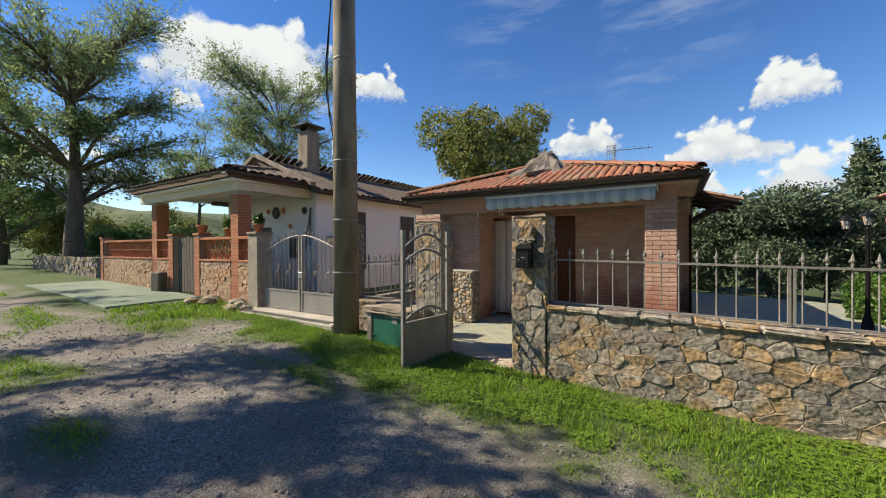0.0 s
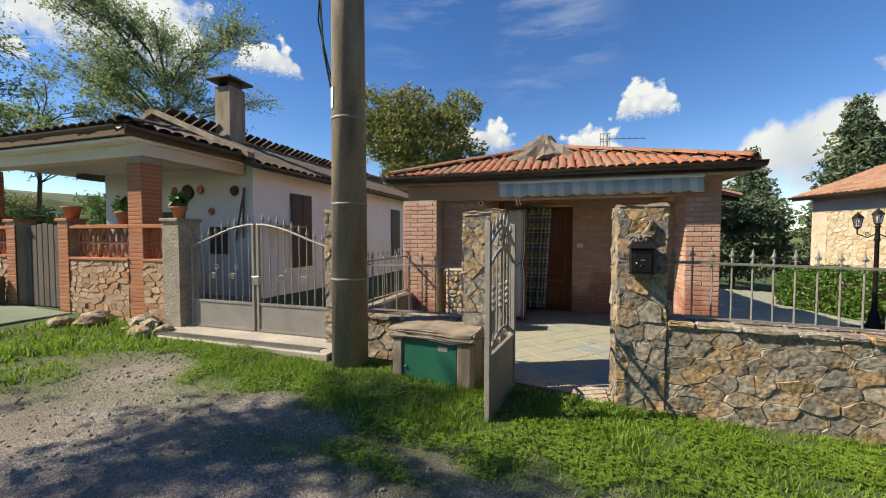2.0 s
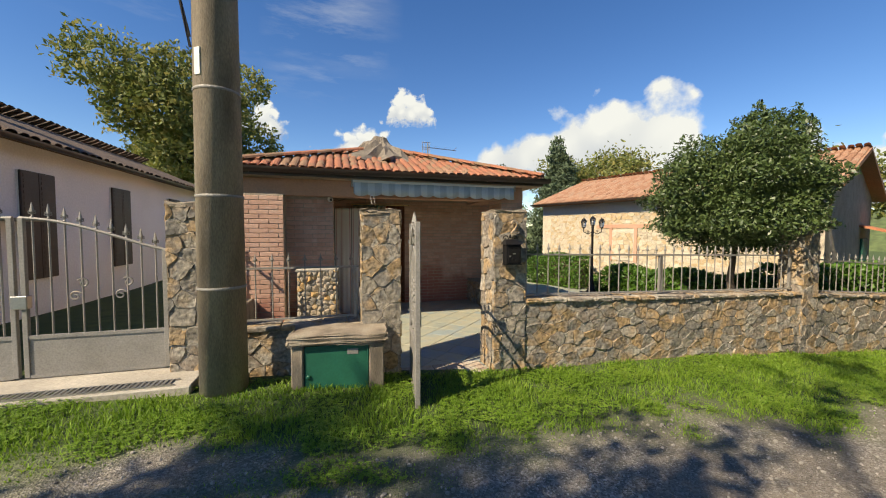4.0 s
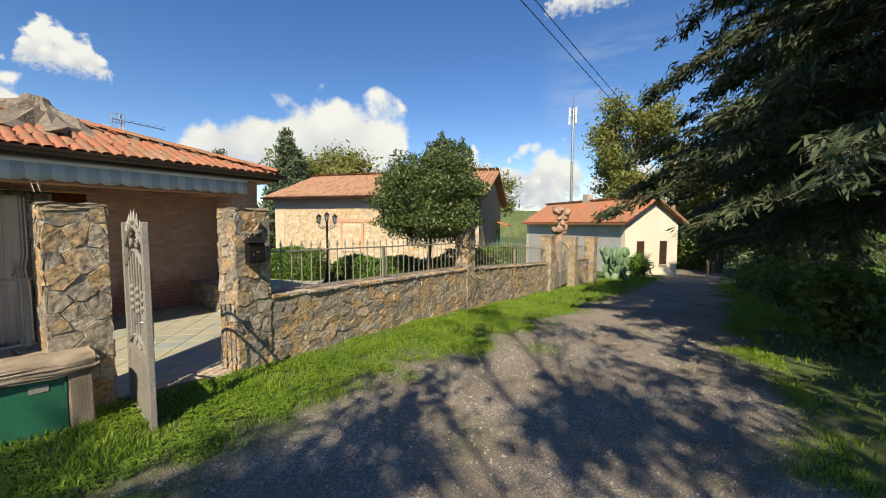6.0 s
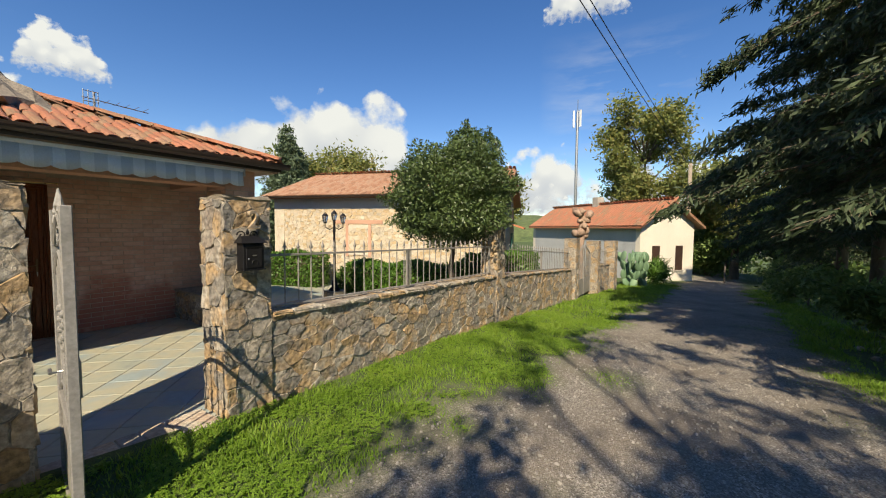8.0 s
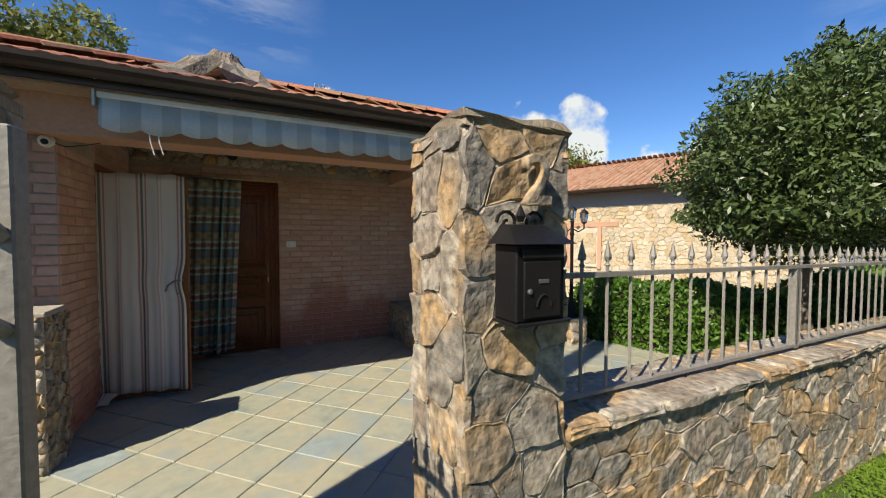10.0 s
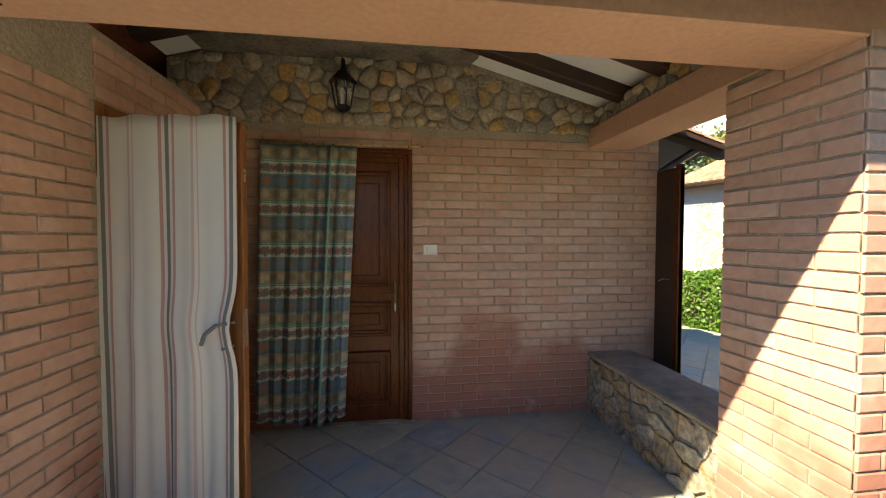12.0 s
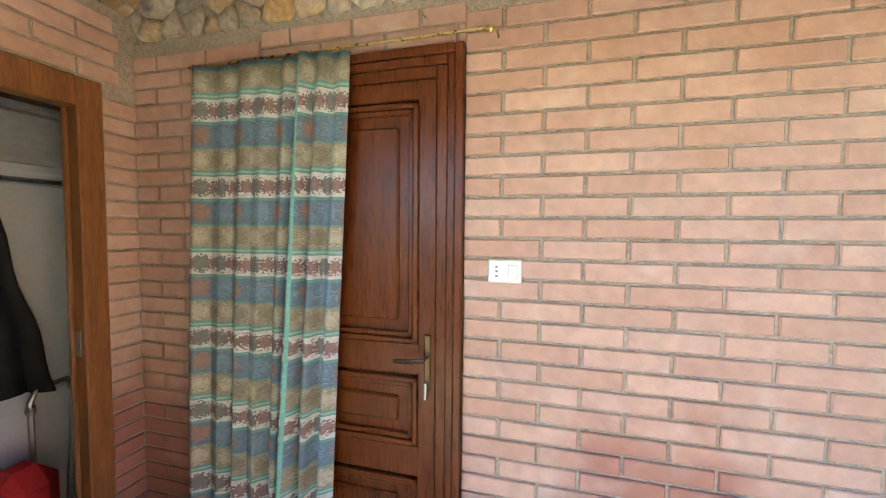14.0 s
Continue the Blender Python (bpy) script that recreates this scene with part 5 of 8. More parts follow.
# ---- white house with its veranda ----
def white_house():
    h = empty("white_house", pose(-7.3, 7.0, 0.2), "white rendered cottage with a dark tiled roof and veranda", "house")
    W, D, E, R = 4.24, 9.5, 2.80, 3.70
    part("wall", box(-0.28, 0, 0, D, -0.3, E), WHITE_WALL, h)
    part("wall", prism([(-W, -0.3), (-0.28, -0.3), (-0.28, E), (-W / 2, R - 0.08), (-W, E)], 0.28), WHITE_WALL, h)
    part("wall", box(-W, -W + 0.28, 0.28, D, -0.3, E), WHITE_WALL, h)
    part("wall", prism([(-W, -0.3), (0, -0.3), (0, E), (-W / 2, R - 0.08), (-W, E)], 0.28, Matrix.Translation((0, D, 0))), WHITE_WALL, h)
    k = (R - E) / (W / 2)
    for s in (1, -1):
        x_e, x_r = (0.35, -W / 2) if s == 1 else (-W - 0.35, -W / 2)
        ze = E - 0.35 * k + 0.06
        v = [(x_e, -0.35, ze), (x_e, D + 0.3, ze), (x_r, D + 0.3, R + 0.06), (x_r, -0.35, R + 0.06)]
        v += [(a, b, c - 0.10) for a, b, c in v]
        r = new("roof", mesh_of("roof", v, [(0, 1, 2, 3), (7, 6, 5, 4), (0, 4, 5, 1), (1, 5, 6, 2), (2, 6, 7, 3), (3, 7, 4, 0)], TILE_DARK))
        r.parent = h
        ob_corner = Vector(v[0]) if s == 1 else Vector(v[1])
        tiled_slope(r, ob_corner, (0, 1, 0) if s == 1 else (0, -1, 0), Vector(v[3]) - Vector(v[0]), D + 0.6, (Vector(v[3]) - Vector(v[0])).length, TILE_DARK, w=0.22, l=0.4)
    part("verge", prism([(-W - 0.2, E + 0.02), (-W / 2, R + 0.12), (0.3, E + 0.0), (0.3, E + 0.10), (-W / 2, R + 0.22), (-W - 0.2, E + 0.12)], 0.16, Matrix.Translation((0, -0.42, 0))), CONCRETE, h, "weathered mortar verge")
    gutter(h, (0.42, -0.3, E - 0.12), (0.42, D, E - 0.12))
    for y in (1.03, 3.44, 6.3):
        w = part("window", box(-0.02, 0.03, y, y + 0.72, 0.62, 2.3), WHITE_WALL, h, "window closed by brown shutters")
        for s in (0, 1):
            sh = part("shutter", box(0.03, 0.065, y + s * 0.365, y + s * 0.365 + 0.355, 0.62, 2.3, 0.005), WOOD_DARK, w, "brown louvred shutter")
            bm = bmesh.new()
            for q in range(19):
                box(0.062, 0.072, y + s * 0.365 + 0.04, y + s * 0.365 + 0.32, 0.67 + q * 0.085, 0.72 + q * 0.085, bm=bm)
            part("louvres", bm, WOOD_DARK, w)
    part("shed_roof", box(0.0, 0.45, 0.35, 1.05, 1.52, 1.56), CONCRETE, h, "small flat meter canopy")
    ch = part("chimney", box(-1.95, -1.5, 0.9, 1.35, 3.0, 4.82, 0.01), CONCRETE, h, "rendered chimney with a dark cowl")
    for sx in (-1.9, -1.6):
        part("cowl_leg", box(sx, sx + 0.05, 0.95, 1.3, 4.82, 4.95), BROWN_METAL, ch)
    part("cowl", box(-2.08, -1.37, 0.77, 1.48, 4.95, 5.01, 0.015), BROWN_METAL, ch, "dark slab cowl")
    # things on the facade under the veranda
    part("window", box(-2.75, -1.95, -0.03, 0.02, 0.95, 1.85), WOOD_DARK, h, "dark shuttered window")
    return h


white_house()


def veranda():
    v = empty("veranda", pose(-7.3, 7.0, 0.3), "brick-columned veranda with tiled lean-to roof", "veranda")
    # roof: a lean-to that falls to the south and is hipped at its east end
    xs, yf, zb, ze = -5.3, -2.2, 3.22, 2.84
    pts = [(xs, yf, ze), (-0.12, yf, ze), (0.10, -0.36, ze - 0.06), (-1.25, -0.36, zb), (xs, -0.36, zb)]
    low2 = [(a, b, c - 0.16) for a, b, c in pts]
    n = len(pts)
    r = new("roof", mesh_of("roof", pts + low2, [(0, 1, 3, 4), (1, 2, 3), tuple(range(2 * n - 1, n - 1, -1))] + [(i, n + i, n + (i + 1) % n, (i + 1) % n) for i in range(n)], TILE_DARK))
    r.parent = v
    up = Vector((0, -0.36 - yf, zb - ze))
    tiled_slope(r, (xs, yf - 0.04, ze + 0.01), (1, 0, 0), up, -0.12 - xs, up.length, TILE_DARK, w=0.2, l=0.38, keep=lambda x, y: x < -0.12 - xs - 1.13 * y / up.length)
    ua, uu = Vector((0.22, 1.84, -0.06)), Vector((-1.35, 0.16, zb - ze + 0.06))
    tiled_slope(r, (-0.10, yf, ze + 0.01), ua, uu, ua.length, uu.length, TILE_DARK, w=0.2, l=0.38, keep=lambda x, y: y / uu.length < x / ua.length)
    ridge_tiles(r, (-0.12, yf, ze + 0.05), (-1.25, -0.36, zb + 0.05), TILE_DARK)
    part("soffit", box(xs + 0.05, -0.10, yf + 0.06, -0.05, ze - 0.21, ze - 0.165), WHITE_WALL, v, "white plastered veranda ceiling")
    part("beam", box(xs, -0.15, yf + 0.24, yf + 0.50, ze - 0.40, ze - 0.21), CREAM_WALL, v, "cream rendered beam")
    part("beam", box(-0.45, -0.17, yf + 0.50, -0.03, ze - 0.39, ze - 0.21), CREAM_WALL, v, "cream rendered beam")
    gutter(v, (xs, yf - 0.1, ze - 0.05), (-0.1, yf - 0.1, ze - 0.05), 0.055)
    gutter(v, (-0.04, yf - 0.06, ze - 0.05), (0.18, -0.4, ze - 0.10), 0.055)
    for cx in (-0.18, -4.25):
        c = part("column", box(cx - 0.30, cx, -1.95, -1.65, 0.0, ze - 0.40, 0.004), BRICK_JOINT, v, "orange brick column")
        for ang, off in ((0, Matrix.Translation((cx - 0.30, -1.95, 0))), (90, Matrix.Translation((cx, -1.95, 0)) @ pose(0, 0, 0, 0, 0, 90))):
            brickwork(c, off, 0.30, ze - 0.46, BRICK_RED, 0, (), 0.30, 0.052, 0.010, 0.005, stagger=False)
    # low parapet with pierced clay panels
    def parapet(x0, x1, n):
        p = part("parapet", box(x0, x1, -1.95, -1.70, -0.3, 0.86), BRICK_JOINT, v, "low brick and stone parapet")
        stonework(p, Matrix.Translation((x0, -1.95, 0)), x1 - x0, lambda q: -0.25, lambda q: 0.84, 0.085, int(abs(x0) * 31), BRICK_STONE, 0.006, 0.014, 0, 2.2)
        part("ledge", box(x0, x1, -1.98, -1.67, 0.86, 0.90, 0.005), BRICK_RED, p)
        part("handrail", box(x0, x1, -1.96, -1.69, 1.36, 1.42, 0.006), BRICK_RED, p, "terracotta rail")
        w = (x1 - x0) / n
        for i in range(n):
            bm = bmesh.new()
            c0 = x0 + w * (i + 0.5)
            for s in (-1, 1):
                tube([(c0 + s * w * 0.47 * math.cos(a), -1.83, 1.13 + 0.23 * math.sin(a)) for a in np.linspace(-1.4, 1.4, 7)], 0.022, 6, bm)
                tube([(c0 + s * w * 0.30 - s * w * 0.3 * math.cos(a), -1.83, 1.13 + 0.23 * math.sin(a)) for a in np.linspace(-1.4, 1.4, 7)], 0.020, 6, bm)
            rod((c0 - w * 0.45, -1.83, 1.13), (c0 + w * 0.45, -1.83, 1.13), 0.022, n=6, bm=bm)
            part("pierced_panel", bm, TERRACOTTA, p, "pierced terracotta balustrade panel")
    parapet(-0.18, 0.28, 2)
    parapet(-1.85, -0.48, 5)
    parapet(-4.25, -3.50, 3)
    parapet(-8.3, -4.55, 13)
    for px in (-2.1, -3.50, -8.55):
        q = part("gate_post", box(px, px + 0.25, -1.97, -1.72, -0.3, 1.48), BRICK_JOINT, v, "brick gate post")
        brickwork(q, Matrix.Translation((px, -1.97, 0)), 0.25, 1.46, BRICK_RED, 0, (), 0.25, 0.052, 0.010, 0.005, stagger=False)
        part("post_cap", box(px - 0.03, px + 0.28, -2.0, -1.69, 1.48, 1.53, 0.008), BRICK_RED, q)
    q = part("corner_post", box(0.28, 0.60, -2.0, -1.66, -0.3, 1.45), MORTAR, v, "dark mossy corner post")
    part("post_cap", box(0.26, 0.62, -2.03, -1.63, 1.45, 1.50, 0.01), CONCRETE, q)
    for i in range(7):
        part("gate_board", box(-3.19 + i * 0.154, -3.19 + i * 0.154 + 0.135, -1.86, -1.83, 0.02, 1.46 - 0.02 * abs(i - 3), 0.004), WOOD_GREY, v, "grey weathered gate board")
    for z in (0.35, 1.1):
        part("gate_rail", box(-3.2, -2.1, -1.83, -1.79, z, z + 0.09), WOOD_GREY, v)
    part("veranda_floor", box(-8.5, 0.28, -1.7, 0.0, -0.4, 0.02), CONCRETE, v)
    return v


BRICK_STONE = mat("split_clay_stone", [(0.34, 0.16, 0.08), (0.42, 0.27, 0.16), (0.48, 0.33, 0.22), (0.36, 0.20, 0.11)], 0.9, (4, 40), 0.35, 0.3, 0.8)
veranda()
bm = box(-15.5, -9.0, 3.25, 5.0, -0.3, 0.0, 0.02)
bmesh.ops.subdivide_edges(bm, edges=bm.edges, cuts=5, use_grid_fill=True)
for v in bm.verts:
    v.co.z += slope_at(v.co.x) + 0.03
    v.co.y += 0.18 * noise.noise(Vector((v.co.x * 0.9, v.co.y, 2.0)))
pad = part("drive_pad", bm, GREEN_PAD, None)
tagged(pad, "worn green concrete pad before the veranda", "pavement", kind="structure")
thr = part("gate_threshold", box(-6.8, -3.95, 4.55, 5.15, 0.0, 0.235, 0.01), CONCRETE_PALE, None)
tagged(thr, "concrete driveway threshold with a drain slot", "pavement", kind="structure")


# ---- stone house beyond the patio ----
def stone_house():
    ang = math.degrees(math.atan2(-0.947, 0.32))
    h = empty("stone_house", pose(5.27, 14.09, -0.33, 0, 0, ang), "long pale rubble stone house with old tile roof", "house")
    L, D, E, R = 8.0, 6.0, 3.0, 4.15
    w = part("wall", box(0, L, 0.02, 0.4, -1.2, E), MORTAR_PALE, h, "pale rubble stone wall")
    stonework(w, Matrix.Translation((0, 0.02, 0)), L, lambda q: -0.6, lambda q: E - 0.42, 0.105, 91, STONE_PALE, 0.008, 0.018, 0, 1.5)
    part("upper_render", box(0, L, -0.004, 0.02, E - 0.45, E), GREY_WALL, w, "grey render under the eave")
    part("wall", prism([(0, -1.2), (D, -1.2), (D, E), (D / 2, R - 0.1), (0, E)], 0.4, Matrix.Translation((L, 0, 0)) @ pose(0, 0, 0, 0, 0, 90)), STONE_PALE, h)
    part("wall", prism([(0, -1.2), (D, -1.2), (D, E), (D / 2, R - 0.1), (0, E)], 0.4, Matrix.Translation((0.4, 0, 0)) @ pose(0, 0, 0, 0, 0, 90)), STONE_PALE, h)
    part("wall", box(0, L, D - 0.4, D, -1.2, E), STONE_PALE, h)
    for s in (0, 1):
        a = (-0.3, -0.3, E - 0.02) if s == 0 else (L + 0.3, D + 0.3, E - 0.02)
        up = Vector((0, D / 2 + 0.3, R - E + 0.02)) if s == 0 else Vector((0, -D / 2 - 0.3, R - E + 0.02))
        ac = Vector((1, 0, 0)) if s == 0 else Vector((-1, 0, 0))
        p = [Vector(a), Vector(a) + ac * (L + 0.6), Vector(a) + ac * (L + 0.6) + up, Vector(a) + up]
        p += [q - Vector((0, 0, 0.1)) for q in p]
        r = new("roof", mesh_of("roof", p, [(0, 1, 2, 3), (7, 6, 5, 4), (0, 4, 5, 1), (1, 5, 6, 2), (2, 6, 7, 3), (3, 7, 4, 0)], TILE_OLD))
        r.parent = h
        tiled_slope(r, a, ac, up, L + 0.6, up.length, TILE_OLD, w=0.15, l=0.33)
    gutter(h, (-0.3, -0.38, E - 0.02), (L + 0.3, -0.38, E - 0.02), 0.06)
    n = part("blocked_window", box(2.9, 3.75, -0.03, 0.02, 1.0, 2.0), MORTAR_PALE, h, "window blocked with pale stones in a pink surround")
    stonework(n, Matrix.Translation((2.98, -0.03, 0)), 0.69, lambda q: 1.08, lambda q: 1.92, 0.14, 17, STONE_PALE, 0.008, 0.02, 0, 1.3)
    for a0 in ((2.86, 2.96, 0.95, 2.05), (3.69, 3.79, 0.95, 2.05)):
        part("surround", box(a0[0], a0[1], -0.035, 0.0, a0[2], a0[3]), PLASTER_PINK, n)
    part("lintel", box(2.4, 4.2, -0.012, 0.02, 2.05, 2.17), PLASTER_PINK, h, "pink brick lintel")
    gd = part("door", box(L + 0.001, L + 0.04, 4.35, 5.25, -0.5, 1.75), GREEN_DOOR, h, "green painted plank door")
    for k in range(5):
        part("plank", box(L + 0.04, L + 0.055, 4.37 + k * 0.175, 4.53 + k * 0.175, -0.48, 1.73, 0.004), GREEN_DOOR, gd)
    hood = prism([(0.0, 0.14), (0.0, 0.20), (0.55, 0.02), (0.55, -0.04)], 1.4, Matrix.Translation((L, 5.5, 1.95)) @ Matrix.Translation((0, -1.4, 0)))
    part("door_hood", hood, TERRACOTTA, h, "small red tile hood over the door")
    return h


stone_house()


# ---- far house, mast, second pole ----
def far_house():
    ang = math.degrees(math.atan2(-0.6, 0.8))
    h = empty("far_house", pose(23.5, 4.3, -1.9, 0, 0, ang), "cream gabled farmhouse with red tile roof", "house")
    # gable on y = 0 from x = 0 to W; the long side runs along +y at x = 0
    W, D, E, R = 4.6, 11.5, 3.95, 5.35
    part("wall", prism([(0, -1), (W, -1), (W, E), (W / 2, R), (0, E)], 0.35), CREAM_WALL, h, "cream rendered gable")
    part("wall", box(0, 0.35, 0.35, D, -1, E), GREY_WALL, h, "grey rendered long wall")
    part("wall", box(W - 0.35, W, 0.35, D, -1, E), CREAM_WALL, h)
    part("wall", prism([(0, -1), (W, -1), (W, E), (W / 2, R), (0, E)], 0.35, Matrix.Translation((0, D, 0))), CREAM_WALL, h)
    k = (R - E) / (W / 2)
    for s in (0, 1):
        a = Vector((-0.45, D + 0.4, E - 0.45 * k + 0.05)) if s == 0 else Vector((W + 0.45, -0.45, E - 0.45 * k + 0.05))
        ac = Vector((0, -1, 0)) if s == 0 else Vector((0, 1, 0))
        up = Vector((W / 2 + 0.45, 0, R - E + 0.45 * k)) if s == 0 else Vector((-W / 2 - 0.45, 0, R - E + 0.45 * k))
        p = [a, a + ac * (D + 0.85), a + ac * (D + 0.85) + up, a + up]
        p += [q - Vector((0, 0, 0.14)) for q in p]
        r = new("roof", mesh_of("roof", p, [(0, 1, 2, 3), (7, 6, 5, 4), (0, 4, 5, 1), (1, 5, 6, 2), (2, 6, 7, 3), (3, 7, 4, 0)], TILE_ROOF))
        r.parent = h
        tiled_slope(r, a, ac, up, D + 0.85, up.length, TILE_ROOF, w=0.26, l=0.5)
    for x in (1.0, 3.0):
        w = part("window", box(x, x + 0.62, -0.03, 0.0, 0.9, 2.5), WOOD_DARK, h, "tall brown shuttered window")
        part("sill", box(x - 0.08, x + 0.7, -0.08, 0.0, 0.82, 0.9), CONCRETE_PALE, w)
    part("chimney", box(W / 2 - 0.3, W / 2 + 0.3, 6.0, 6.6, R - 0.2, R + 0.7), CONCRETE_PALE, h)
    return h


far_house()


def mast():
    t = empty("radio_mast", pose(54.7, 16.3, -4), "tall grey lattice radio mast with panel antennas", "mast")
    part("shaft", rod((0, 0, 0), (0, 0, 23), 0.26, 0.18, 8), STEEL, t)
    for k in range(3):
        a = k * 2.1
        part("antenna", box(-0.12, 0.12, -0.08, 0.08, 20.6, 23.0), PLASTIC_WHITE, t).matrix_local = pose(0.55 * math.cos(a), 0.55 * math.sin(a), 0, 0, 0, math.degrees(a))
        part("bracket", rod((0, 0, 21.5), (0.5 * math.cos(a), 0.5 * math.sin(a), 21.5), 0.05, n=5), STEEL, t)
    part("spike", rod((0, 0, 23), (0, 0, 24.6), 0.05, n=5), STEEL, t)
    return t


mast()
utility_pole(27.8, 1.9, -1.9, 8.0, 0.15, "slim concrete utility pole beside the far house")
wire = empty("overhead_wire", pose(0, 0, 0), "black telephone wires between the poles", "cable")
for dz, dx in ((0, 0), (0.35, 0.5)):
    a, b = Vector((-3.6, 4.6 - 6 * dx * 0, 7.0 + dz)), Vector((27.8, 1.9, 5.9 + dz))
    part("strand", tube([a.lerp(b, f) - Vector((0, 0, 0.25 * 4 * f * (1 - f))) for f in np.linspace(0, 1, 17)], 0.012, 5), BLACK_CLOTH, wire)


# ---- trees and shrubs ----
def around(seed, n, spread, zlo, zhi, r0, r1):
    rnd = random.Random(seed)
    out = []
    for i in range(n):
        a = rnd.uniform(0, 6.28)
        q = spread * math.sqrt(rnd.random())
        r = rnd.uniform(r0, r1)
        out.append((q * math.cos(a), q * math.sin(a), rnd.uniform(zlo, zhi), r, r, r * rnd.uniform(0.55, 0.85)))
    return out


tree("garden_tree", 3.82, 5.6, -0.15, 2.6, [(0, 0, 2.45, 1.2, 1.1, 0.95), (0.4, -0.25, 2.6, 0.85, 0.8, 0.85), (-0.45, 0.25, 2.35, 0.85, 0.8, 0.8), (0.15, 0, 1.95, 1.25, 1.1, 0.55), (0.5, 0, 3.4, 0.35, 0.35, 0.55), (0.9, -0.3, 3.45, 0.25, 0.25, 0.35), (0.75, 0.1, 2.25, 0.75, 0.8, 0.75)], 74000, 0.036, LEAF_GLOSS, 3, "dense round clipped laurel tree behind the railing", 0.09, shell=0.55, aspect=0.42)


def hedge(name, x, y, z, ang, l, d, h, seed, label, leaf=0.045, count=9000):
    t = empty(name, pose(x, y, z, 0, 0, ang), label, "hedge")
    bm = box(-l / 2 + 0.1, l / 2 - 0.1, -d / 2 + 0.1, d / 2 - 0.1, 0.0, h - 0.12, 0.08)
    part("hedge_core", bm, BARK, t)
    r = np.random.default_rng(seed)
    face = r.choice(4, count, p=[0.35, 0.15, 0.35, 0.15])
    p = np.stack([r.uniform(-l / 2, l / 2, count), r.uniform(-d / 2, d / 2, count), r.uniform(0, h, count)], 1)
    p[face == 0, 1] = -d / 2
    p[face == 1, 0] = np.sign(r.normal(size=(face == 1).sum())) * l / 2
    p[face == 2, 2] = h
    p[face == 3, 1] = d / 2
    # rounded shoulders and an uneven skin
    f = np.clip((p[:, 2] - h + 0.25) / 0.25, 0, 1)
    p[:, 0] *= 1 - 0.12 * f ** 2
    p[:, 1] *= 1 - 0.18 * f ** 2
    p += r.normal(size=p.shape) * 0.03 + 0.05 * np.sin(p[:, [1, 2, 0]] * 5.0 + seed)
    p[:, 2] = np.abs(p[:, 2])
    u = r.normal(size=(count, 3))
    u /= np.linalg.norm(u, axis=1)[:, None]
    v = np.cross(u, r.normal(size=(count, 3)))
    v /= np.linalg.norm(v, axis=1)[:, None]
    s = leaf * r.uniform(0.6, 1.4, count)[:, None]
    q = np.stack([p - u * s, p - v * s * 0.5, p + u * s, p + v * s * 0.5], 1).reshape(-1, 3)
    me = bpy.data.meshes.new("foliage")
    me.from_pydata(q.tolist(), [], [(4 * i, 4 * i + 1, 4 * i + 2, 4 * i + 3) for i in range(count)])
    me.materials.append(LEAF_HEDGE)
    ob = new("foliage", me)
    ob.parent = t
    return t


HA = math.degrees(math.atan2(-0.947, 0.42))
hedge("hedge", 4.25, 7.1, -0.28, HA, 3.0, 0.85, 1.0, 1, "clipped bright green box hedge along the patio", 0.042, 16000)
hedge("hedge", 4.85, 12.3, -0.3, HA, 2.0, 0.9, 1.05, 2, "clipped green hedge against the stone house", 0.042, 8000)
hedge("hedge", 7.2, 6.0, -0.5, 0, 3.6, 0.8, 1.35, 3, "loose pale green hedge behind the lower railing", 0.06, 7000)

# behind the houses
tree("oak_tree", -10.6, 24.0, 0.0, 9.0, around(5, 34, 3.5, 3.0, 9.6, 1.2, 2.0), 44000, 0.13, LEAF_AUTUMN, 5, "broad yellow-green oak behind the porch house", 0.3, shell=0.5)
tree("locust_tree", -19.5, 14.4, 0.3, 12.5, around(6, 34, 3.9, 5.6, 12.2, 1.3, 2.2), 30000, 0.066, LEAF_LOCUST, 6, "airy locust tree with feathery leaves behind the white house", 0.2, shell=0.1, clusters=10)
tree("locust_tree", -22.8, 6.1, 0.4, 12.0, around(7, 40, 4.4, 4.4, 11.6, 1.3, 2.3), 40000, 0.068, LEAF_LOCUST, 7, "tall locust tree with a dark trunk by the lane", 0.36, shell=0.1, clusters=10)
tree("locust_tree", -25.5, 12.6, 0.4, 9.6, around(8, 18, 2.2, 4.4, 9.4, 0.9, 1.6), 13000, 0.064, LEAF_LOCUST, 8, "slender locust tree with thin foliage", 0.13, shell=0.1, clusters=10)
tree("locust_tree", -29.0, 4.6, 0.6, 10.0, around(9, 24, 3.4, 2.6, 9.8, 1.2, 2.1), 17000, 0.085, LEAF, 9, "leafy locust tree at the lane's edge", 0.3, shell=0.2)
tree("fruit_shrub", -13.8, 9.6, 0.2, 2.2, around(10, 8, 0.9, 0.8, 2.0, 0.5, 0.8), 6000, 0.10, LEAF_HEDGE, 10, "bushy green shrub beside the veranda", 0.06, shell=0.3)
tree("conifer", 9.6, 19.6, -0.5, 7.2, [(0.2 * math.sin(k * 2.1), 0.2 * math.cos(k * 2.1), 0.9 + 0.66 * k, 2.2 - 0.2 * k, 2.2 - 0.2 * k, 0.8) for k in range(10)], 34000, 0.085, LEAF_CONIFER, 11, "bushy grey-green conifer behind the patio", 0.15, shell=0.5)
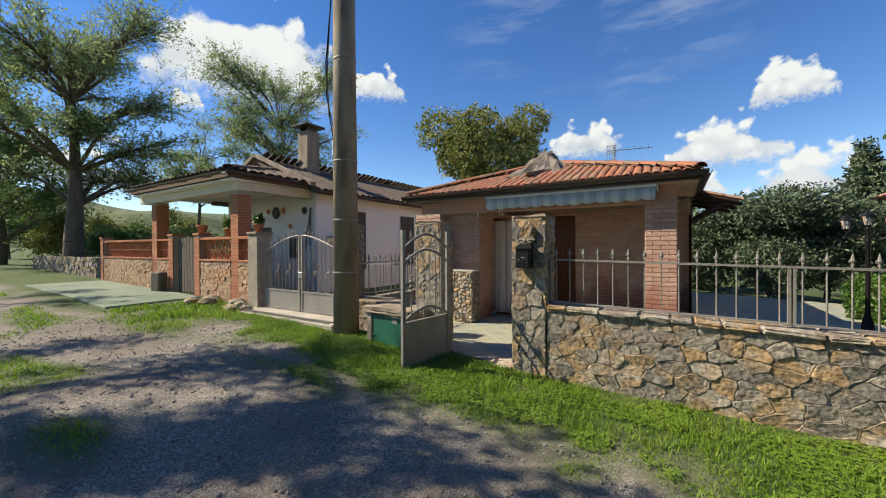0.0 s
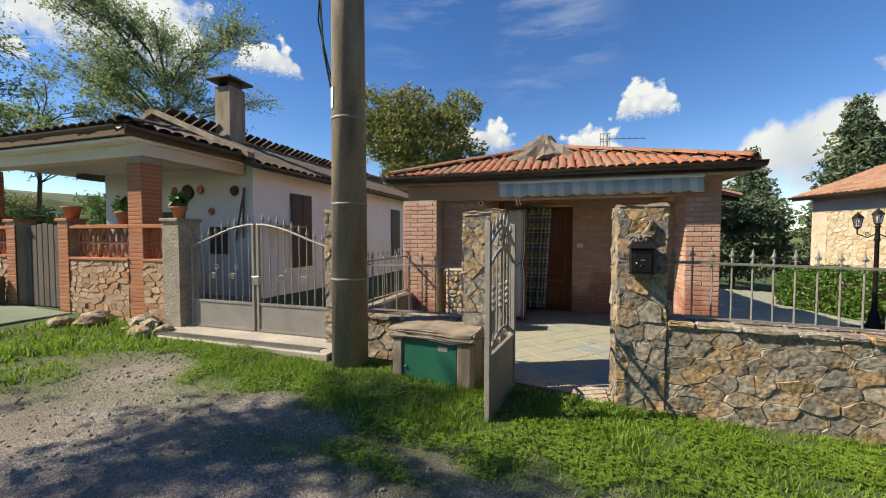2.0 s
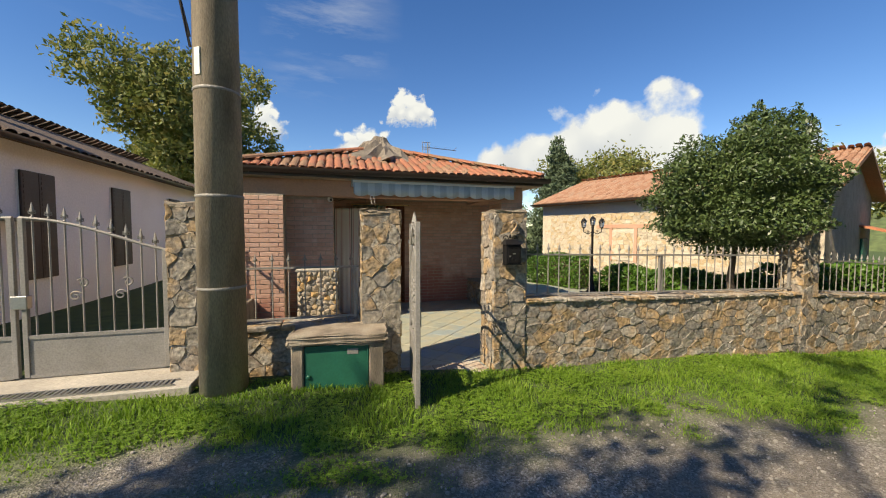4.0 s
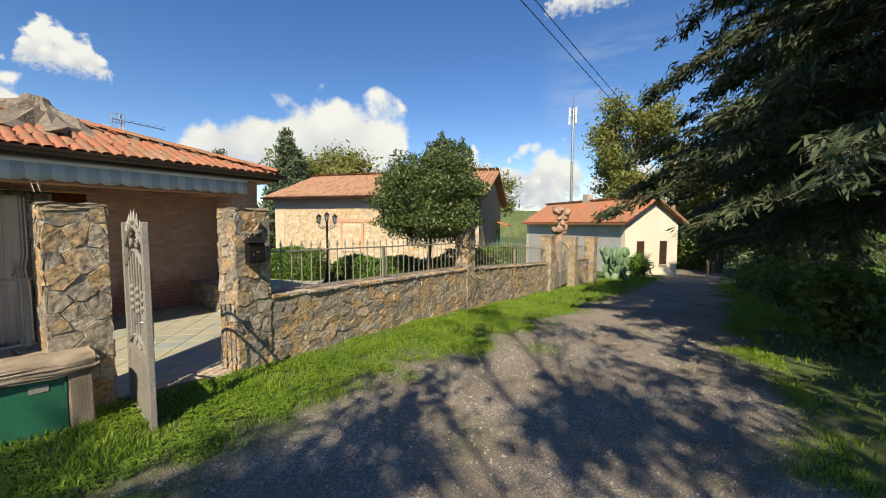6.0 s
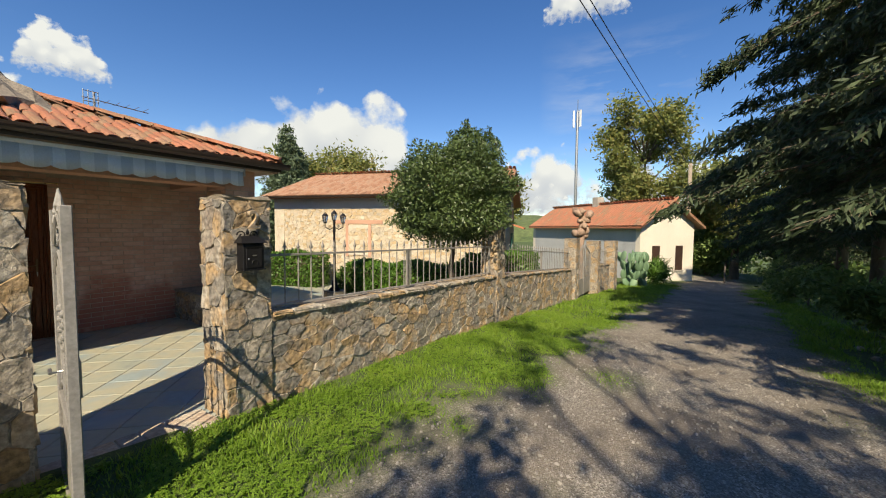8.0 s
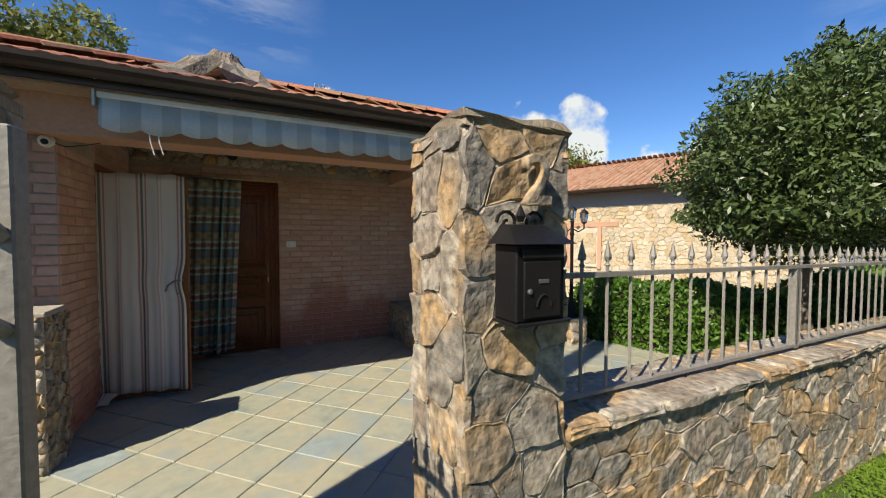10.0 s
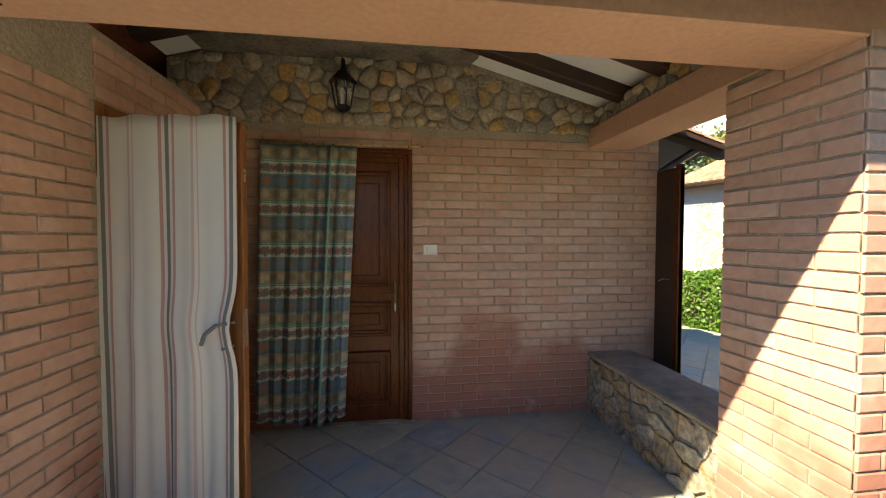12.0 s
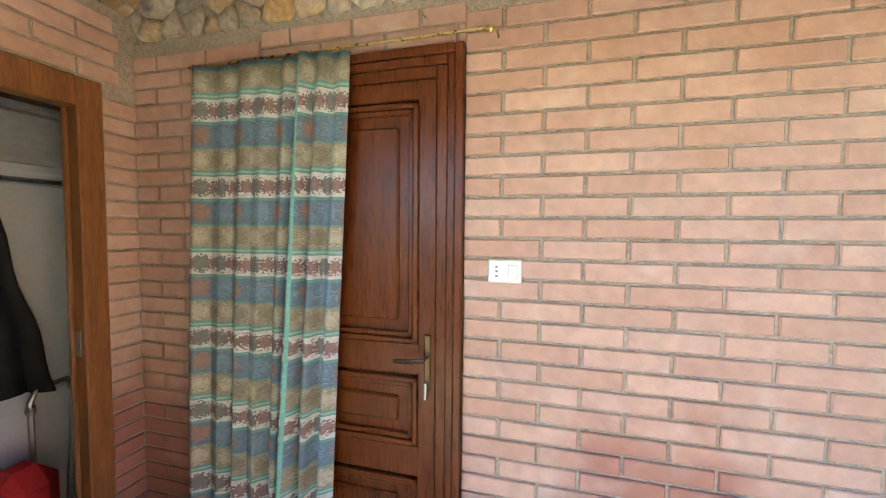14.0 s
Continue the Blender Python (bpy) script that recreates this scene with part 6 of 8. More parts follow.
for i, (bx, by, bh) in enumerate(((1.5, 17.9, 3.2), (3.3, 17.3, 3.6), (5.0, 18.2, 3.4))):
    tree("bay_shrub", bx, by, -0.2, bh, around(12 + 50 * i, 22, 1.1, 0.5, bh * 0.85, 0.6, 1.0), 26000, 0.06, LEAF_CONIFER, 12 + i, "bushy upright grey-green shrub beyond the patio", 0.08, shell=0.5)
tree("conifer", 6.9, 21.6, -0.3, 6.0, [(0, 0, 0.8 + 0.55 * k, 1.9 - 0.19 * k, 1.9 - 0.19 * k, 0.7) for k in range(9)], 26000, 0.08, LEAF_CONIFER, 15, "bushy grey-green conifer behind the patio", 0.12, shell=0.5)
tree("poplar_tree", 14.0, 22.0, -0.8, 7.5, around(13, 16, 2.8, 3.0, 7.4, 1.0, 1.6), 12000, 0.13, LEAF_AUTUMN, 13, "rounded tree with thinning autumn leaves", 0.2, shell=0.35)
tree("poplar_tree", 20.5, 13.0, -1.4, 6.8, around(14, 14, 2.2, 2.6, 6.6, 0.9, 1.5), 11000, 0.12, LEAF_AUTUMN, 14, "rounded tree with thinning autumn leaves", 0.18, shell=0.35)
tree("roadside_tree", 33.0, -1.0, -2.0, 9.5, around(15, 20, 3.6, 3.5, 9.0, 1.2, 2.0), 14000, 0.18, LEAF_AUTUMN, 15, "tall roadside tree turning yellow", 0.28, shell=0.35)
tree("roadside_tree", 37.0, 5.6, -2.3, 15.5, around(18, 34, 3.9, 6.0, 15.0, 1.1, 2.0), 24000, 0.17, LEAF_AUTUMN, 18, "tall tree behind the far house with reddening leaves", 0.3, shell=0.3)
tree("roadside_tree", 36.0, 0.6, -2.3, 6.5, around(19, 18, 3.4, 1.0, 5.6, 1.0, 1.8), 14000, 0.16, LEAF, 19, "dense green roadside thicket", 0.2, shell=0.4)
tree("roadside_tree", 30.0, -5.0, -1.8, 7.0, around(16, 18, 4.0, 1.0, 6.0, 1.2, 2.0), 14000, 0.18, LEAF, 16, "dense green roadside thicket", 0.2, shell=0.4)
tree("roadside_tree", 42.0, 2.0, -2.6, 7.0, around(17, 18, 5.0, 1.5, 6.0, 1.4, 2.4), 11000, 0.22, LEAF, 17, "dense green trees at the lane's end", 0.22, shell=0.4)
# dark conifers along the lane's shaded side; the last two are unseen, added to shade the bank
for i, (tx, ty, th, tr, tl) in enumerate(((8.0, -2.1, 10.5, 3.3, 2.3), (4.6, -1.9, 10.5, 3.6, 2.3), (11.3, -2.3, 10.0, 3.2, 2.2), (14.5, -2.4, 9.5, 3.2, 2.0), (18.5, -3.0, 9.0, 3.2, 1.8), (23.5, -4.4, 9.0, 3.2, 1.5), (0.4, -3.9, 9.5, 2.7, 1.6), (3.2, -4.9, 10.0, 3.0, 1.4))):
    cedar(tx, ty, slope_at(tx) + 0.1, th, tr, 20 + i, tl, 118 if i < 2 else 70)
for i, (tx, ty, r0) in enumerate(((3.6, -2.6, 0.8), (5.6, -1.7, 0.6), (6.8, -2.4, 0.8), (9.2, -1.8, 0.8), (12.4, -1.8, 0.8), (15.6, -1.9, 0.9), (19.5, -2.2, 1.0), (24.0, -3.0, 1.2), (28.0, -3.4, 1.4))):
    tree("undergrowth_bush", tx, ty, slope_at(tx) + 0.05, 1.4, around(70 + i, 5, r0, 0.3, 1.1, 0.4, 0.7), 3500, 0.07, LEAF, 70 + i, "scraggy shaded bush under the conifers", 0.03, shell=0.1)
for i, (tx, ty, th, sp, dx, dy) in enumerate(((-4.5, -5.8, 9.5, 2.5, 2.0, 2.0), (-9.5, -5.4, 9.5, 2.6, 2.0, 3.4), (-14.2, -5.0, 10.0, 2.8, 3.4, 2.5), (-19.5, -3.6, 9.5, 3.4, 0.5, 1.0))):
    crown = [(q[0] + dx, q[1] + dy) + q[2:] for q in around(40 + i, 20, sp, 5.4, th * 0.98, 0.5, 1.1)]
    tree("roadside_tree", tx, ty, slope_at(tx) + 0.2, th, crown, (8000, 5200, 9500, 8000)[i], 0.07, LEAF, 40 + i, "leafy roadside tree that shades the lane", 0.11, lean=(dx * 0.8, dy * 0.8), shell=0.1, clusters=9)

# ---- distance: hills, rocky peak, clouds ----
def ridge(name, pts, y, depth, material, label, seed, rough=2.0):
    """A range of hills from a skyline of (x, height), falling towards the viewer and away."""
    xs = np.linspace(pts[0][0], pts[-1][0], 90)
    hs = np.interp(xs, [p[0] for p in pts], [p[1] for p in pts])
    v, f = [], []
    prof = ((-1.0, 0.0), (-0.6, 0.35), (-0.3, 0.72), (0.0, 1.0), (0.5, 0.6), (1.0, 0.0))
    for k, (dy, q) in enumerate(prof):
        for x, h in zip(xs, hs):
            b = noise.fractal(Vector((x * 0.03 + seed, dy * 3, seed)), 1.0, 2.0, 5) * rough
            v.append((x, y + dy * depth, max(-6, h * q + (b if 0 < k < 5 else -6))))
    n = len(xs)
    for k in range(len(prof) - 1):
        for i in range(n - 1):
            f.append((k * n + i, k * n + i + 1, (k + 1) * n + i + 1, (k + 1) * n + i))
    ob = new(name, mesh_of(name, v, f, material))
    return tagged(ob, label, "hill", kind="structure")


hill = ridge("backdrop_hill", [(-160, 5), (-80, 13), (0, 15), (80, 9), (200, 4)], 0, 45, HILL, "wooded green hillside beyond the fields", 5.0, 3.0)
hill.matrix_world = pose(-130, 30, 0, 0, 0, 82)
hill2 = ridge("backdrop_hill", [(-260, 8), (-120, 17), (0, 19), (120, 16), (260, 9)], 0, 60, HILL, "wooded green hillside beyond the fields", 9.0, 3.0)
hill2.matrix_world = pose(220, 60, -8, 0, 0, -75)


def cloud_mat(name, wispy):
    """Glowing billows with ragged tops and flat bases, sunlit white to shaded grey painted in, thinning out at the
    edges; or thin high streaks.
    """
    m = bpy.data.materials.new(name)
    m.use_nodes = True
    n, l = m.node_tree.nodes, m.node_tree.links
    n.remove(n["Principled BSDF"])

    def calc(op, *v, clamp=False):
        t = n.new("ShaderNodeMath")
        t.operation, t.use_clamp = op, clamp
        for i, q in enumerate(v):
            if isinstance(q, (int, float)):
                t.inputs[i].default_value = q
            else:
                l.new(q, t.inputs[i])
        return t.outputs[0]

    def layer(name):
        t, sep = n.new("ShaderNodeUVMap"), n.new("ShaderNodeSeparateXYZ")
        t.uv_map = name
        l.new(t.outputs[0], sep.inputs[0])
        return t.outputs[0], sep

    def nz(vec, s, detail, rough=0.55):
        t = n.new("ShaderNodeTexNoise")
        t.inputs["Scale"].default_value, t.inputs["Detail"].default_value, t.inputs["Roughness"].default_value = s, detail, rough
        l.new(vec, t.inputs["Vector"])
        return t.outputs["Fac"]

    shape, sep = layer("shape")
    grain, gsep = layer("grain")
    u, v = sep.outputs[0], sep.outputs[1]
    if wispy:
        mp = n.new("ShaderNodeMapping")
        mp.inputs["Rotation"].default_value = (0, 0, 0.5)
        mp.inputs["Scale"].default_value = (0.5, 2.2, 1)
        l.new(grain, mp.inputs["Vector"])
        body = nz(mp.outputs[0], 1.6, 8.0, 0.62)
        rim = calc("MULTIPLY", calc("SUBTRACT", 1.0, calc("POWER", calc("ABSOLUTE", u), 2.0)), calc("MULTIPLY", 4.0, calc("MULTIPLY", v, calc("SUBTRACT", 1.0, v))))
        alpha = calc("MULTIPLY", calc("MULTIPLY", calc("SUBTRACT", body, 0.47), 3.0, clamp=True), calc("MULTIPLY", rim, 0.55), clamp=True)
        light = 1.0
    else:
        vo = n.new("ShaderNodeTexVoronoi")
        vo.feature = "SMOOTH_F1"
        vo.inputs["Scale"].default_value = 5.0
        wob = n.new("ShaderNodeVectorMath")
        wob.operation = "MULTIPLY_ADD"
        tn = n.new("ShaderNodeTexNoise")
        tn.inputs["Scale"].default_value, tn.inputs["Detail"].default_value = 5.0, 4.0
        l.new(grain, tn.inputs["Vector"])
        l.new(tn.outputs["Color"], wob.inputs[0])
        wob.inputs[1].default_value = (0.16, 0.16, 0.0)
        l.new(grain, wob.inputs[2])
        l.new(wob.outputs[0], vo.inputs["Vector"])
        puff = calc("SUBTRACT", 0.42, vo.outputs["Distance"])
        big, fine = nz(grain, 1.15, 2.0), nz(grain, 11.0, 6.0, 0.6)
        hump = calc("MULTIPLY", calc("SUBTRACT", 1.0, calc("POWER", calc("ABSOLUTE", u), 3.6)), calc("MULTIPLY_ADD", big, 1.25, 0.10))
        rag = calc("MULTIPLY_ADD", puff, 0.62, calc("MULTIPLY", calc("SUBTRACT", fine, 0.5), 0.34))
        d = calc("ADD", calc("SUBTRACT", hump, v), rag)
        up = calc("MULTIPLY", calc("SUBTRACT", d, 0.03), 7.0, clamp=True)
        dn = calc("MULTIPLY", calc("ADD", v, calc("MULTIPLY", calc("SUBTRACT", fine, 0.55), 0.5)), 5.0, clamp=True)
        alpha = calc("MULTIPLY", up, dn)
        light = calc("ADD", calc("MULTIPLY_ADD", puff, 0.75, 0.28), calc("MULTIPLY_ADD", v, 0.75, calc("MULTIPLY", calc("SUBTRACT", big, 0.5), 0.6)), clamp=True)
    # painted sun and shade: grey-blue for shaded bases, white for lit tops, all emitted
    ramp = n.new("ShaderNodeValToRGB")
    e = ramp.color_ramp.elements
    e[0].position, e[0].color = 0.05, (0.42, 0.52, 0.70, 1)
    e[1].position, e[1].color = 0.75, (0.84, 0.93, 1.0, 1)
    if isinstance(light, float):
        ramp.inputs["Fac"].default_value = light
    else:
        l.new(light, ramp.inputs["Fac"])
    em, tr, mx = n.new("ShaderNodeEmission"), n.new("ShaderNodeBsdfTransparent"), n.new("ShaderNodeMixShader")
    l.new(ramp.outputs["Color"], em.inputs["Color"])
    em.inputs["Strength"].default_value = 0.66
    l.new(alpha, mx.inputs["Fac"])
    l.new(tr.outputs[0], mx.inputs[1])
    l.new(em.outputs[0], mx.inputs[2])
    l.new(mx.outputs[0], n["Material Output"].inputs["Surface"])
    return m


CUMULUS, CIRRUS = cloud_mat("cumulus", False), cloud_mat("cirrus", True)


def cloud(az0, az1, el0, el1, seed, material=None, dist=700.0):
    """A far bank of cloud on the dome of the sky; az in degrees from +y towards +x."""
    rnd = random.Random(seed)
    ox, oy = rnd.uniform(0, 90), rnd.uniform(0, 90)
    asp = (az1 - az0) * math.cos(math.radians((el0 + el1) / 2)) / (el1 - el0)
    bm = bmesh.new()
    shape, grain = bm.loops.layers.uv.new("shape"), bm.loops.layers.uv.new("grain")
    nu, nv = 16, 6
    grid = {}
    for j in range(nv + 1):
        for i in range(nu + 1):
            a, e = math.radians(az0 + (az1 - az0) * i / nu), math.radians(el0 + (el1 - el0) * j / nv)
            grid[i, j] = bm.verts.new((dist * math.sin(a) * math.cos(e), dist * math.cos(a) * math.cos(e), dist * math.sin(e) + 1.5))
    for j in range(nv):
        for i in range(nu):
            f = bm.faces.new([grid[q] for q in ((i, j), (i + 1, j), (i + 1, j + 1), (i, j + 1))])
            for lp, (p, q) in zip(f.loops, ((i, j), (i + 1, j), (i + 1, j + 1), (i, j + 1))):
                lp[shape].uv = (2 * p / nu - 1, q / nv)
                lp[grain].uv = (asp * p / nu + ox, q / nv + oy)
    ob = part("backdrop_cloud", bm, material or CUMULUS, None)
    return tagged(ob, "thin streaked high cloud in a blue sky" if material else "white heaped cumulus cloud in a blue sky", "cloud", "clouds", "structure")


for k, c in enumerate(((-72, -46, 18, 33), (-68.5, -64.5, 16.8, 21), (-46.5, -37, 20.8, 26.5), (-17, -5.5, 12, 18.8), (-2, 12, 9, 17), (-9, 6, 5.5, 12), (6, 24, 4, 12.5), (6.7, 15, 15.2, 21), (17.5, 53.5, 3.5, 25), (48, 80, 2.5, 14.5), (58, 76, 1, 10), (70, 82, 27, 34), (77, 95, 1, 14), (-92, -70, 6, 15), (-104, -84, 14, 28))):
    cloud(*c, 11 + 7 * k)
for k, c in enumerate(((-32, 10, 21, 40), (70, 92, 9, 26), (-10, 8, 17, 34))):
    cloud(*c, 300 + k, CIRRUS)


# ---- porch fittings ----
def cloth(name, parent, rows, material, thick=0.004, label=""):
    """A hanging cloth from rows of points (each row one height), with lengths along it as its weave coordinates."""
    bm = bmesh.new()
    uv = bm.loops.layers.uv.new("weave")
    grid = [[bm.verts.new(p) for p in r] for r in rows]
    lens = []
    for r in rows:
        d, out = 0.0, [0.0]
        for a, b in zip(r, r[1:]):
            d += (Vector(b) - Vector(a)).length
            out.append(d)
        lens.append(out)
    for j in range(len(rows) - 1):
        for i in range(len(rows[0]) - 1):
            f = bm.faces.new((grid[j][i], grid[j][i + 1], grid[j + 1][i + 1], grid[j + 1][i]))
            f.smooth = True
            for lp, (q, k) in zip(f.loops, ((j, i), (j, i + 1), (j + 1, i + 1), (j + 1, i))):
                lp[uv].uv = (lens[0][k], rows[q][k][2])
    ob = part(name, bm, material, parent, label)
    sol = ob.modifiers.new("thickness", "SOLIDIFY")
    sol.thickness = thick
    return ob


# panelled door behind the flowered curtain
door = empty("door", pose(-1.247, YB, 0), "varnished dark wood panelled door, closed, half behind a curtain", "door")
for k, (a, b, d) in enumerate(((0.0, 0.03, -0.035), (0.03, 0.06, -0.022), (0.06, 0.10, -0.010))):
    part("door_frame", box(-b, -a, d, 0.06, 0.0, 2.14 - a, 0.004), WOOD_DOOR, door)
    part("door_frame", box(-0.79, -b, d, 0.06, 2.14 - b, 2.14 - a, 0.004), WOOD_DOOR, door)
part("door_frame", box(-0.83, -0.79, -0.02, 0.06, 0.0, 2.14, 0.004), WOOD_DOOR, door)
leaf = part("door_leaf", box(-0.79, -0.10, 0.02, 0.06, 0.01, 2.04), WOOD_DOOR, door)
for z0, z1 in ((0.0, 0.14), (0.56, 0.69), (0.95, 1.08), (1.96, 2.04)):
    part("rail", box(-0.79, -0.16, 0.0, 0.03, z0 + 0.01, z1, 0.005), WOOD_DOOR, leaf)
part("stile", box(-0.17, -0.10, -0.001, 0.03, 0.01, 2.04, 0.005), WOOD_DOOR, leaf)
part("stile", box(-0.79, -0.70, -0.001, 0.03, 0.01, 2.04, 0.005), WOOD_DOOR, leaf)
for z0, z1 in ((0.14, 0.56), (0.69, 0.95), (1.08, 1.96)):
    for q, (ins, y) in enumerate(((0.0, -0.008), (0.02, 0.002))):
        for e in ((-0.70 + ins, -0.17 - ins, z0 + ins, z0 + ins + 0.02), (-0.70 + ins, -0.17 - ins, z1 - ins - 0.02, z1 - ins), (-0.70 + ins, -0.68 + ins, z0 + ins, z1 - ins), (-0.19 - ins, -0.17 - ins, z0 + ins, z1 - ins)):
            part("moulding", box(e[0], e[1], y, 0.02, e[2], e[3], 0.004), WOOD_DOOR, leaf)
    part("panel", box(-0.62, -0.25, 0.006, 0.03, z0 + 0.08, z1 - 0.08, 0.008), WOOD_DOOR, leaf)
hp = part("handle_plate", box(-0.143, -0.117, -0.010, 0.0, 0.91, 1.12, 0.004), BRONZE, door, "dark bronze handle plate")
part("lever", tube([(-0.13, -0.006, 1.035), (-0.13, -0.05, 1.035), (-0.18, -0.055, 1.03), (-0.245, -0.05, 1.025)], 0.008, 6), BRONZE, hp)
part("key", box(-0.135, -0.127, -0.03, -0.010, 0.885, 0.945), STEEL, hp, "steel key in the lock")
part("threshold", box(-0.83, 0.02, -0.05, 0.1, 0.0, 0.018, 0.004), CONCRETE, door)

rod_ob = empty("curtain_rod", pose(0, 0, 0), "thin brass curtain rod on two hooks", "curtain rod")
part("bar", rod((-2.37, 8.98, 2.148), (-1.155, 8.98, 2.158), 0.006, n=8), BRASS, rod_ob)
for x in (-2.37, -1.155):
    part("finial", lathe([(0.004, -0.012), (0.012, -0.004), (0.010, 0.006), (0.002, 0.014)], 8, (x, 8.98, 2.153)), BRASS, rod_ob)
    part("hook", rod((x + 0.02, 8.98, 2.15), (x + 0.02, YB, 2.15), 0.004, n=5), BRASS, rod_ob)
for i, (nx_, nz_) in enumerate(((-2.28, 2.235), (-1.38, 2.24), (-1.05, 2.27))):
    nl = part("wall_nail", rod((nx_, YB + 0.01, nz_), (nx_ - 0.02, YB - 0.035, nz_ + 0.012), 0.003, n=5), STEEL, None)
    tagged(nl, "rusty nail in the brick wall", "nail", "nails")

rows = []
for j in range(25):
    f = j / 24
    z = 2.142 - f * 2.06
    w0, w1 = -2.345 - 0.05 * f, -1.66 - 0.11 * f
    r = []
    for i in range(121):
        u = i / 120
        x = w0 + (w1 - w0) * u
        bunch = math.exp(-((u - 0.74) / 0.12) ** 2)
        a = (0.006 + 0.016 * f) * (1 + 2.2 * bunch)
        y = 8.975 - a * math.sin(u * 34 + 14 * u * u + 0.8 * math.sin(f * 3)) - 0.012 * math.sin(u * 17 + 1.0) - 0.012 * f
        r.append((x + 0.008 * math.sin(u * 42 * 2) * f, y, z + 0.012 * math.sin(u * 21) * f * f - (0.02 * math.sin(u * 3.14) if j else 0)))
    rows.append(r)
curtain = cloth("door_curtain", None, rows, FLOWERED)
tagged(curtain, "blue-green flowered cotton curtain hanging before the door", "curtain")

# open glazed leaf of the storeroom with a striped cloth on it
HX, HY = -2.78, 8.07
la = math.degrees(math.atan2(7.955 - HY, -2.08 - HX))
sd = empty("storeroom_door", pose(HX, HY, 0.02, 0, 0, la), "orange varnished door leaf standing open, covered by a striped cloth", "door")
DW = math.hypot(-2.08 - HX, 7.955 - HY)
part("stile", box(DW - 0.09, DW, -0.02, 0.022, 0.0, 1.97, 0.004), WOOD_LIGHT, sd)
part("stile", box(0.0, 0.09, -0.02, 0.022, 0.0, 1.97, 0.004), WOOD_LIGHT, sd)
for z0, z1 in ((0.0, 0.18), (0.80, 0.90), (1.86, 1.97)):
    part("rail", box(0.09, DW - 0.09, -0.019, 0.021, z0, z1, 0.004), WOOD_LIGHT, sd)
part("panel", box(0.09, DW - 0.09, -0.006, 0.008, 0.18, 0.80), WOOD_LIGHT, sd)
part("pane", box(0.09, DW - 0.09, -0.003, 0.003, 0.90, 1.86), GLASS, sd, "clear glass pane")
part("latch_plate", box(DW, DW + 0.003, -0.008, 0.010, 0.92, 1.10), STEEL, sd, "steel latch plate")
part("hinge", box(DW, DW + 0.004, -0.008, 0.008, 1.70, 1.76), BRASS, sd, "brass catch")
hd = part("handle", tube([(DW - 0.05, -0.02, 1.04), (DW - 0.05, -0.075, 1.045), (DW - 0.09, -0.09, 1.04), (DW - 0.14, -0.09, 1.0), (DW - 0.16, -0.088, 0.95)], 0.010, 7), GREY_PLASTIC, sd, "dark wrought lever handle")
part("lower_knob", tube([(DW - 0.05, -0.02, 0.93), (DW - 0.05, -0.06, 0.93), (DW - 0.08, -0.065, 0.925)], 0.007, 6), GREY_PLASTIC, sd)
rows = []
for j in range(33):
    f = j / 32
    z = 2.0 - f * 1.96
    pinch = math.exp(-((z - 1.03) / 0.13) ** 2)
    r = []
    for i in range(91):
        u = i / 90
        x = -0.01 + u * DW - pinch * 0.03 * u ** 3
        y = -0.035 - 0.012 * math.sin(u * 20 + 1.5 * f) * (0.3 + f) - 0.010 * math.sin(u * 47) * f - 0.02 * f * f * u - 0.02 * pinch * u
        r.append((x, y, z + 0.006 * math.sin(u * 24) - (0.03 * (u - 0.5) ** 2 if j == 0 else 0)))
    rows.append(r)
cl = cloth("door_cloth", sd, rows, STRIPED, label="cream cloth with pink and grey stripes, frayed edge")
rows = [[(-0.01 + 0.06 * i + 0.02 * math.sin(j + i), -0.06 - 0.05 * j - 0.02 * math.sin(i * 2.0), max(0.012, 0.06 - 0.02 * j + 0.012 * math.sin(i * 1.7 + j))) for i in range(4)] for j in range(4)]
cloth("cloth_hem", sd, rows, STRIPED, label="hem lying on the floor")

# storeroom doorway frame and what stands inside
df = empty("doorway_frame", pose(XL, 8.02, 0), "orange varnished wooden frame of the storeroom doorway", "door frame")
part("jamb", box(-0.068, 0.012, 0.79, 0.88, 0.0, 2.09, 0.005), WOOD_LIGHT, df)
part("jamb", box(-0.24, 0.010, 0.0, 0.05, 0.0, 2.09, 0.005), WOOD_LIGHT, df)
part("head", box(-0.068, 0.014, 0.05, 0.79, 1.97, 2.09, 0.005), WOOD_LIGHT, df)
part("stop", box(-0.06, -0.045, 0.775, 0.79, 0.0, 1.97, 0.003), WOOD_LIGHT, df)
part("strike_plate", box(-0.04, -0.015, 0.786, 0.79, 0.98, 1.08), STEEL, df)
boiler = empty("boiler", pose(-3.78, 8.36, 0), "tall white enamelled boiler cabinet in the storeroom", "boiler")
part("cabinet", box(0, 0.36, 0.0, 1.10, 0.0, 1.72, 0.015), APPLIANCE, boiler)
part("casing", box(0, 0.40, 0.05, 0.86, 1.74, 2.10, 0.03), APPLIANCE, boiler)
part("vent_box", box(0.38, 0.48, 0.12, 0.74, 1.80, 2.04, 0.02), GREY_WALL, boiler, "grey plastic fan housing")
for k in range(5):
    part("fin", box(0.48, 0.487, 0.2, 0.68, 1.83 + k * 0.04, 1.85 + k * 0.04), GREY_WALL, boiler)
tap = empty("water_pipe", pose(-3.38, 8.95, -0.27), "galvanised water pipe with elbow and tap", "pipe")
part("pipe", tube([(0.02, 0.0, 0.05), (0.02, 0.0, 0.92), (0.03, 0.02, 0.98), (0.03, 0.14, 0.99), (0.03, 0.17, 0.93), (0.03, 0.13, 0.3)], 0.013, 7), STEEL, tap)
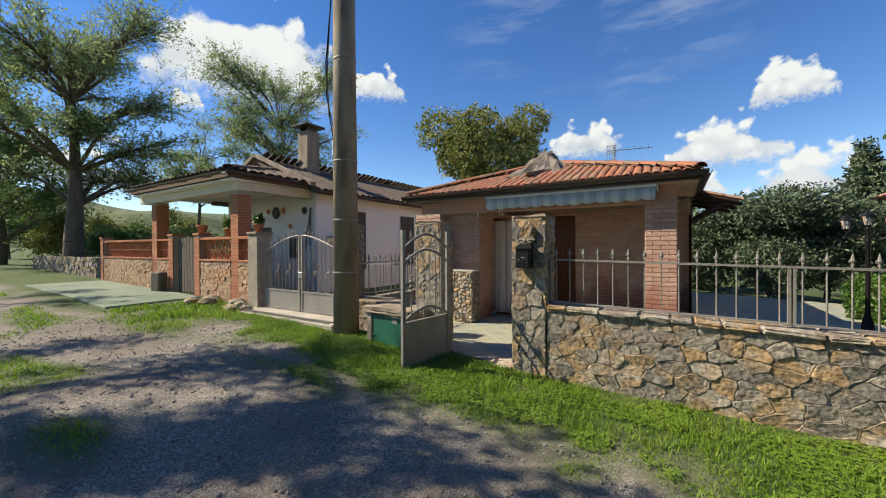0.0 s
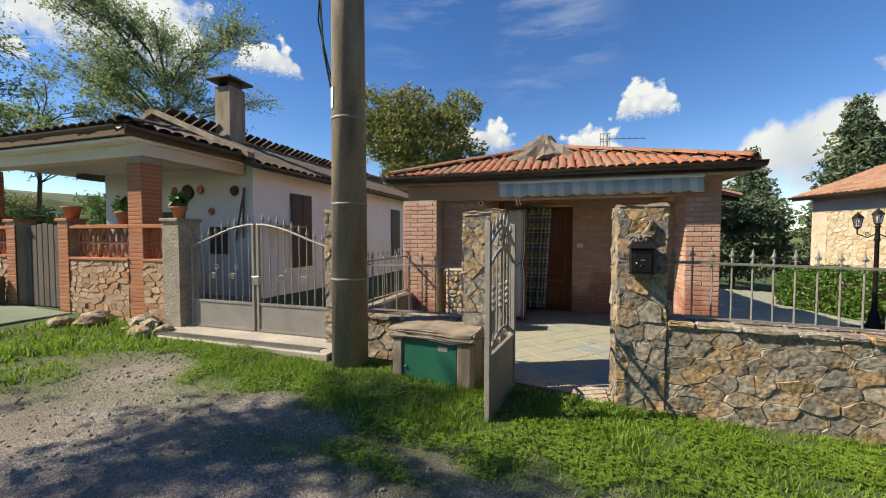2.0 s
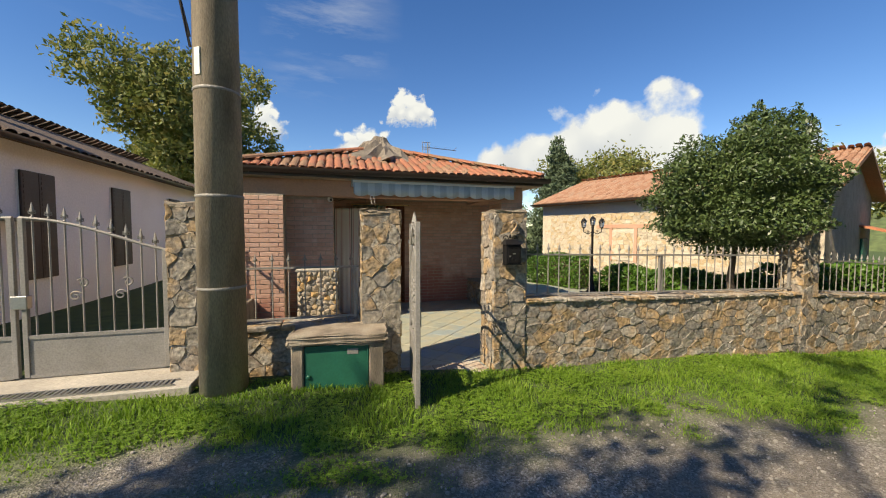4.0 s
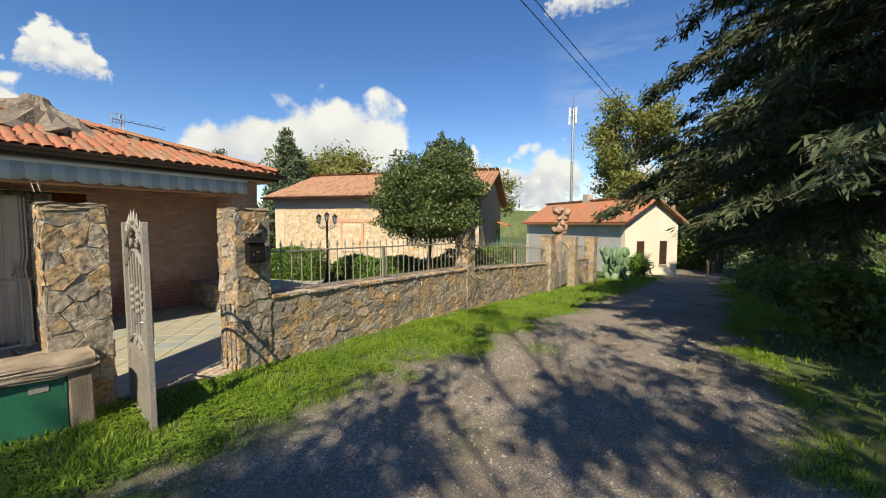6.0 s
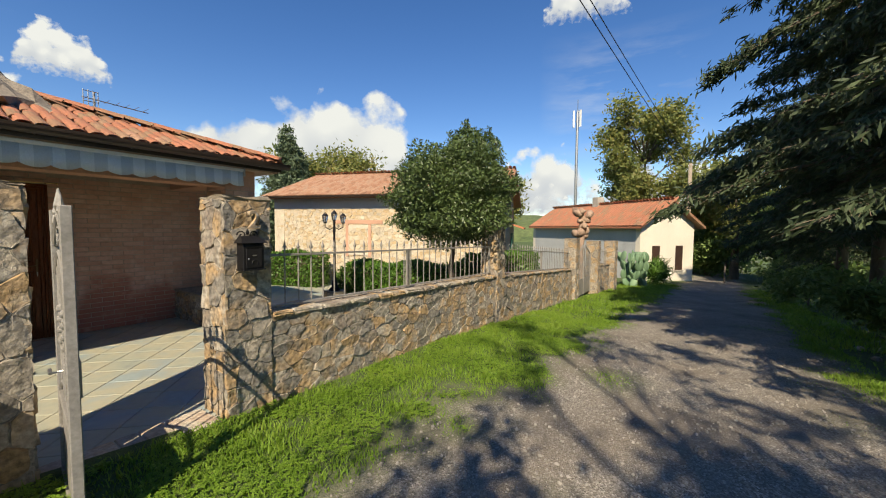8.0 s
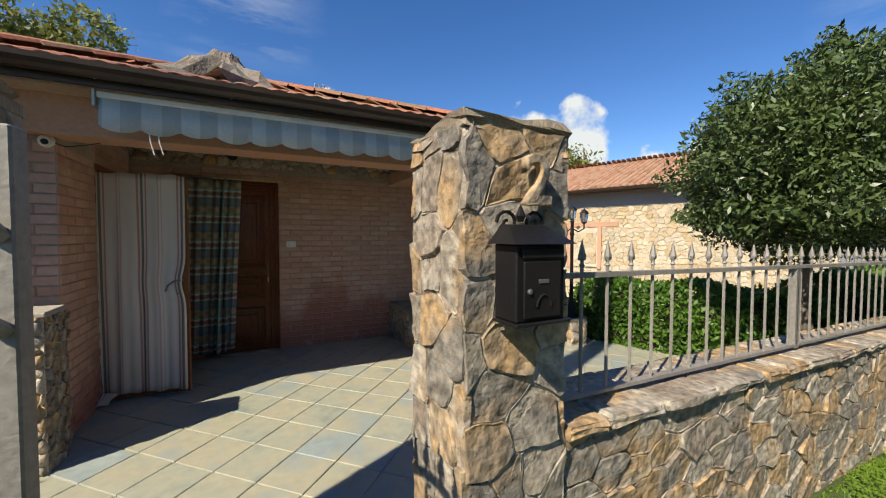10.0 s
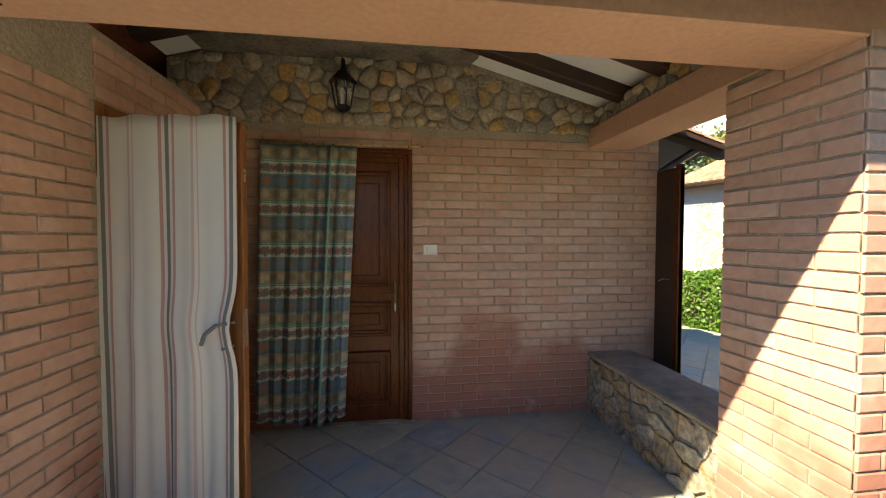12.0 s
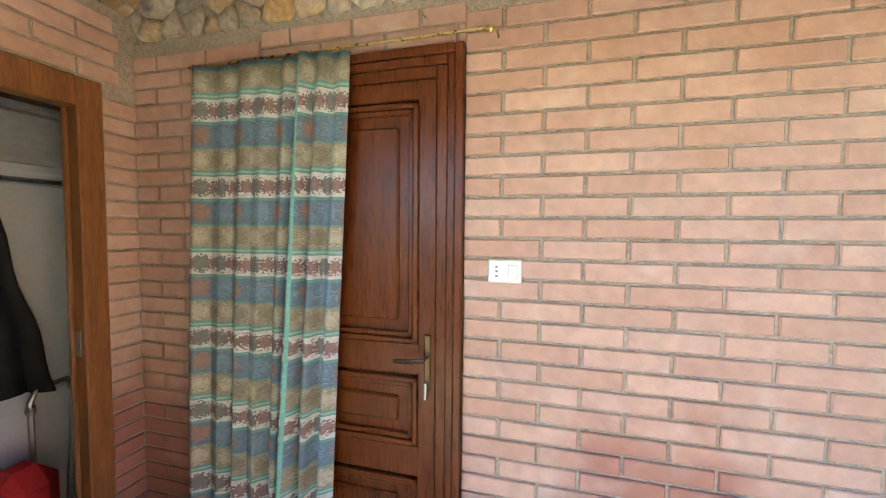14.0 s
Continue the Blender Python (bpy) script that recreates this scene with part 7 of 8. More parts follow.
part("elbow", lathe([(0.016, -0.02), (0.021, 0.0), (0.016, 0.02)], 10, (0.02, 0.0, 0.88)), STEEL, tap)
part("elbow", lathe([(0.016, -0.02), (0.021, 0.0), (0.016, 0.02)], 10, (0.03, 0.165, 0.95)), STEEL, tap)
rows = [[(-3.36 - 0.03 * math.sin(i * 1.1), 8.74 + (0.10 + 0.20 * j / 12) * (i / 10) + 0.01 * math.sin(j), 1.64 - 0.92 * j / 12 - 0.05 * abs(i / 10 - 0.4)) for i in range(11)] for j in range(13)]
tagged(cloth("hanging_coat", None, rows, BLACK_CLOTH, 0.03), "black work coat hanging in the storeroom", "coat")
rg = part("red_bag", box(-3.36, -3.12, 8.72, 8.96, 0.0, 0.42, 0.08), RED_CLOTH, None)
tagged(rg, "bright red bag on the storeroom floor", "bag")

sw = empty("light_switch", pose(-1.10, YB - 0.006, 1.362), "ivory switch plate on the brick wall", "switch")
part("plate", box(-0.057, 0.057, -0.012, 0.0, -0.04, 0.04, 0.004), PLASTIC_WHITE, sw)
part("rocker", box(0.01, 0.045, -0.016, -0.012, -0.022, 0.022, 0.002), PLASTIC_WHITE, sw)
for z in (-0.016, 0.0, 0.016):
    part("socket_hole", box(-0.032, -0.024, -0.0135, -0.012, z - 0.003, z + 0.003), GREY_PLASTIC, sw)


def lantern(name, x, y, z, s, label, wall_arm=True):
    """A six-sided lantern: cap, cage bars, panes, base; hung on a curved arm."""
    t = empty(name, pose(x, y, z), label, "lantern")
    cap = lathe([(0.004 * s, 0.33 * s), (0.018 * s, 0.31 * s), (0.02 * s, 0.29 * s), (0.05 * s, 0.275 * s), (0.10 * s, 0.215 * s), (0.108 * s, 0.20 * s), (0.09 * s, 0.195 * s)], 6)
    part("cap", cap, IRON_BLACK, t)
    part("glass", lathe([(0.052 * s, 0.02 * s), (0.08 * s, 0.19 * s)], 6), GLASS, t, "clear lantern glass")
    for k in range(6):
        a = k * math.pi / 3
        part("cage_bar", rod((0.056 * s * math.cos(a), 0.056 * s * math.sin(a), 0.015 * s), (0.088 * s * math.cos(a), 0.088 * s * math.sin(a), 0.20 * s), 0.006 * s, n=5), IRON_BLACK, t)
    part("base", lathe([(0.02 * s, -0.02 * s), (0.045 * s, -0.005 * s), (0.06 * s, 0.015 * s), (0.055 * s, 0.025 * s)], 6), IRON_BLACK, t)
    part("bulb", lathe([(0.012 * s, 0.02 * s), (0.014 * s, 0.10 * s), (0.022 * s, 0.13 * s), (0.006 * s, 0.16 * s)], 8), PLASTIC_WHITE, t, "white bulb")
    if wall_arm:
        part("arm", tube([(0, 0.13, 0.2 * s), (0, 0.12, 0.34 * s), (0, 0.06, 0.40 * s), (0, 0, 0.38 * s), (0, 0, 0.31 * s)], 0.010, 6), IRON_BLACK, t)
        part("wall_plate", lathe([(0.03, 0), (0.035, 0.012), (0.01, 0.02)], 10), IRON_BLACK, t).matrix_local = pose(0, 0.135, 0.22 * s, 90, 0, 0)
    return t


lantern("wall_lantern", -1.75, 8.89, 2.385, 0.95, "black iron wall lantern on the stone gable")
dome = empty("security_camera", pose(-2.79, 7.315, 2.115), "small white dome security camera on the porch corner", "camera")
part("base", lathe([(0.045, 0), (0.045, 0.015), (0.03, 0.02)], 14), PLASTIC_WHITE, dome).matrix_local = pose(0, 0, 0, 90, 0, 0)
part("ball", lathe([(0.004, -0.034), (0.026, -0.026), (0.036, 0), (0.026, 0.026), (0.004, 0.034)], 14, (0, -0.04, -0.005)), PLASTIC_WHITE, dome, smooth=True)
part("lens", lathe([(0.02, 0), (0.02, 0.008), (0.004, 0.01)], 12), IRON_BLACK, dome, "black lens").matrix_local = pose(0.012, -0.072, -0.015, 100, 0, 15)
part("wire", tube([(0.04, -0.01, -0.01), (0.10, -0.02, -0.03), (0.2, 0.0, -0.005), (0.26, 0.06, 0.03)], 0.004, 5), BLACK_CLOTH, dome)

# awning rolled up under the eave
aw = empty("awning", pose(0, 0, 0), "rolled grey striped awning with a scalloped valance", "awning")
AX0, AX1, AY = -2.43, 0.38, 7.0
bm = bmesh.new()
cols = int((AX1 - AX0) / 0.0185)
top_v, bot_v = [], []
for i in range(cols + 1):
    x = AX0 + (AX1 - AX0) * i / cols
    s = abs(math.sin((x - AX0) / 0.219 * math.pi))
    yb = AY - 0.012 * math.sin((x - AX0) * 14.0)
    top_v.append(bm.verts.new((x, AY, 2.385)))
    bot_v.append(bm.verts.new((x, yb - 0.01, 2.195 - 0.038 * (s ** 0.6) + 0.006 * math.sin(x * 9))))
for i in range(cols):
    f = bm.faces.new((bot_v[i], bot_v[i + 1], top_v[i + 1], top_v[i]))
    f.material_index = int(((top_v[i].co.x - AX0) % 0.219) > 0.105)
    f.smooth = True
val = part("valance", bm, AWNING_B, aw, "grey and pale striped scalloped valance")
val.data.materials.append(AWNING_A)
sol = val.modifiers.new("thickness", "SOLIDIFY")
sol.thickness = 0.003
part("front_bar", box(AX0 - 0.01, AX1 + 0.01, AY - 0.012, AY + 0.045, 2.37, 2.41, 0.008), PLASTIC_WHITE, aw)
part("roller", rod((AX0, AY + 0.10, 2.36), (AX1, AY + 0.10, 2.36), 0.055, n=14), AWNING_B, aw, smooth=True)
for x in (AX0 - 0.03, AX1 + 0.01):
    part("end_bracket", box(x, x + 0.02, AY - 0.02, 7.185, 2.31, 2.42, 0.004), STEEL, aw)
for k in (0.26, 0.31):
    part("pull_cord", tube([(AX0 + k, AY, 2.19), (AX0 + k + 0.01, AY - 0.01, 2.11), (AX0 + k + 0.03, AY, 2.0 + k * 0.1)], 0.004, 5), PLASTIC_WHITE, aw, "white pull cord")

# dark shutter folded at the side opening, and the small canopy beyond it
sh = empty("side_shutter", pose(0.84, 8.76, 0.20), "dark stained wooden shutter folded at the porch's side opening", "shutter")
part("panel", box(0.0, 0.035, 0.0, 0.27, 0.2 - 0.18, 1.82, 0.004), WOOD_DARK, sh)
part("stile", box(-0.006, 0.04, 0.0, 0.05, 0.0, 1.84, 0.004), WOOD_DOOR, sh)
part("hook", tube([(-0.006, 0.1, 0.92), (-0.07, 0.08, 0.93), (-0.1, 0.1, 0.91)], 0.004, 5), STEEL, sh)
can = empty("side_canopy", pose(0.86, 9.15, 2.5), "small dark timber canopy with old tiles on the side wall", "canopy")
part("deck", prism([(0.0, -0.02), (0.0, 0.02), (0.75, -0.20), (0.75, -0.24)], 2.0), WOOD_DARK, can)
for y in (0.1, 1.0, 1.9):
    part("rafter", prism([(0.0, -0.10), (0.0, -0.02), (0.80, -0.24), (0.80, -0.31)], 0.07, Matrix.Translation((0, y - 0.05, 0))), WOOD_DARK, can)
    part("strut", rod((0.0, y, -0.55), (0.55, y, -0.22), 0.035, n=6), WOOD_DARK, can)
tiled_slope(can, (0.80, 0.0, -0.20), (0, 1, 0), Vector((-0.8, 0, 0.235)), 2.0, 0.8, TILE_OLD, w=0.2, l=0.36)
aer = empty("tv_aerial", pose(-0.55, 9.7, 3.0), "thin roof aerial with a long boom", "aerial")
part("mast", rod((0, 0, -0.1), (0, 0, 0.72), 0.014, n=6), STEEL, aer)
part("boom", rod((-0.15, 0, 0.62), (0.75, 0.1, 0.60), 0.008, n=5), STEEL, aer)
for k in range(7):
    part("element", rod((-0.1 + k * 0.13, -0.12, 0.62), (-0.1 + k * 0.13, 0.16, 0.62), 0.004, n=4), STEEL, aer)
for k in range(4):
    part("grid_rod", rod((-0.14 + k * 0.06, -0.03, 0.38), (-0.14 + k * 0.06, -0.03, 0.74), 0.006, n=4), STEEL, aer)
for k in (0.40, 0.56, 0.72):
    part("grid_rod", rod((-0.15, -0.03, k), (0.05, -0.03, k), 0.006, n=4), STEEL, aer)


# ---- garden lamp on its block ----
lp = empty("garden_lamp", pose(2.90, 8.06, -0.2), "black cast iron garden lamp with three lanterns", "lamp")
part("post", lathe([(0.12, 0.41), (0.115, 0.45), (0.07, 0.49), (0.055, 0.62), (0.034, 0.68), (0.028, 0.85), (0.025, 1.68), (0.038, 1.70), (0.028, 1.74), (0.024, 1.88), (0.04, 1.90), (0.01, 1.93)], 12), IRON_BLACK, lp, smooth=True)
for k, (dx, dy) in enumerate(((-0.20, 0.05), (0.20, -0.05), (0.0, 0.02))):
    if k < 2:
        part("arm", tube([(0, 0, 1.80), (dx * 0.5, dy * 0.5, 1.74), (dx, dy, 1.79), (dx, dy, 1.87)], 0.011, 6), IRON_BLACK, lp)
        bm = bmesh.new()
        scroll(bm, dx * 0.5, 1.80, 0.035, 1 if dx > 0 else -1, dy * 0.5, 0.006, 0)
        part("scroll", bm, IRON_BLACK, lp)
for dx, dy, dz in ((-0.20, 0.05, 1.88), (0.20, -0.05, 1.88), (0.0, 0.0, 1.93)):
    l1 = lantern("lamp_head", 2.90 + dx, 8.06 + dy, dz, 0.72, "black six-sided lamp head of the garden lamp", False)
    l1.parent = lp
    l1.matrix_local = pose(dx, dy, dz)
    for key in ("label", "category"):
        if key in l1:
            del l1[key]
blk = stone_pillar("lamp_block", 2.72, 3.08, 7.88, 8.24, -0.2, 0.19, 121, "rough stone block under the garden lamp", 0.16, 12, STONE_LIGHT)

# ---- masonry and tiles, piece by piece ----
brickwork(back, Matrix.Translation((-1.245, YB, 0)), 2.1, 2.305, BRICK, 270, near=(-1.2, 1.75))
brickwork(back_l, Matrix.Translation((-2.75, YB, 0)), 0.675, 2.305, BRICK, 60)
brickwork(left, Matrix.Translation((XL, 7.32, 0)) @ pose(0, 0, 0, 0, 0, 90), 0.69, 2.14, BRICK, 90)
brickwork(left_b, Matrix.Translation((XL, 8.02, 0)) @ pose(0, 0, 0, 0, 0, 90), 0.95, 2.42, BRICK, z0=2.104)
brickwork(left_b, Matrix.Translation((XL, 8.90, 0)) @ pose(0, 0, 0, 0, 0, 90), 0.135, 2.105, BRICK)
brickwork(back, Matrix.Translation((-2.075, YB, 0)), 0.83, 2.305, BRICK, z0=2.15)
brickwork(left, Matrix.Translation((-3.0, 7.32, 0)), 0.25, 2.14, BRICK)
brickwork(pier, Matrix.Translation((-4.07, 6.98, 0)), 0.60, 2.14, BRICK, z0=-0.06)
brickwork(pier, Matrix.Translation((-4.07, 7.5, 0)) @ pose(0, 0, 0, 0, 0, -90), 0.52, 2.14, BRICK)
brickwork(pillar, Matrix.Translation((0.23, 7.19, 0)), 0.42, 2.18, BRICK, 80, length=0.2075)
brickwork(pillar, Matrix.Translation((0.23, 7.74, 0)) @ pose(0, 0, 0, 0, 0, -90), 0.55, 2.18, BRICK, 110, length=0.2675)
brickwork(pillar, Matrix.Translation((0.65, 7.19, 0)) @ pose(0, 0, 0, 0, 0, 90), 0.55, 2.18, BRICK, 0, length=0.2675)
brickwork(pillar, Matrix.Translation((0.65, 7.74, 0)) @ pose(0, 0, 0, 0, 0, 180), 0.42, 2.18, BRICK, 0, length=0.2075)
brickwork(recess, Matrix.Translation((-3.47, 7.32, 0)), 0.47, 2.14, BRICK)
stonework(band, Matrix.Translation((-2.99, YB + 0.01, 0)), 3.8, lambda q: 2.312, lambda q: 3.05 - 0.262 * abs(q - 1.24), 0.108, 61, STONE_LIGHT, 0.008, 0.036, 220, 1.2)
stonework(over, Matrix.Translation((0.26, YB, 0)) @ pose(0, 0, 0, 0, 0, -90), 1.5, lambda q: 2.365, lambda q: 2.50, 0.10, 62, STONE_LIGHT, 0.007, 0.02, 30, 1.2)
stonework(low, Matrix.Translation((0.26, YB, 0)) @ pose(0, 0, 0, 0, 0, -90), YB - 7.74, lambda q: 0.0, lambda q: 0.46, 0.12, 63, STONE, 0.008, 0.026, 50, 1.2)
stonework(stack, Matrix.Translation((-3.28, 6.9, 0)), 0.59, lambda q: 0.0, lambda q: 0.98, 0.075, 64, STONE_LIGHT, 0.004, 0.022, 90, 1.15)
stonework(stack, Matrix.Translation((-2.69, 6.9, 0)) @ pose(0, 0, 0, 0, 0, 90), 0.30, lambda q: 0.0, lambda q: 0.98, 0.085, 65, STONE, 0.006, 0.022, 40, 1.15)
bm = box(-3.30, -2.67, 6.88, 7.185, 0.97, 1.005, 0.008)
part("top_slab", bm, CONCRETE_PALE, stack, "uneven mortar top")

TP = 0.333
tile_me = []
rt = random.Random(8)
for k in range(4):
    h2 = TP / 2 - 0.004
    c = 0.004
    v = [(sx * h2, sy * h2, -0.012) for sx, sy in ((-1, -1), (1, -1), (1, 1), (-1, 1))] + [(sx * h2, sy * h2, -c) for sx, sy in ((-1, -1), (1, -1), (1, 1), (-1, 1))] + [(sx * (h2 - c), sy * (h2 - c), rt.uniform(-0.0012, 0.0006)) for sx, sy in ((-1, -1), (1, -1), (1, 1), (-1, 1))]
    f = [(8, 9, 10, 11)]
    for a in (0, 4):
        for i in range(4):
            j = (i + 1) % 4
            f.append((a + i, a + j, a + 4 + j, a + 4 + i))
    tile_me.append(mesh_of("floor_tile", v, f, SLATE))
rest = {0: ([], []), 1: ([], [])}
made = 0
for i in range(-40, 41):
    for j in range(-40, 41):
        cx = -0.847 + (i + 0.5 + j + 0.5) * TP / math.sqrt(2)
        cy = 7.405 + (j - i) * TP / math.sqrt(2)
        near_tile = -2.7 < cx < 0.66 and 5.0 < cy < 9.0
        if near_tile and made < 290:
            piece("floor_tile", tile_me[(i * 7 + j * 3) % 4], floor_ob, Matrix.Translation((cx, cy, rt.uniform(-0.001, 0.001))) @ pose(0, 0, 0, rt.uniform(-0.15, 0.15), rt.uniform(-0.15, 0.15), 45))
            made += 1
        elif -4.0 < cx < 8.1 and 5.1 < cy < 15.9 and (cx < 0.62 or cx > 0.9):
            vs, fs = rest[1]
            o = len(vs)
            m = (PATIO if cx > 0.7 else Matrix()) @ Matrix.Translation((cx, cy, -0.002)) @ pose(0, 0, 0, 0, 0, 45)
            vs += [m @ q.co for q in tile_me[0].vertices]
            fs += [tuple(q + o for q in p.vertices) for p in tile_me[0].polygons]
far_tiles = new("floor_tiles", mesh_of("floor_tiles", rest[1][0], rest[1][1], SLATE))
far_tiles.parent = patio
tagged(far_tiles, kind="stuff")

# threshold slabs at the garden gate
ts = empty("gate_step", pose(-2.05, 4.62, 0.0), "split stone threshold slabs with a steel drain grate", "step")
rnd = random.Random(3)
x = 0.0
while x < 1.0:
    l = rnd.uniform(0.14, 0.3)
    part("slab", box(x, min(1.03, x + l) - 0.008, 0.10 + rnd.uniform(-0.02, 0.02), 0.46, -0.08, 0.012 + rnd.uniform(-0.004, 0.006), 0.008), STONE_LIGHT, ts)
    x += l
for k in range(24):
    part("grate_bar", box(0.02 + k * 0.042, 0.04 + k * 0.042, 0.0, 0.09, -0.03, 0.004), STEEL, ts)
part("grate_frame", box(0.0, 1.03, -0.008, 0.0, -0.03, 0.006), STEEL, ts)
part("grate_frame", box(0.0, 1.03, 0.09, 0.098, -0.03, 0.006), STEEL, ts)


# ---- grass, pebbles ----
def grass(name, n, x0, x1, y0, y1, hmin, hmax, seed, label, width=0.006):
    r = np.random.default_rng(seed)
    px, py = r.uniform(x0, x1, n * 3), r.uniform(y0, y1, n * 3)
    pts = []
    for x, y in zip(px, py):
        if in_yard(x, y) or (y > 4.70 and x > -4.3 and x < 14.7) or (x < -8.6 and 2.55 < y < 5.2) or (-6.9 < x < -3.9 and y > 4.5) or (x < -6.8 and y > 4.95):
            continue
        t = turf_at(x, y)
        c = noise.noise(Vector((x * 2.3, y * 2.3, 5.0)))
        if t * (0.75 + 0.5 * c) > 0.12 + 0.8 * r.random():
            pts.append((x, y, ground_at(x, y), t * (1 + 0.7 * c)))
        if len(pts) >= n:
            break
    p = np.array(pts)
    k = len(p)
    a = r.uniform(0, 2 * np.pi, k)
    h = r.uniform(hmin, hmax, k) * np.clip(p[:, 3], 0.35, 1.5)
    w = width * r.uniform(0.6, 1.4, k)
    lean = r.uniform(0.1, 0.9, k) * h
    b = r.uniform(0, 2 * np.pi, k)
    base = p[:, :3] - np.array([0, 0, 0.01])
    s = np.stack([np.cos(a) * w, np.sin(a) * w, np.zeros(k)], 1)
    mid = base + np.stack([np.cos(b) * lean * 0.35, np.sin(b) * lean * 0.35, h * 0.62], 1)
    tip = base + np.stack([np.cos(b) * lean, np.sin(b) * lean, h], 1)
    v = np.stack([base - s, base + s, mid + s * 0.7, mid - s * 0.7, tip], 1).reshape(-1, 3)
    f = []
    for i in range(k):
        o = 5 * i
        f += [(o, o + 1, o + 2, o + 3), (o + 3, o + 2, o + 4)]
    me = bpy.data.meshes.new(name)
    me.from_pydata(v.tolist(), [], f)
    me.materials.append(GRASS)
    tagged(new(name, me), label, "grass", kind="stuff")


grass("grass", 85000, -6, 6.5, -0.5, 4.75, 0.02, 0.075, 1, "bright green short verge grass", 0.005)


def clover(n, seed):
    """Low three-leaved clover in patches among the verge grass."""
    r = np.random.default_rng(seed)
    v, f = [], []
    while len(v) < n * 12:
        x, y = r.uniform(-6, 5), r.uniform(1.6, 4.75)
        if in_yard(x, y) or y > 4.70 or turf_at(x, y) < 0.6 or noise.noise(Vector((x * 1.7, y * 1.7, 9.0))) < -0.05:
            continue
        z, a0, s = ground_at(x, y) + r.uniform(0.012, 0.045), r.uniform(0, 6.3), r.uniform(0.006, 0.011)
        for k in range(3):
            a = a0 + k * 2.094
            d, q = np.array([math.cos(a), math.sin(a), 0.0]), np.array([-math.sin(a), math.cos(a), 0.0])
            c, o = np.array([x, y, z]), len(v)
            v += [c.tolist(), (c + d * s + q * s * 0.8 + [0, 0, 0.3 * s]).tolist(), (c + d * s * 1.9).tolist(), (c + d * s - q * s * 0.8 + [0, 0, 0.3 * s]).tolist()]
            f.append((o, o + 1, o + 2, o + 3))
    tagged(new("clover", mesh_of("clover", v, f, GRASS)), "low clover growing in patches in the verge", "clover", kind="stuff")


clover(16000, 8)
grass("grass", 22000, 6.5, 22, -1.5, 4.6, 0.04, 0.12, 2, "verge grass down the lane", 0.010)
grass("grass", 22000, -22, -6, -1.0, 5.0, 0.04, 0.12, 3, "verge grass towards the white house", 0.010)
grass("grass", 7000, -2, 18, -6, -0.2, 0.03, 0.10, 4, "rough grass under the dark conifers", 0.010)


def pebbles(n, seed):
    r = np.random.default_rng(seed)
    v, f = [], []
    ico = bmesh.new()
    bmesh.ops.create_icosphere(ico, subdivisions=1, radius=1)
    bv = np.array([q.co[:] for q in ico.verts])
    bf = [tuple(q.index for q in p.verts) for p in ico.faces]
    ico.free()
    c = 0
    while c < n:
        x, y = r.uniform(-8, 9), r.uniform(-0.8, 4.2)
        if turf_at(x, y) > 0.5:
            continue
        s = 0.004 + 0.011 * r.random() ** 3
        q = bv * (s * r.uniform(0.7, 1.3, 3)) * r.uniform(0.85, 1.15, (len(bv), 1)) + np.array([x, y, ground_at(x, y) + s * 0.25])
        o = len(v)
        v += q.tolist()
        f += [tuple(i + o for i in t) for t in bf]
        c += 1
    tagged(new("gravel", mesh_of("gravel", v, f, PEBBLE)), "loose grey gravel stones on the track", "gravel", kind="stuff")


pebbles(15000, 5)


# ---- lane-side plants and yard clutter ----
def pollard(x, y, z, h):
    """A lopped trunk with knuckles."""
    t = empty("pollarded_trunk", pose(x, y, z), "pale pollarded tree trunk with knotted stubs", "tree")
    rnd = random.Random(2)
    bm = bmesh.new()
    pts = [Vector((0.05 * math.sin(i * 1.3), 0.04 * math.cos(i * 1.7), h * i / 7)) for i in range(8)]
    for i in range(7):
        rod(pts[i], pts[i + 1], 0.19 - 0.012 * i, 0.18 - 0.012 * i, 10, bm, caps=False)
    for q in range(16):
        k = rnd.uniform(0.5, 1.0)
        a = rnd.uniform(0, 6.28)
        c = Vector((0.05, 0, h * k)) + Vector((math.cos(a), math.sin(a), 0)) * rnd.uniform(0.1, 0.38) * (0.4 + k * 0.6)
        bmesh.ops.create_icosphere(bm, subdivisions=2, radius=rnd.uniform(0.09, 0.16), matrix=Matrix.Translation(c))
    for v in bm.verts:
        v.co += Vector((noise.noise(v.co * 6), noise.noise(v.co * 6 + Vector((9, 0, 0))), noise.noise(v.co * 6 + Vector((0, 9, 0))))) * 0.06
    part("trunk", bm, BARK_PALE, t, smooth=True)


pollard(12.2, 5.15, -0.85, 3.2)


def cactus(x, y, z):
    t = empty("prickly_pear", pose(x, y, z), "large prickly pear cactus beside the end pillar", "cactus")
    rnd = random.Random(6)
    tips = [Vector((rnd.uniform(-0.7, 0.7), rnd.uniform(-0.7, 0.7), 0.0)) for q in range(8)]
    for level in range(4):
        nxt = []
        for b in tips:
            for q in range(1 if level == 0 else rnd.choice((1, 1, 2))):
                d = Vector((rnd.uniform(-0.6, 0.6), rnd.uniform(-0.6, 0.6), 1)).normalized()
                bm = bmesh.new()
                bmesh.ops.create_uvsphere(bm, u_segments=10, v_segments=6, radius=1, matrix=Matrix.Translation(b + d * 0.24) @ d.to_track_quat("Z", "Y").to_matrix().to_4x4() @ pose(0, 0, 0, 0, 0, rnd.uniform(0, 180)) @ Matrix.Diagonal((0.19, 0.05, 0.29, 1)))
                part("pad", bm, LEAF_CACTUS, t, smooth=True)
                nxt.append(b + d * 0.46)
        tips = nxt[:16]


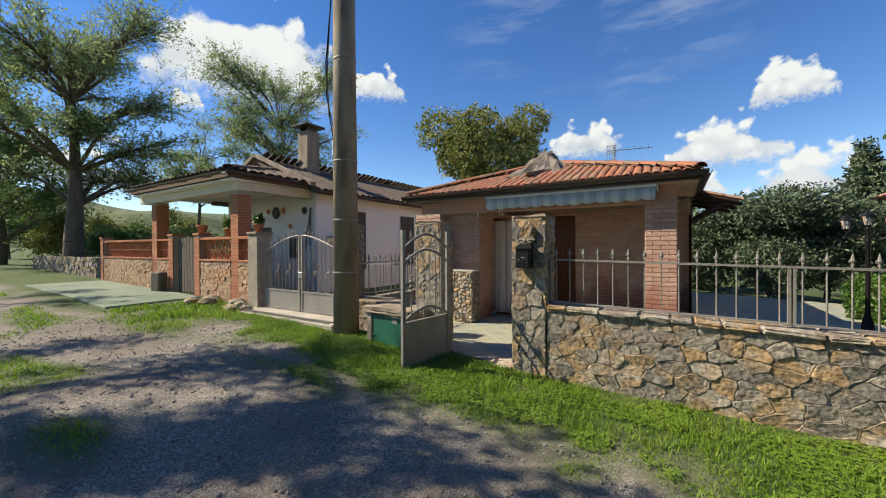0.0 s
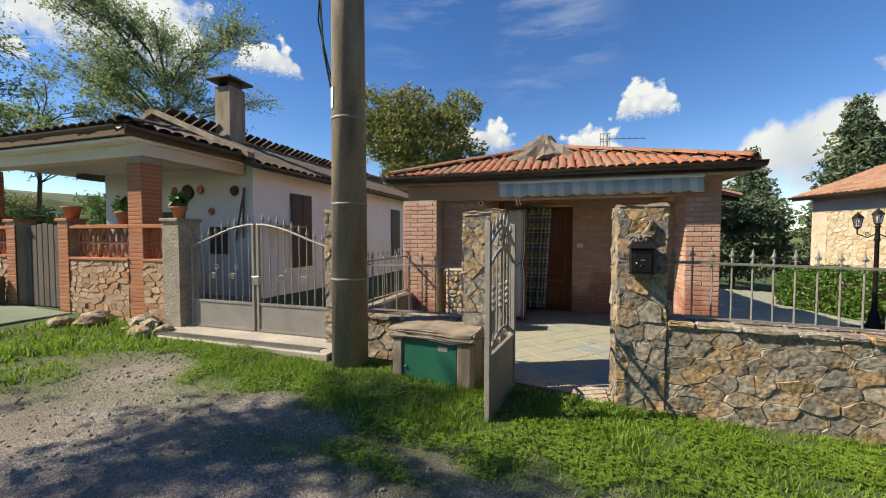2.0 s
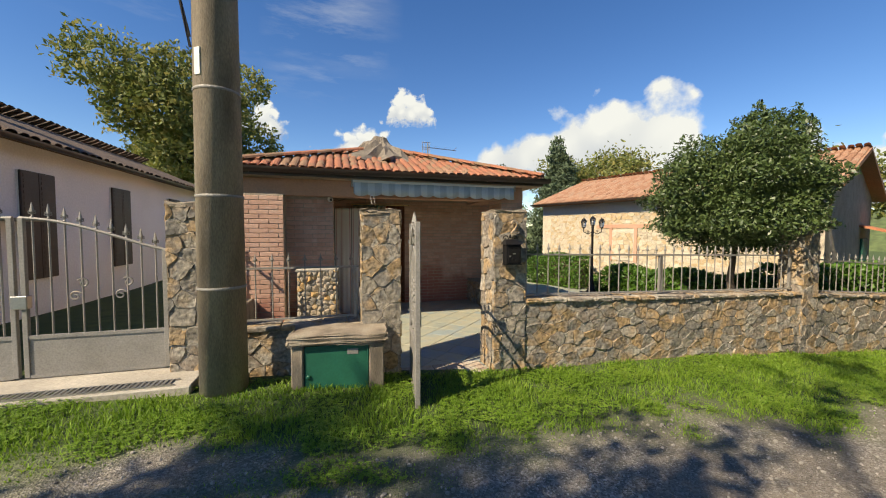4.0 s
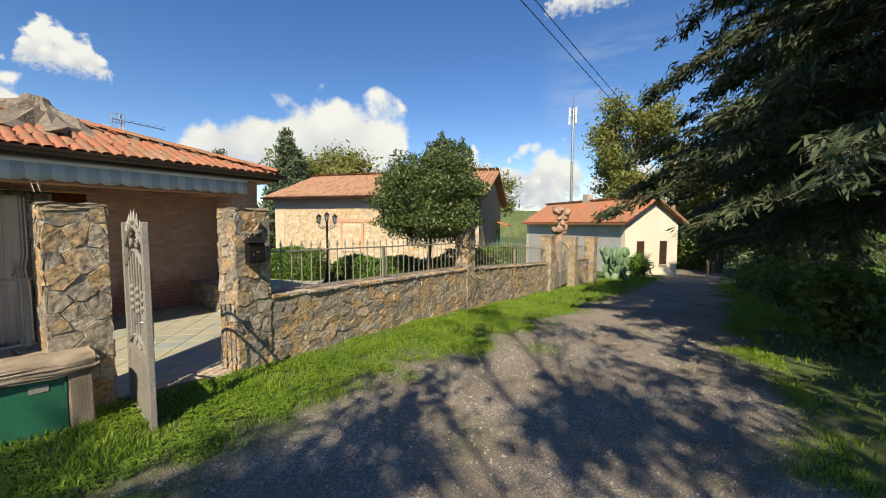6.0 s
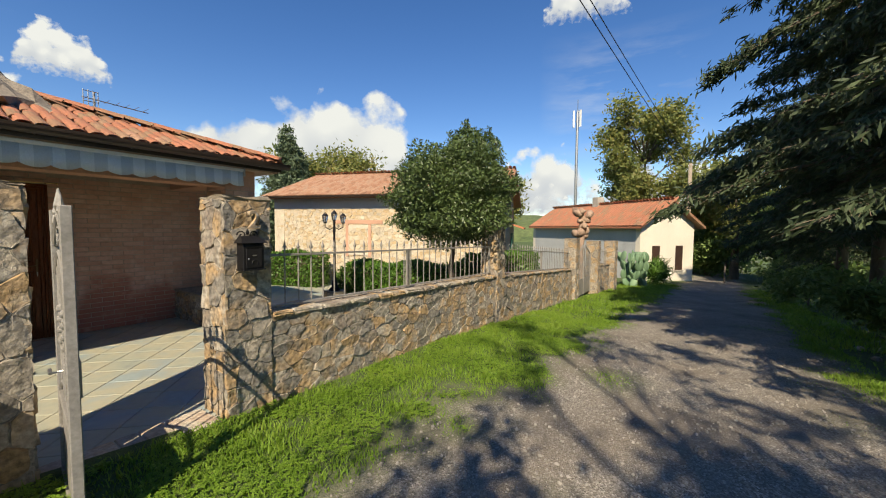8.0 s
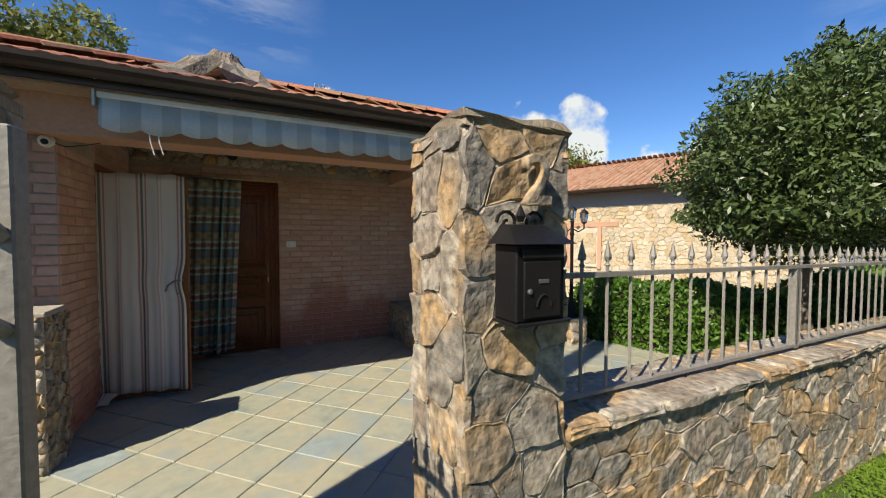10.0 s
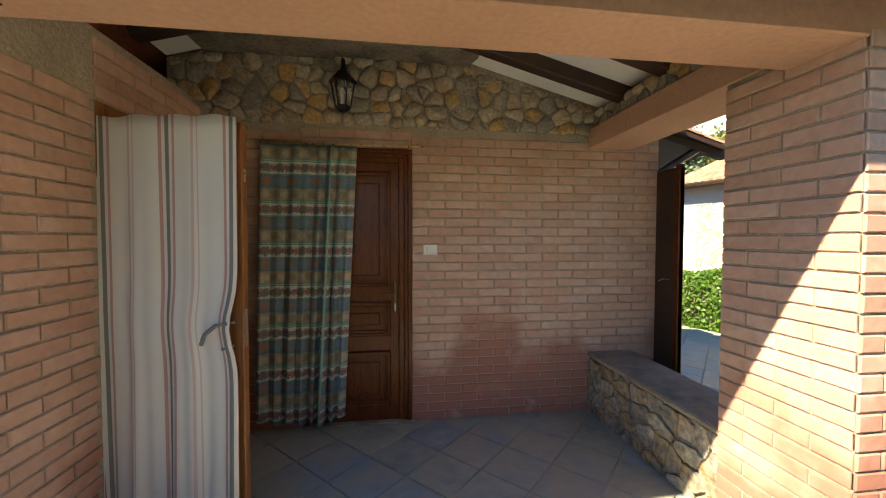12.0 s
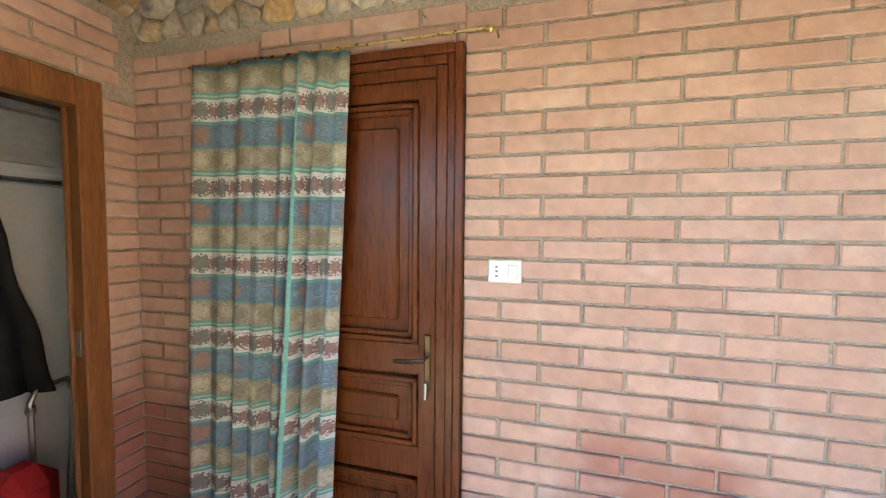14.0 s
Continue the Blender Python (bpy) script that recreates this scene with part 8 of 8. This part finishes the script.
cactus(18.4, 3.75, -1.25)
leaves("frond_clump", None, [((20.2, 3.1, -0.6), (0.7, 0.6, 0.6))], 900, 0.34, LEAF_HEDGE, 44, 0.1, 0.07)
tagged(bpy.data.objects["frond_clump"], "arching green fronds beside the cactus", "plant")

# clutter by the veranda
def pot(x, y, z, s, seed, plant=True):
    t = empty("flower_pot", pose(x, y, z), "terracotta flower pot on the veranda wall", "pot", "veranda pots")
    part("pot", lathe([(0.09 * s, 0), (0.13 * s, 0.17 * s), (0.15 * s, 0.18 * s), (0.15 * s, 0.22 * s), (0.12 * s, 0.22 * s), (0.11 * s, 0.17 * s)], 16), TERRACOTTA, t, smooth=True)
    if plant:
        leaves("plant", t, [((0, 0, 0.34 * s), (0.16 * s, 0.16 * s, 0.14 * s))], 180, 0.055, LEAF_HEDGE, seed, 0.1)
    return t


pot(-8.0, 5.15, 1.72, 0.9, 1)
pot(-6.87, 5.15, 1.81, 0.75, 2)
pot(-9.25, 5.15, 1.83, 0.9, 3, False)
pot(-9.75, 6.6, 0.33, 1.2, 4)


def rubble(name, x, y, n, spread, s0, s1, seed, label):
    rnd = random.Random(seed)
    for i in range(n):
        s = rnd.uniform(s0, s1)
        bm = bmesh.new()
        bmesh.ops.create_icosphere(bm, subdivisions=2, radius=1)
        for v in bm.verts:
            v.co = Vector((v.co.x * s, v.co.y * s * 0.8, v.co.z * s * 0.6)) * (1 + 0.35 * noise.noise(v.co * 1.7 + Vector((seed + i, 0, 0))))
        px, py = x + rnd.uniform(-1, 1) * spread, y + rnd.uniform(-0.25, 0.25)
        ob = part(name, bm, STONE, None)
        ob.matrix_world = pose(px, py, ground_at(px, py) + s * 0.35, 0, 0, rnd.uniform(0, 360))
        tagged(ob, label, "stone", "loose stones")


rubble("loose_stone", -7.6, 4.72, 13, 1.0, 0.08, 0.19, 5, "loose field stone lying by the veranda wall")
rubble("loose_stone", -3.1, 4.9, 5, 0.3, 0.06, 0.12, 8, "loose field stone behind the utility cupboard")
rubble("lane_stone", 6.2, -0.6, 3, 1.8, 0.05, 0.10, 9, "pale stone at the lane's edge")
lg = part("wood_block", box(-0.16, 0.16, -0.12, 0.12, 0.0, 0.52, 0.03), WOOD_GREY, None)
lg.matrix_world = pose(-10.95, 4.86, 0.32, 0, 3, 12)
tagged(lg, "weathered upright wood block by the veranda gate", "log")


def wall_piece(name, x, z, bm, material, label, category):
    ob = part(name, bm, material, None)
    ob.matrix_world = pose(x, 6.985, z)
    tagged(ob, label, category, "facade ornaments")


wall_piece("picture_frame", -8.15, 1.45, box(-0.24, 0.24, -0.03, 0, -0.28, 0.28, 0.01), WOOD_DARK, "dark wooden picture frame on the white facade", "picture")
wall_piece("picture_frame", -10.3, 1.75, box(-0.18, 0.18, -0.03, 0, -0.3, 0.3, 0.01), WOOD_DARK, "dark wooden picture frame on the white facade", "picture")
for x, z, r in ((-9.0, 2.45, 0.17), (-9.35, 2.5, 0.08), (-8.65, 2.5, 0.09), (-7.75, 2.45, 0.1), (-8.35, 2.05, 0.07)):
    bm = lathe([(r * 0.7, 0.0), (r, 0.012), (r * 0.9, 0.03), (r * 0.3, 0.02)], 16)
    bmesh.ops.transform(bm, matrix=pose(0, 0, 0, 90, 0, 0), verts=bm.verts)
    wall_piece("wall_plate", x, z, bm, TERRACOTTA if r < 0.1 else WOOD_DARK, "round ornament plate hung on the white facade", "plate")
wall_piece("hanging_tool", -7.6, 2.0, rod((-0.12, -0.03, -0.6), (0.14, -0.04, 0.5), 0.02, n=6), WOOD_GREY, "old wooden farm tool hung on the facade", "tool")
wall_piece("hanging_tool", -7.5, 2.0, rod((-0.02, -0.03, -0.5), (0.02, -0.04, 0.45), 0.018, n=6), WOOD_GREY, "old wooden farm tool hung on the facade", "tool")

# drain slot at the driveway threshold
dg = empty("drain_grate", pose(-6.6, 4.60, 0.236), "galvanised drain grate along the driveway threshold", "grate")
for k in range(58):
    part("grate_bar", box(k * 0.043, k * 0.043 + 0.02, 0, 0.12, 0, 0.012), STEEL, dg)
part("grate_frame", box(-0.02, 2.52, -0.012, 0.0, 0, 0.014), STEEL, dg)
part("grate_frame", box(-0.02, 2.52, 0.12, 0.132, 0, 0.014), STEEL, dg)

# post and rail fence far down the lane
for i in range(6):
    x = 27.5 + i * 1.6
    ob = part("fence_post", rod((0, 0, -0.2), (0, 0, 1.1), 0.05, n=6), WOOD_GREY, None)
    ob.matrix_world = pose(x, -0.2 - 0.10 * i, slope_at(x))
    tagged(ob, "slim weathered wooden post beside the lane", "post", "lane posts")

# old dark wall and bushes beyond the pad
ow = empty("old_wall", pose(-25.5, 5.2, 0.4), "low dark dry-stone wall at the lane's far end", "wall")
part("core", box(0, 8.6, 0.03, 0.4, -0.4, 0.72), MORTAR, ow)
stonework(ow, Matrix.Translation((0, 0.03, 0)), 8.6, lambda q: -0.2, lambda q: 0.74, 0.16, 301, STONE, 0.01, 0.04)
for i, (bx, by, br, bh) in enumerate(((-20.0, 9.0, 1.2, 2.0), (-24.0, 8.5, 1.5, 2.4), (-29.0, 7.5, 1.8, 3.0), (-33.0, 13.0, 2.2, 3.2), (-19.0, 13.0, 1.2, 2.2), (-36.0, 6.0, 2.4, 4.0), (-40.0, 16.0, 3.0, 4.5), (-31.0, 20.0, 2.4, 4.0))):
    tree("field_bush", bx, by, slope_at(bx), bh, around(200 + i, 7, br, bh * 0.3, bh * 0.8, bh * 0.25, bh * 0.4), 6000, 0.11, LEAF if i % 2 else LEAF_AUTUMN, 200 + i, "bushy green shrub at the field's edge", 0.06, shell=0.3)
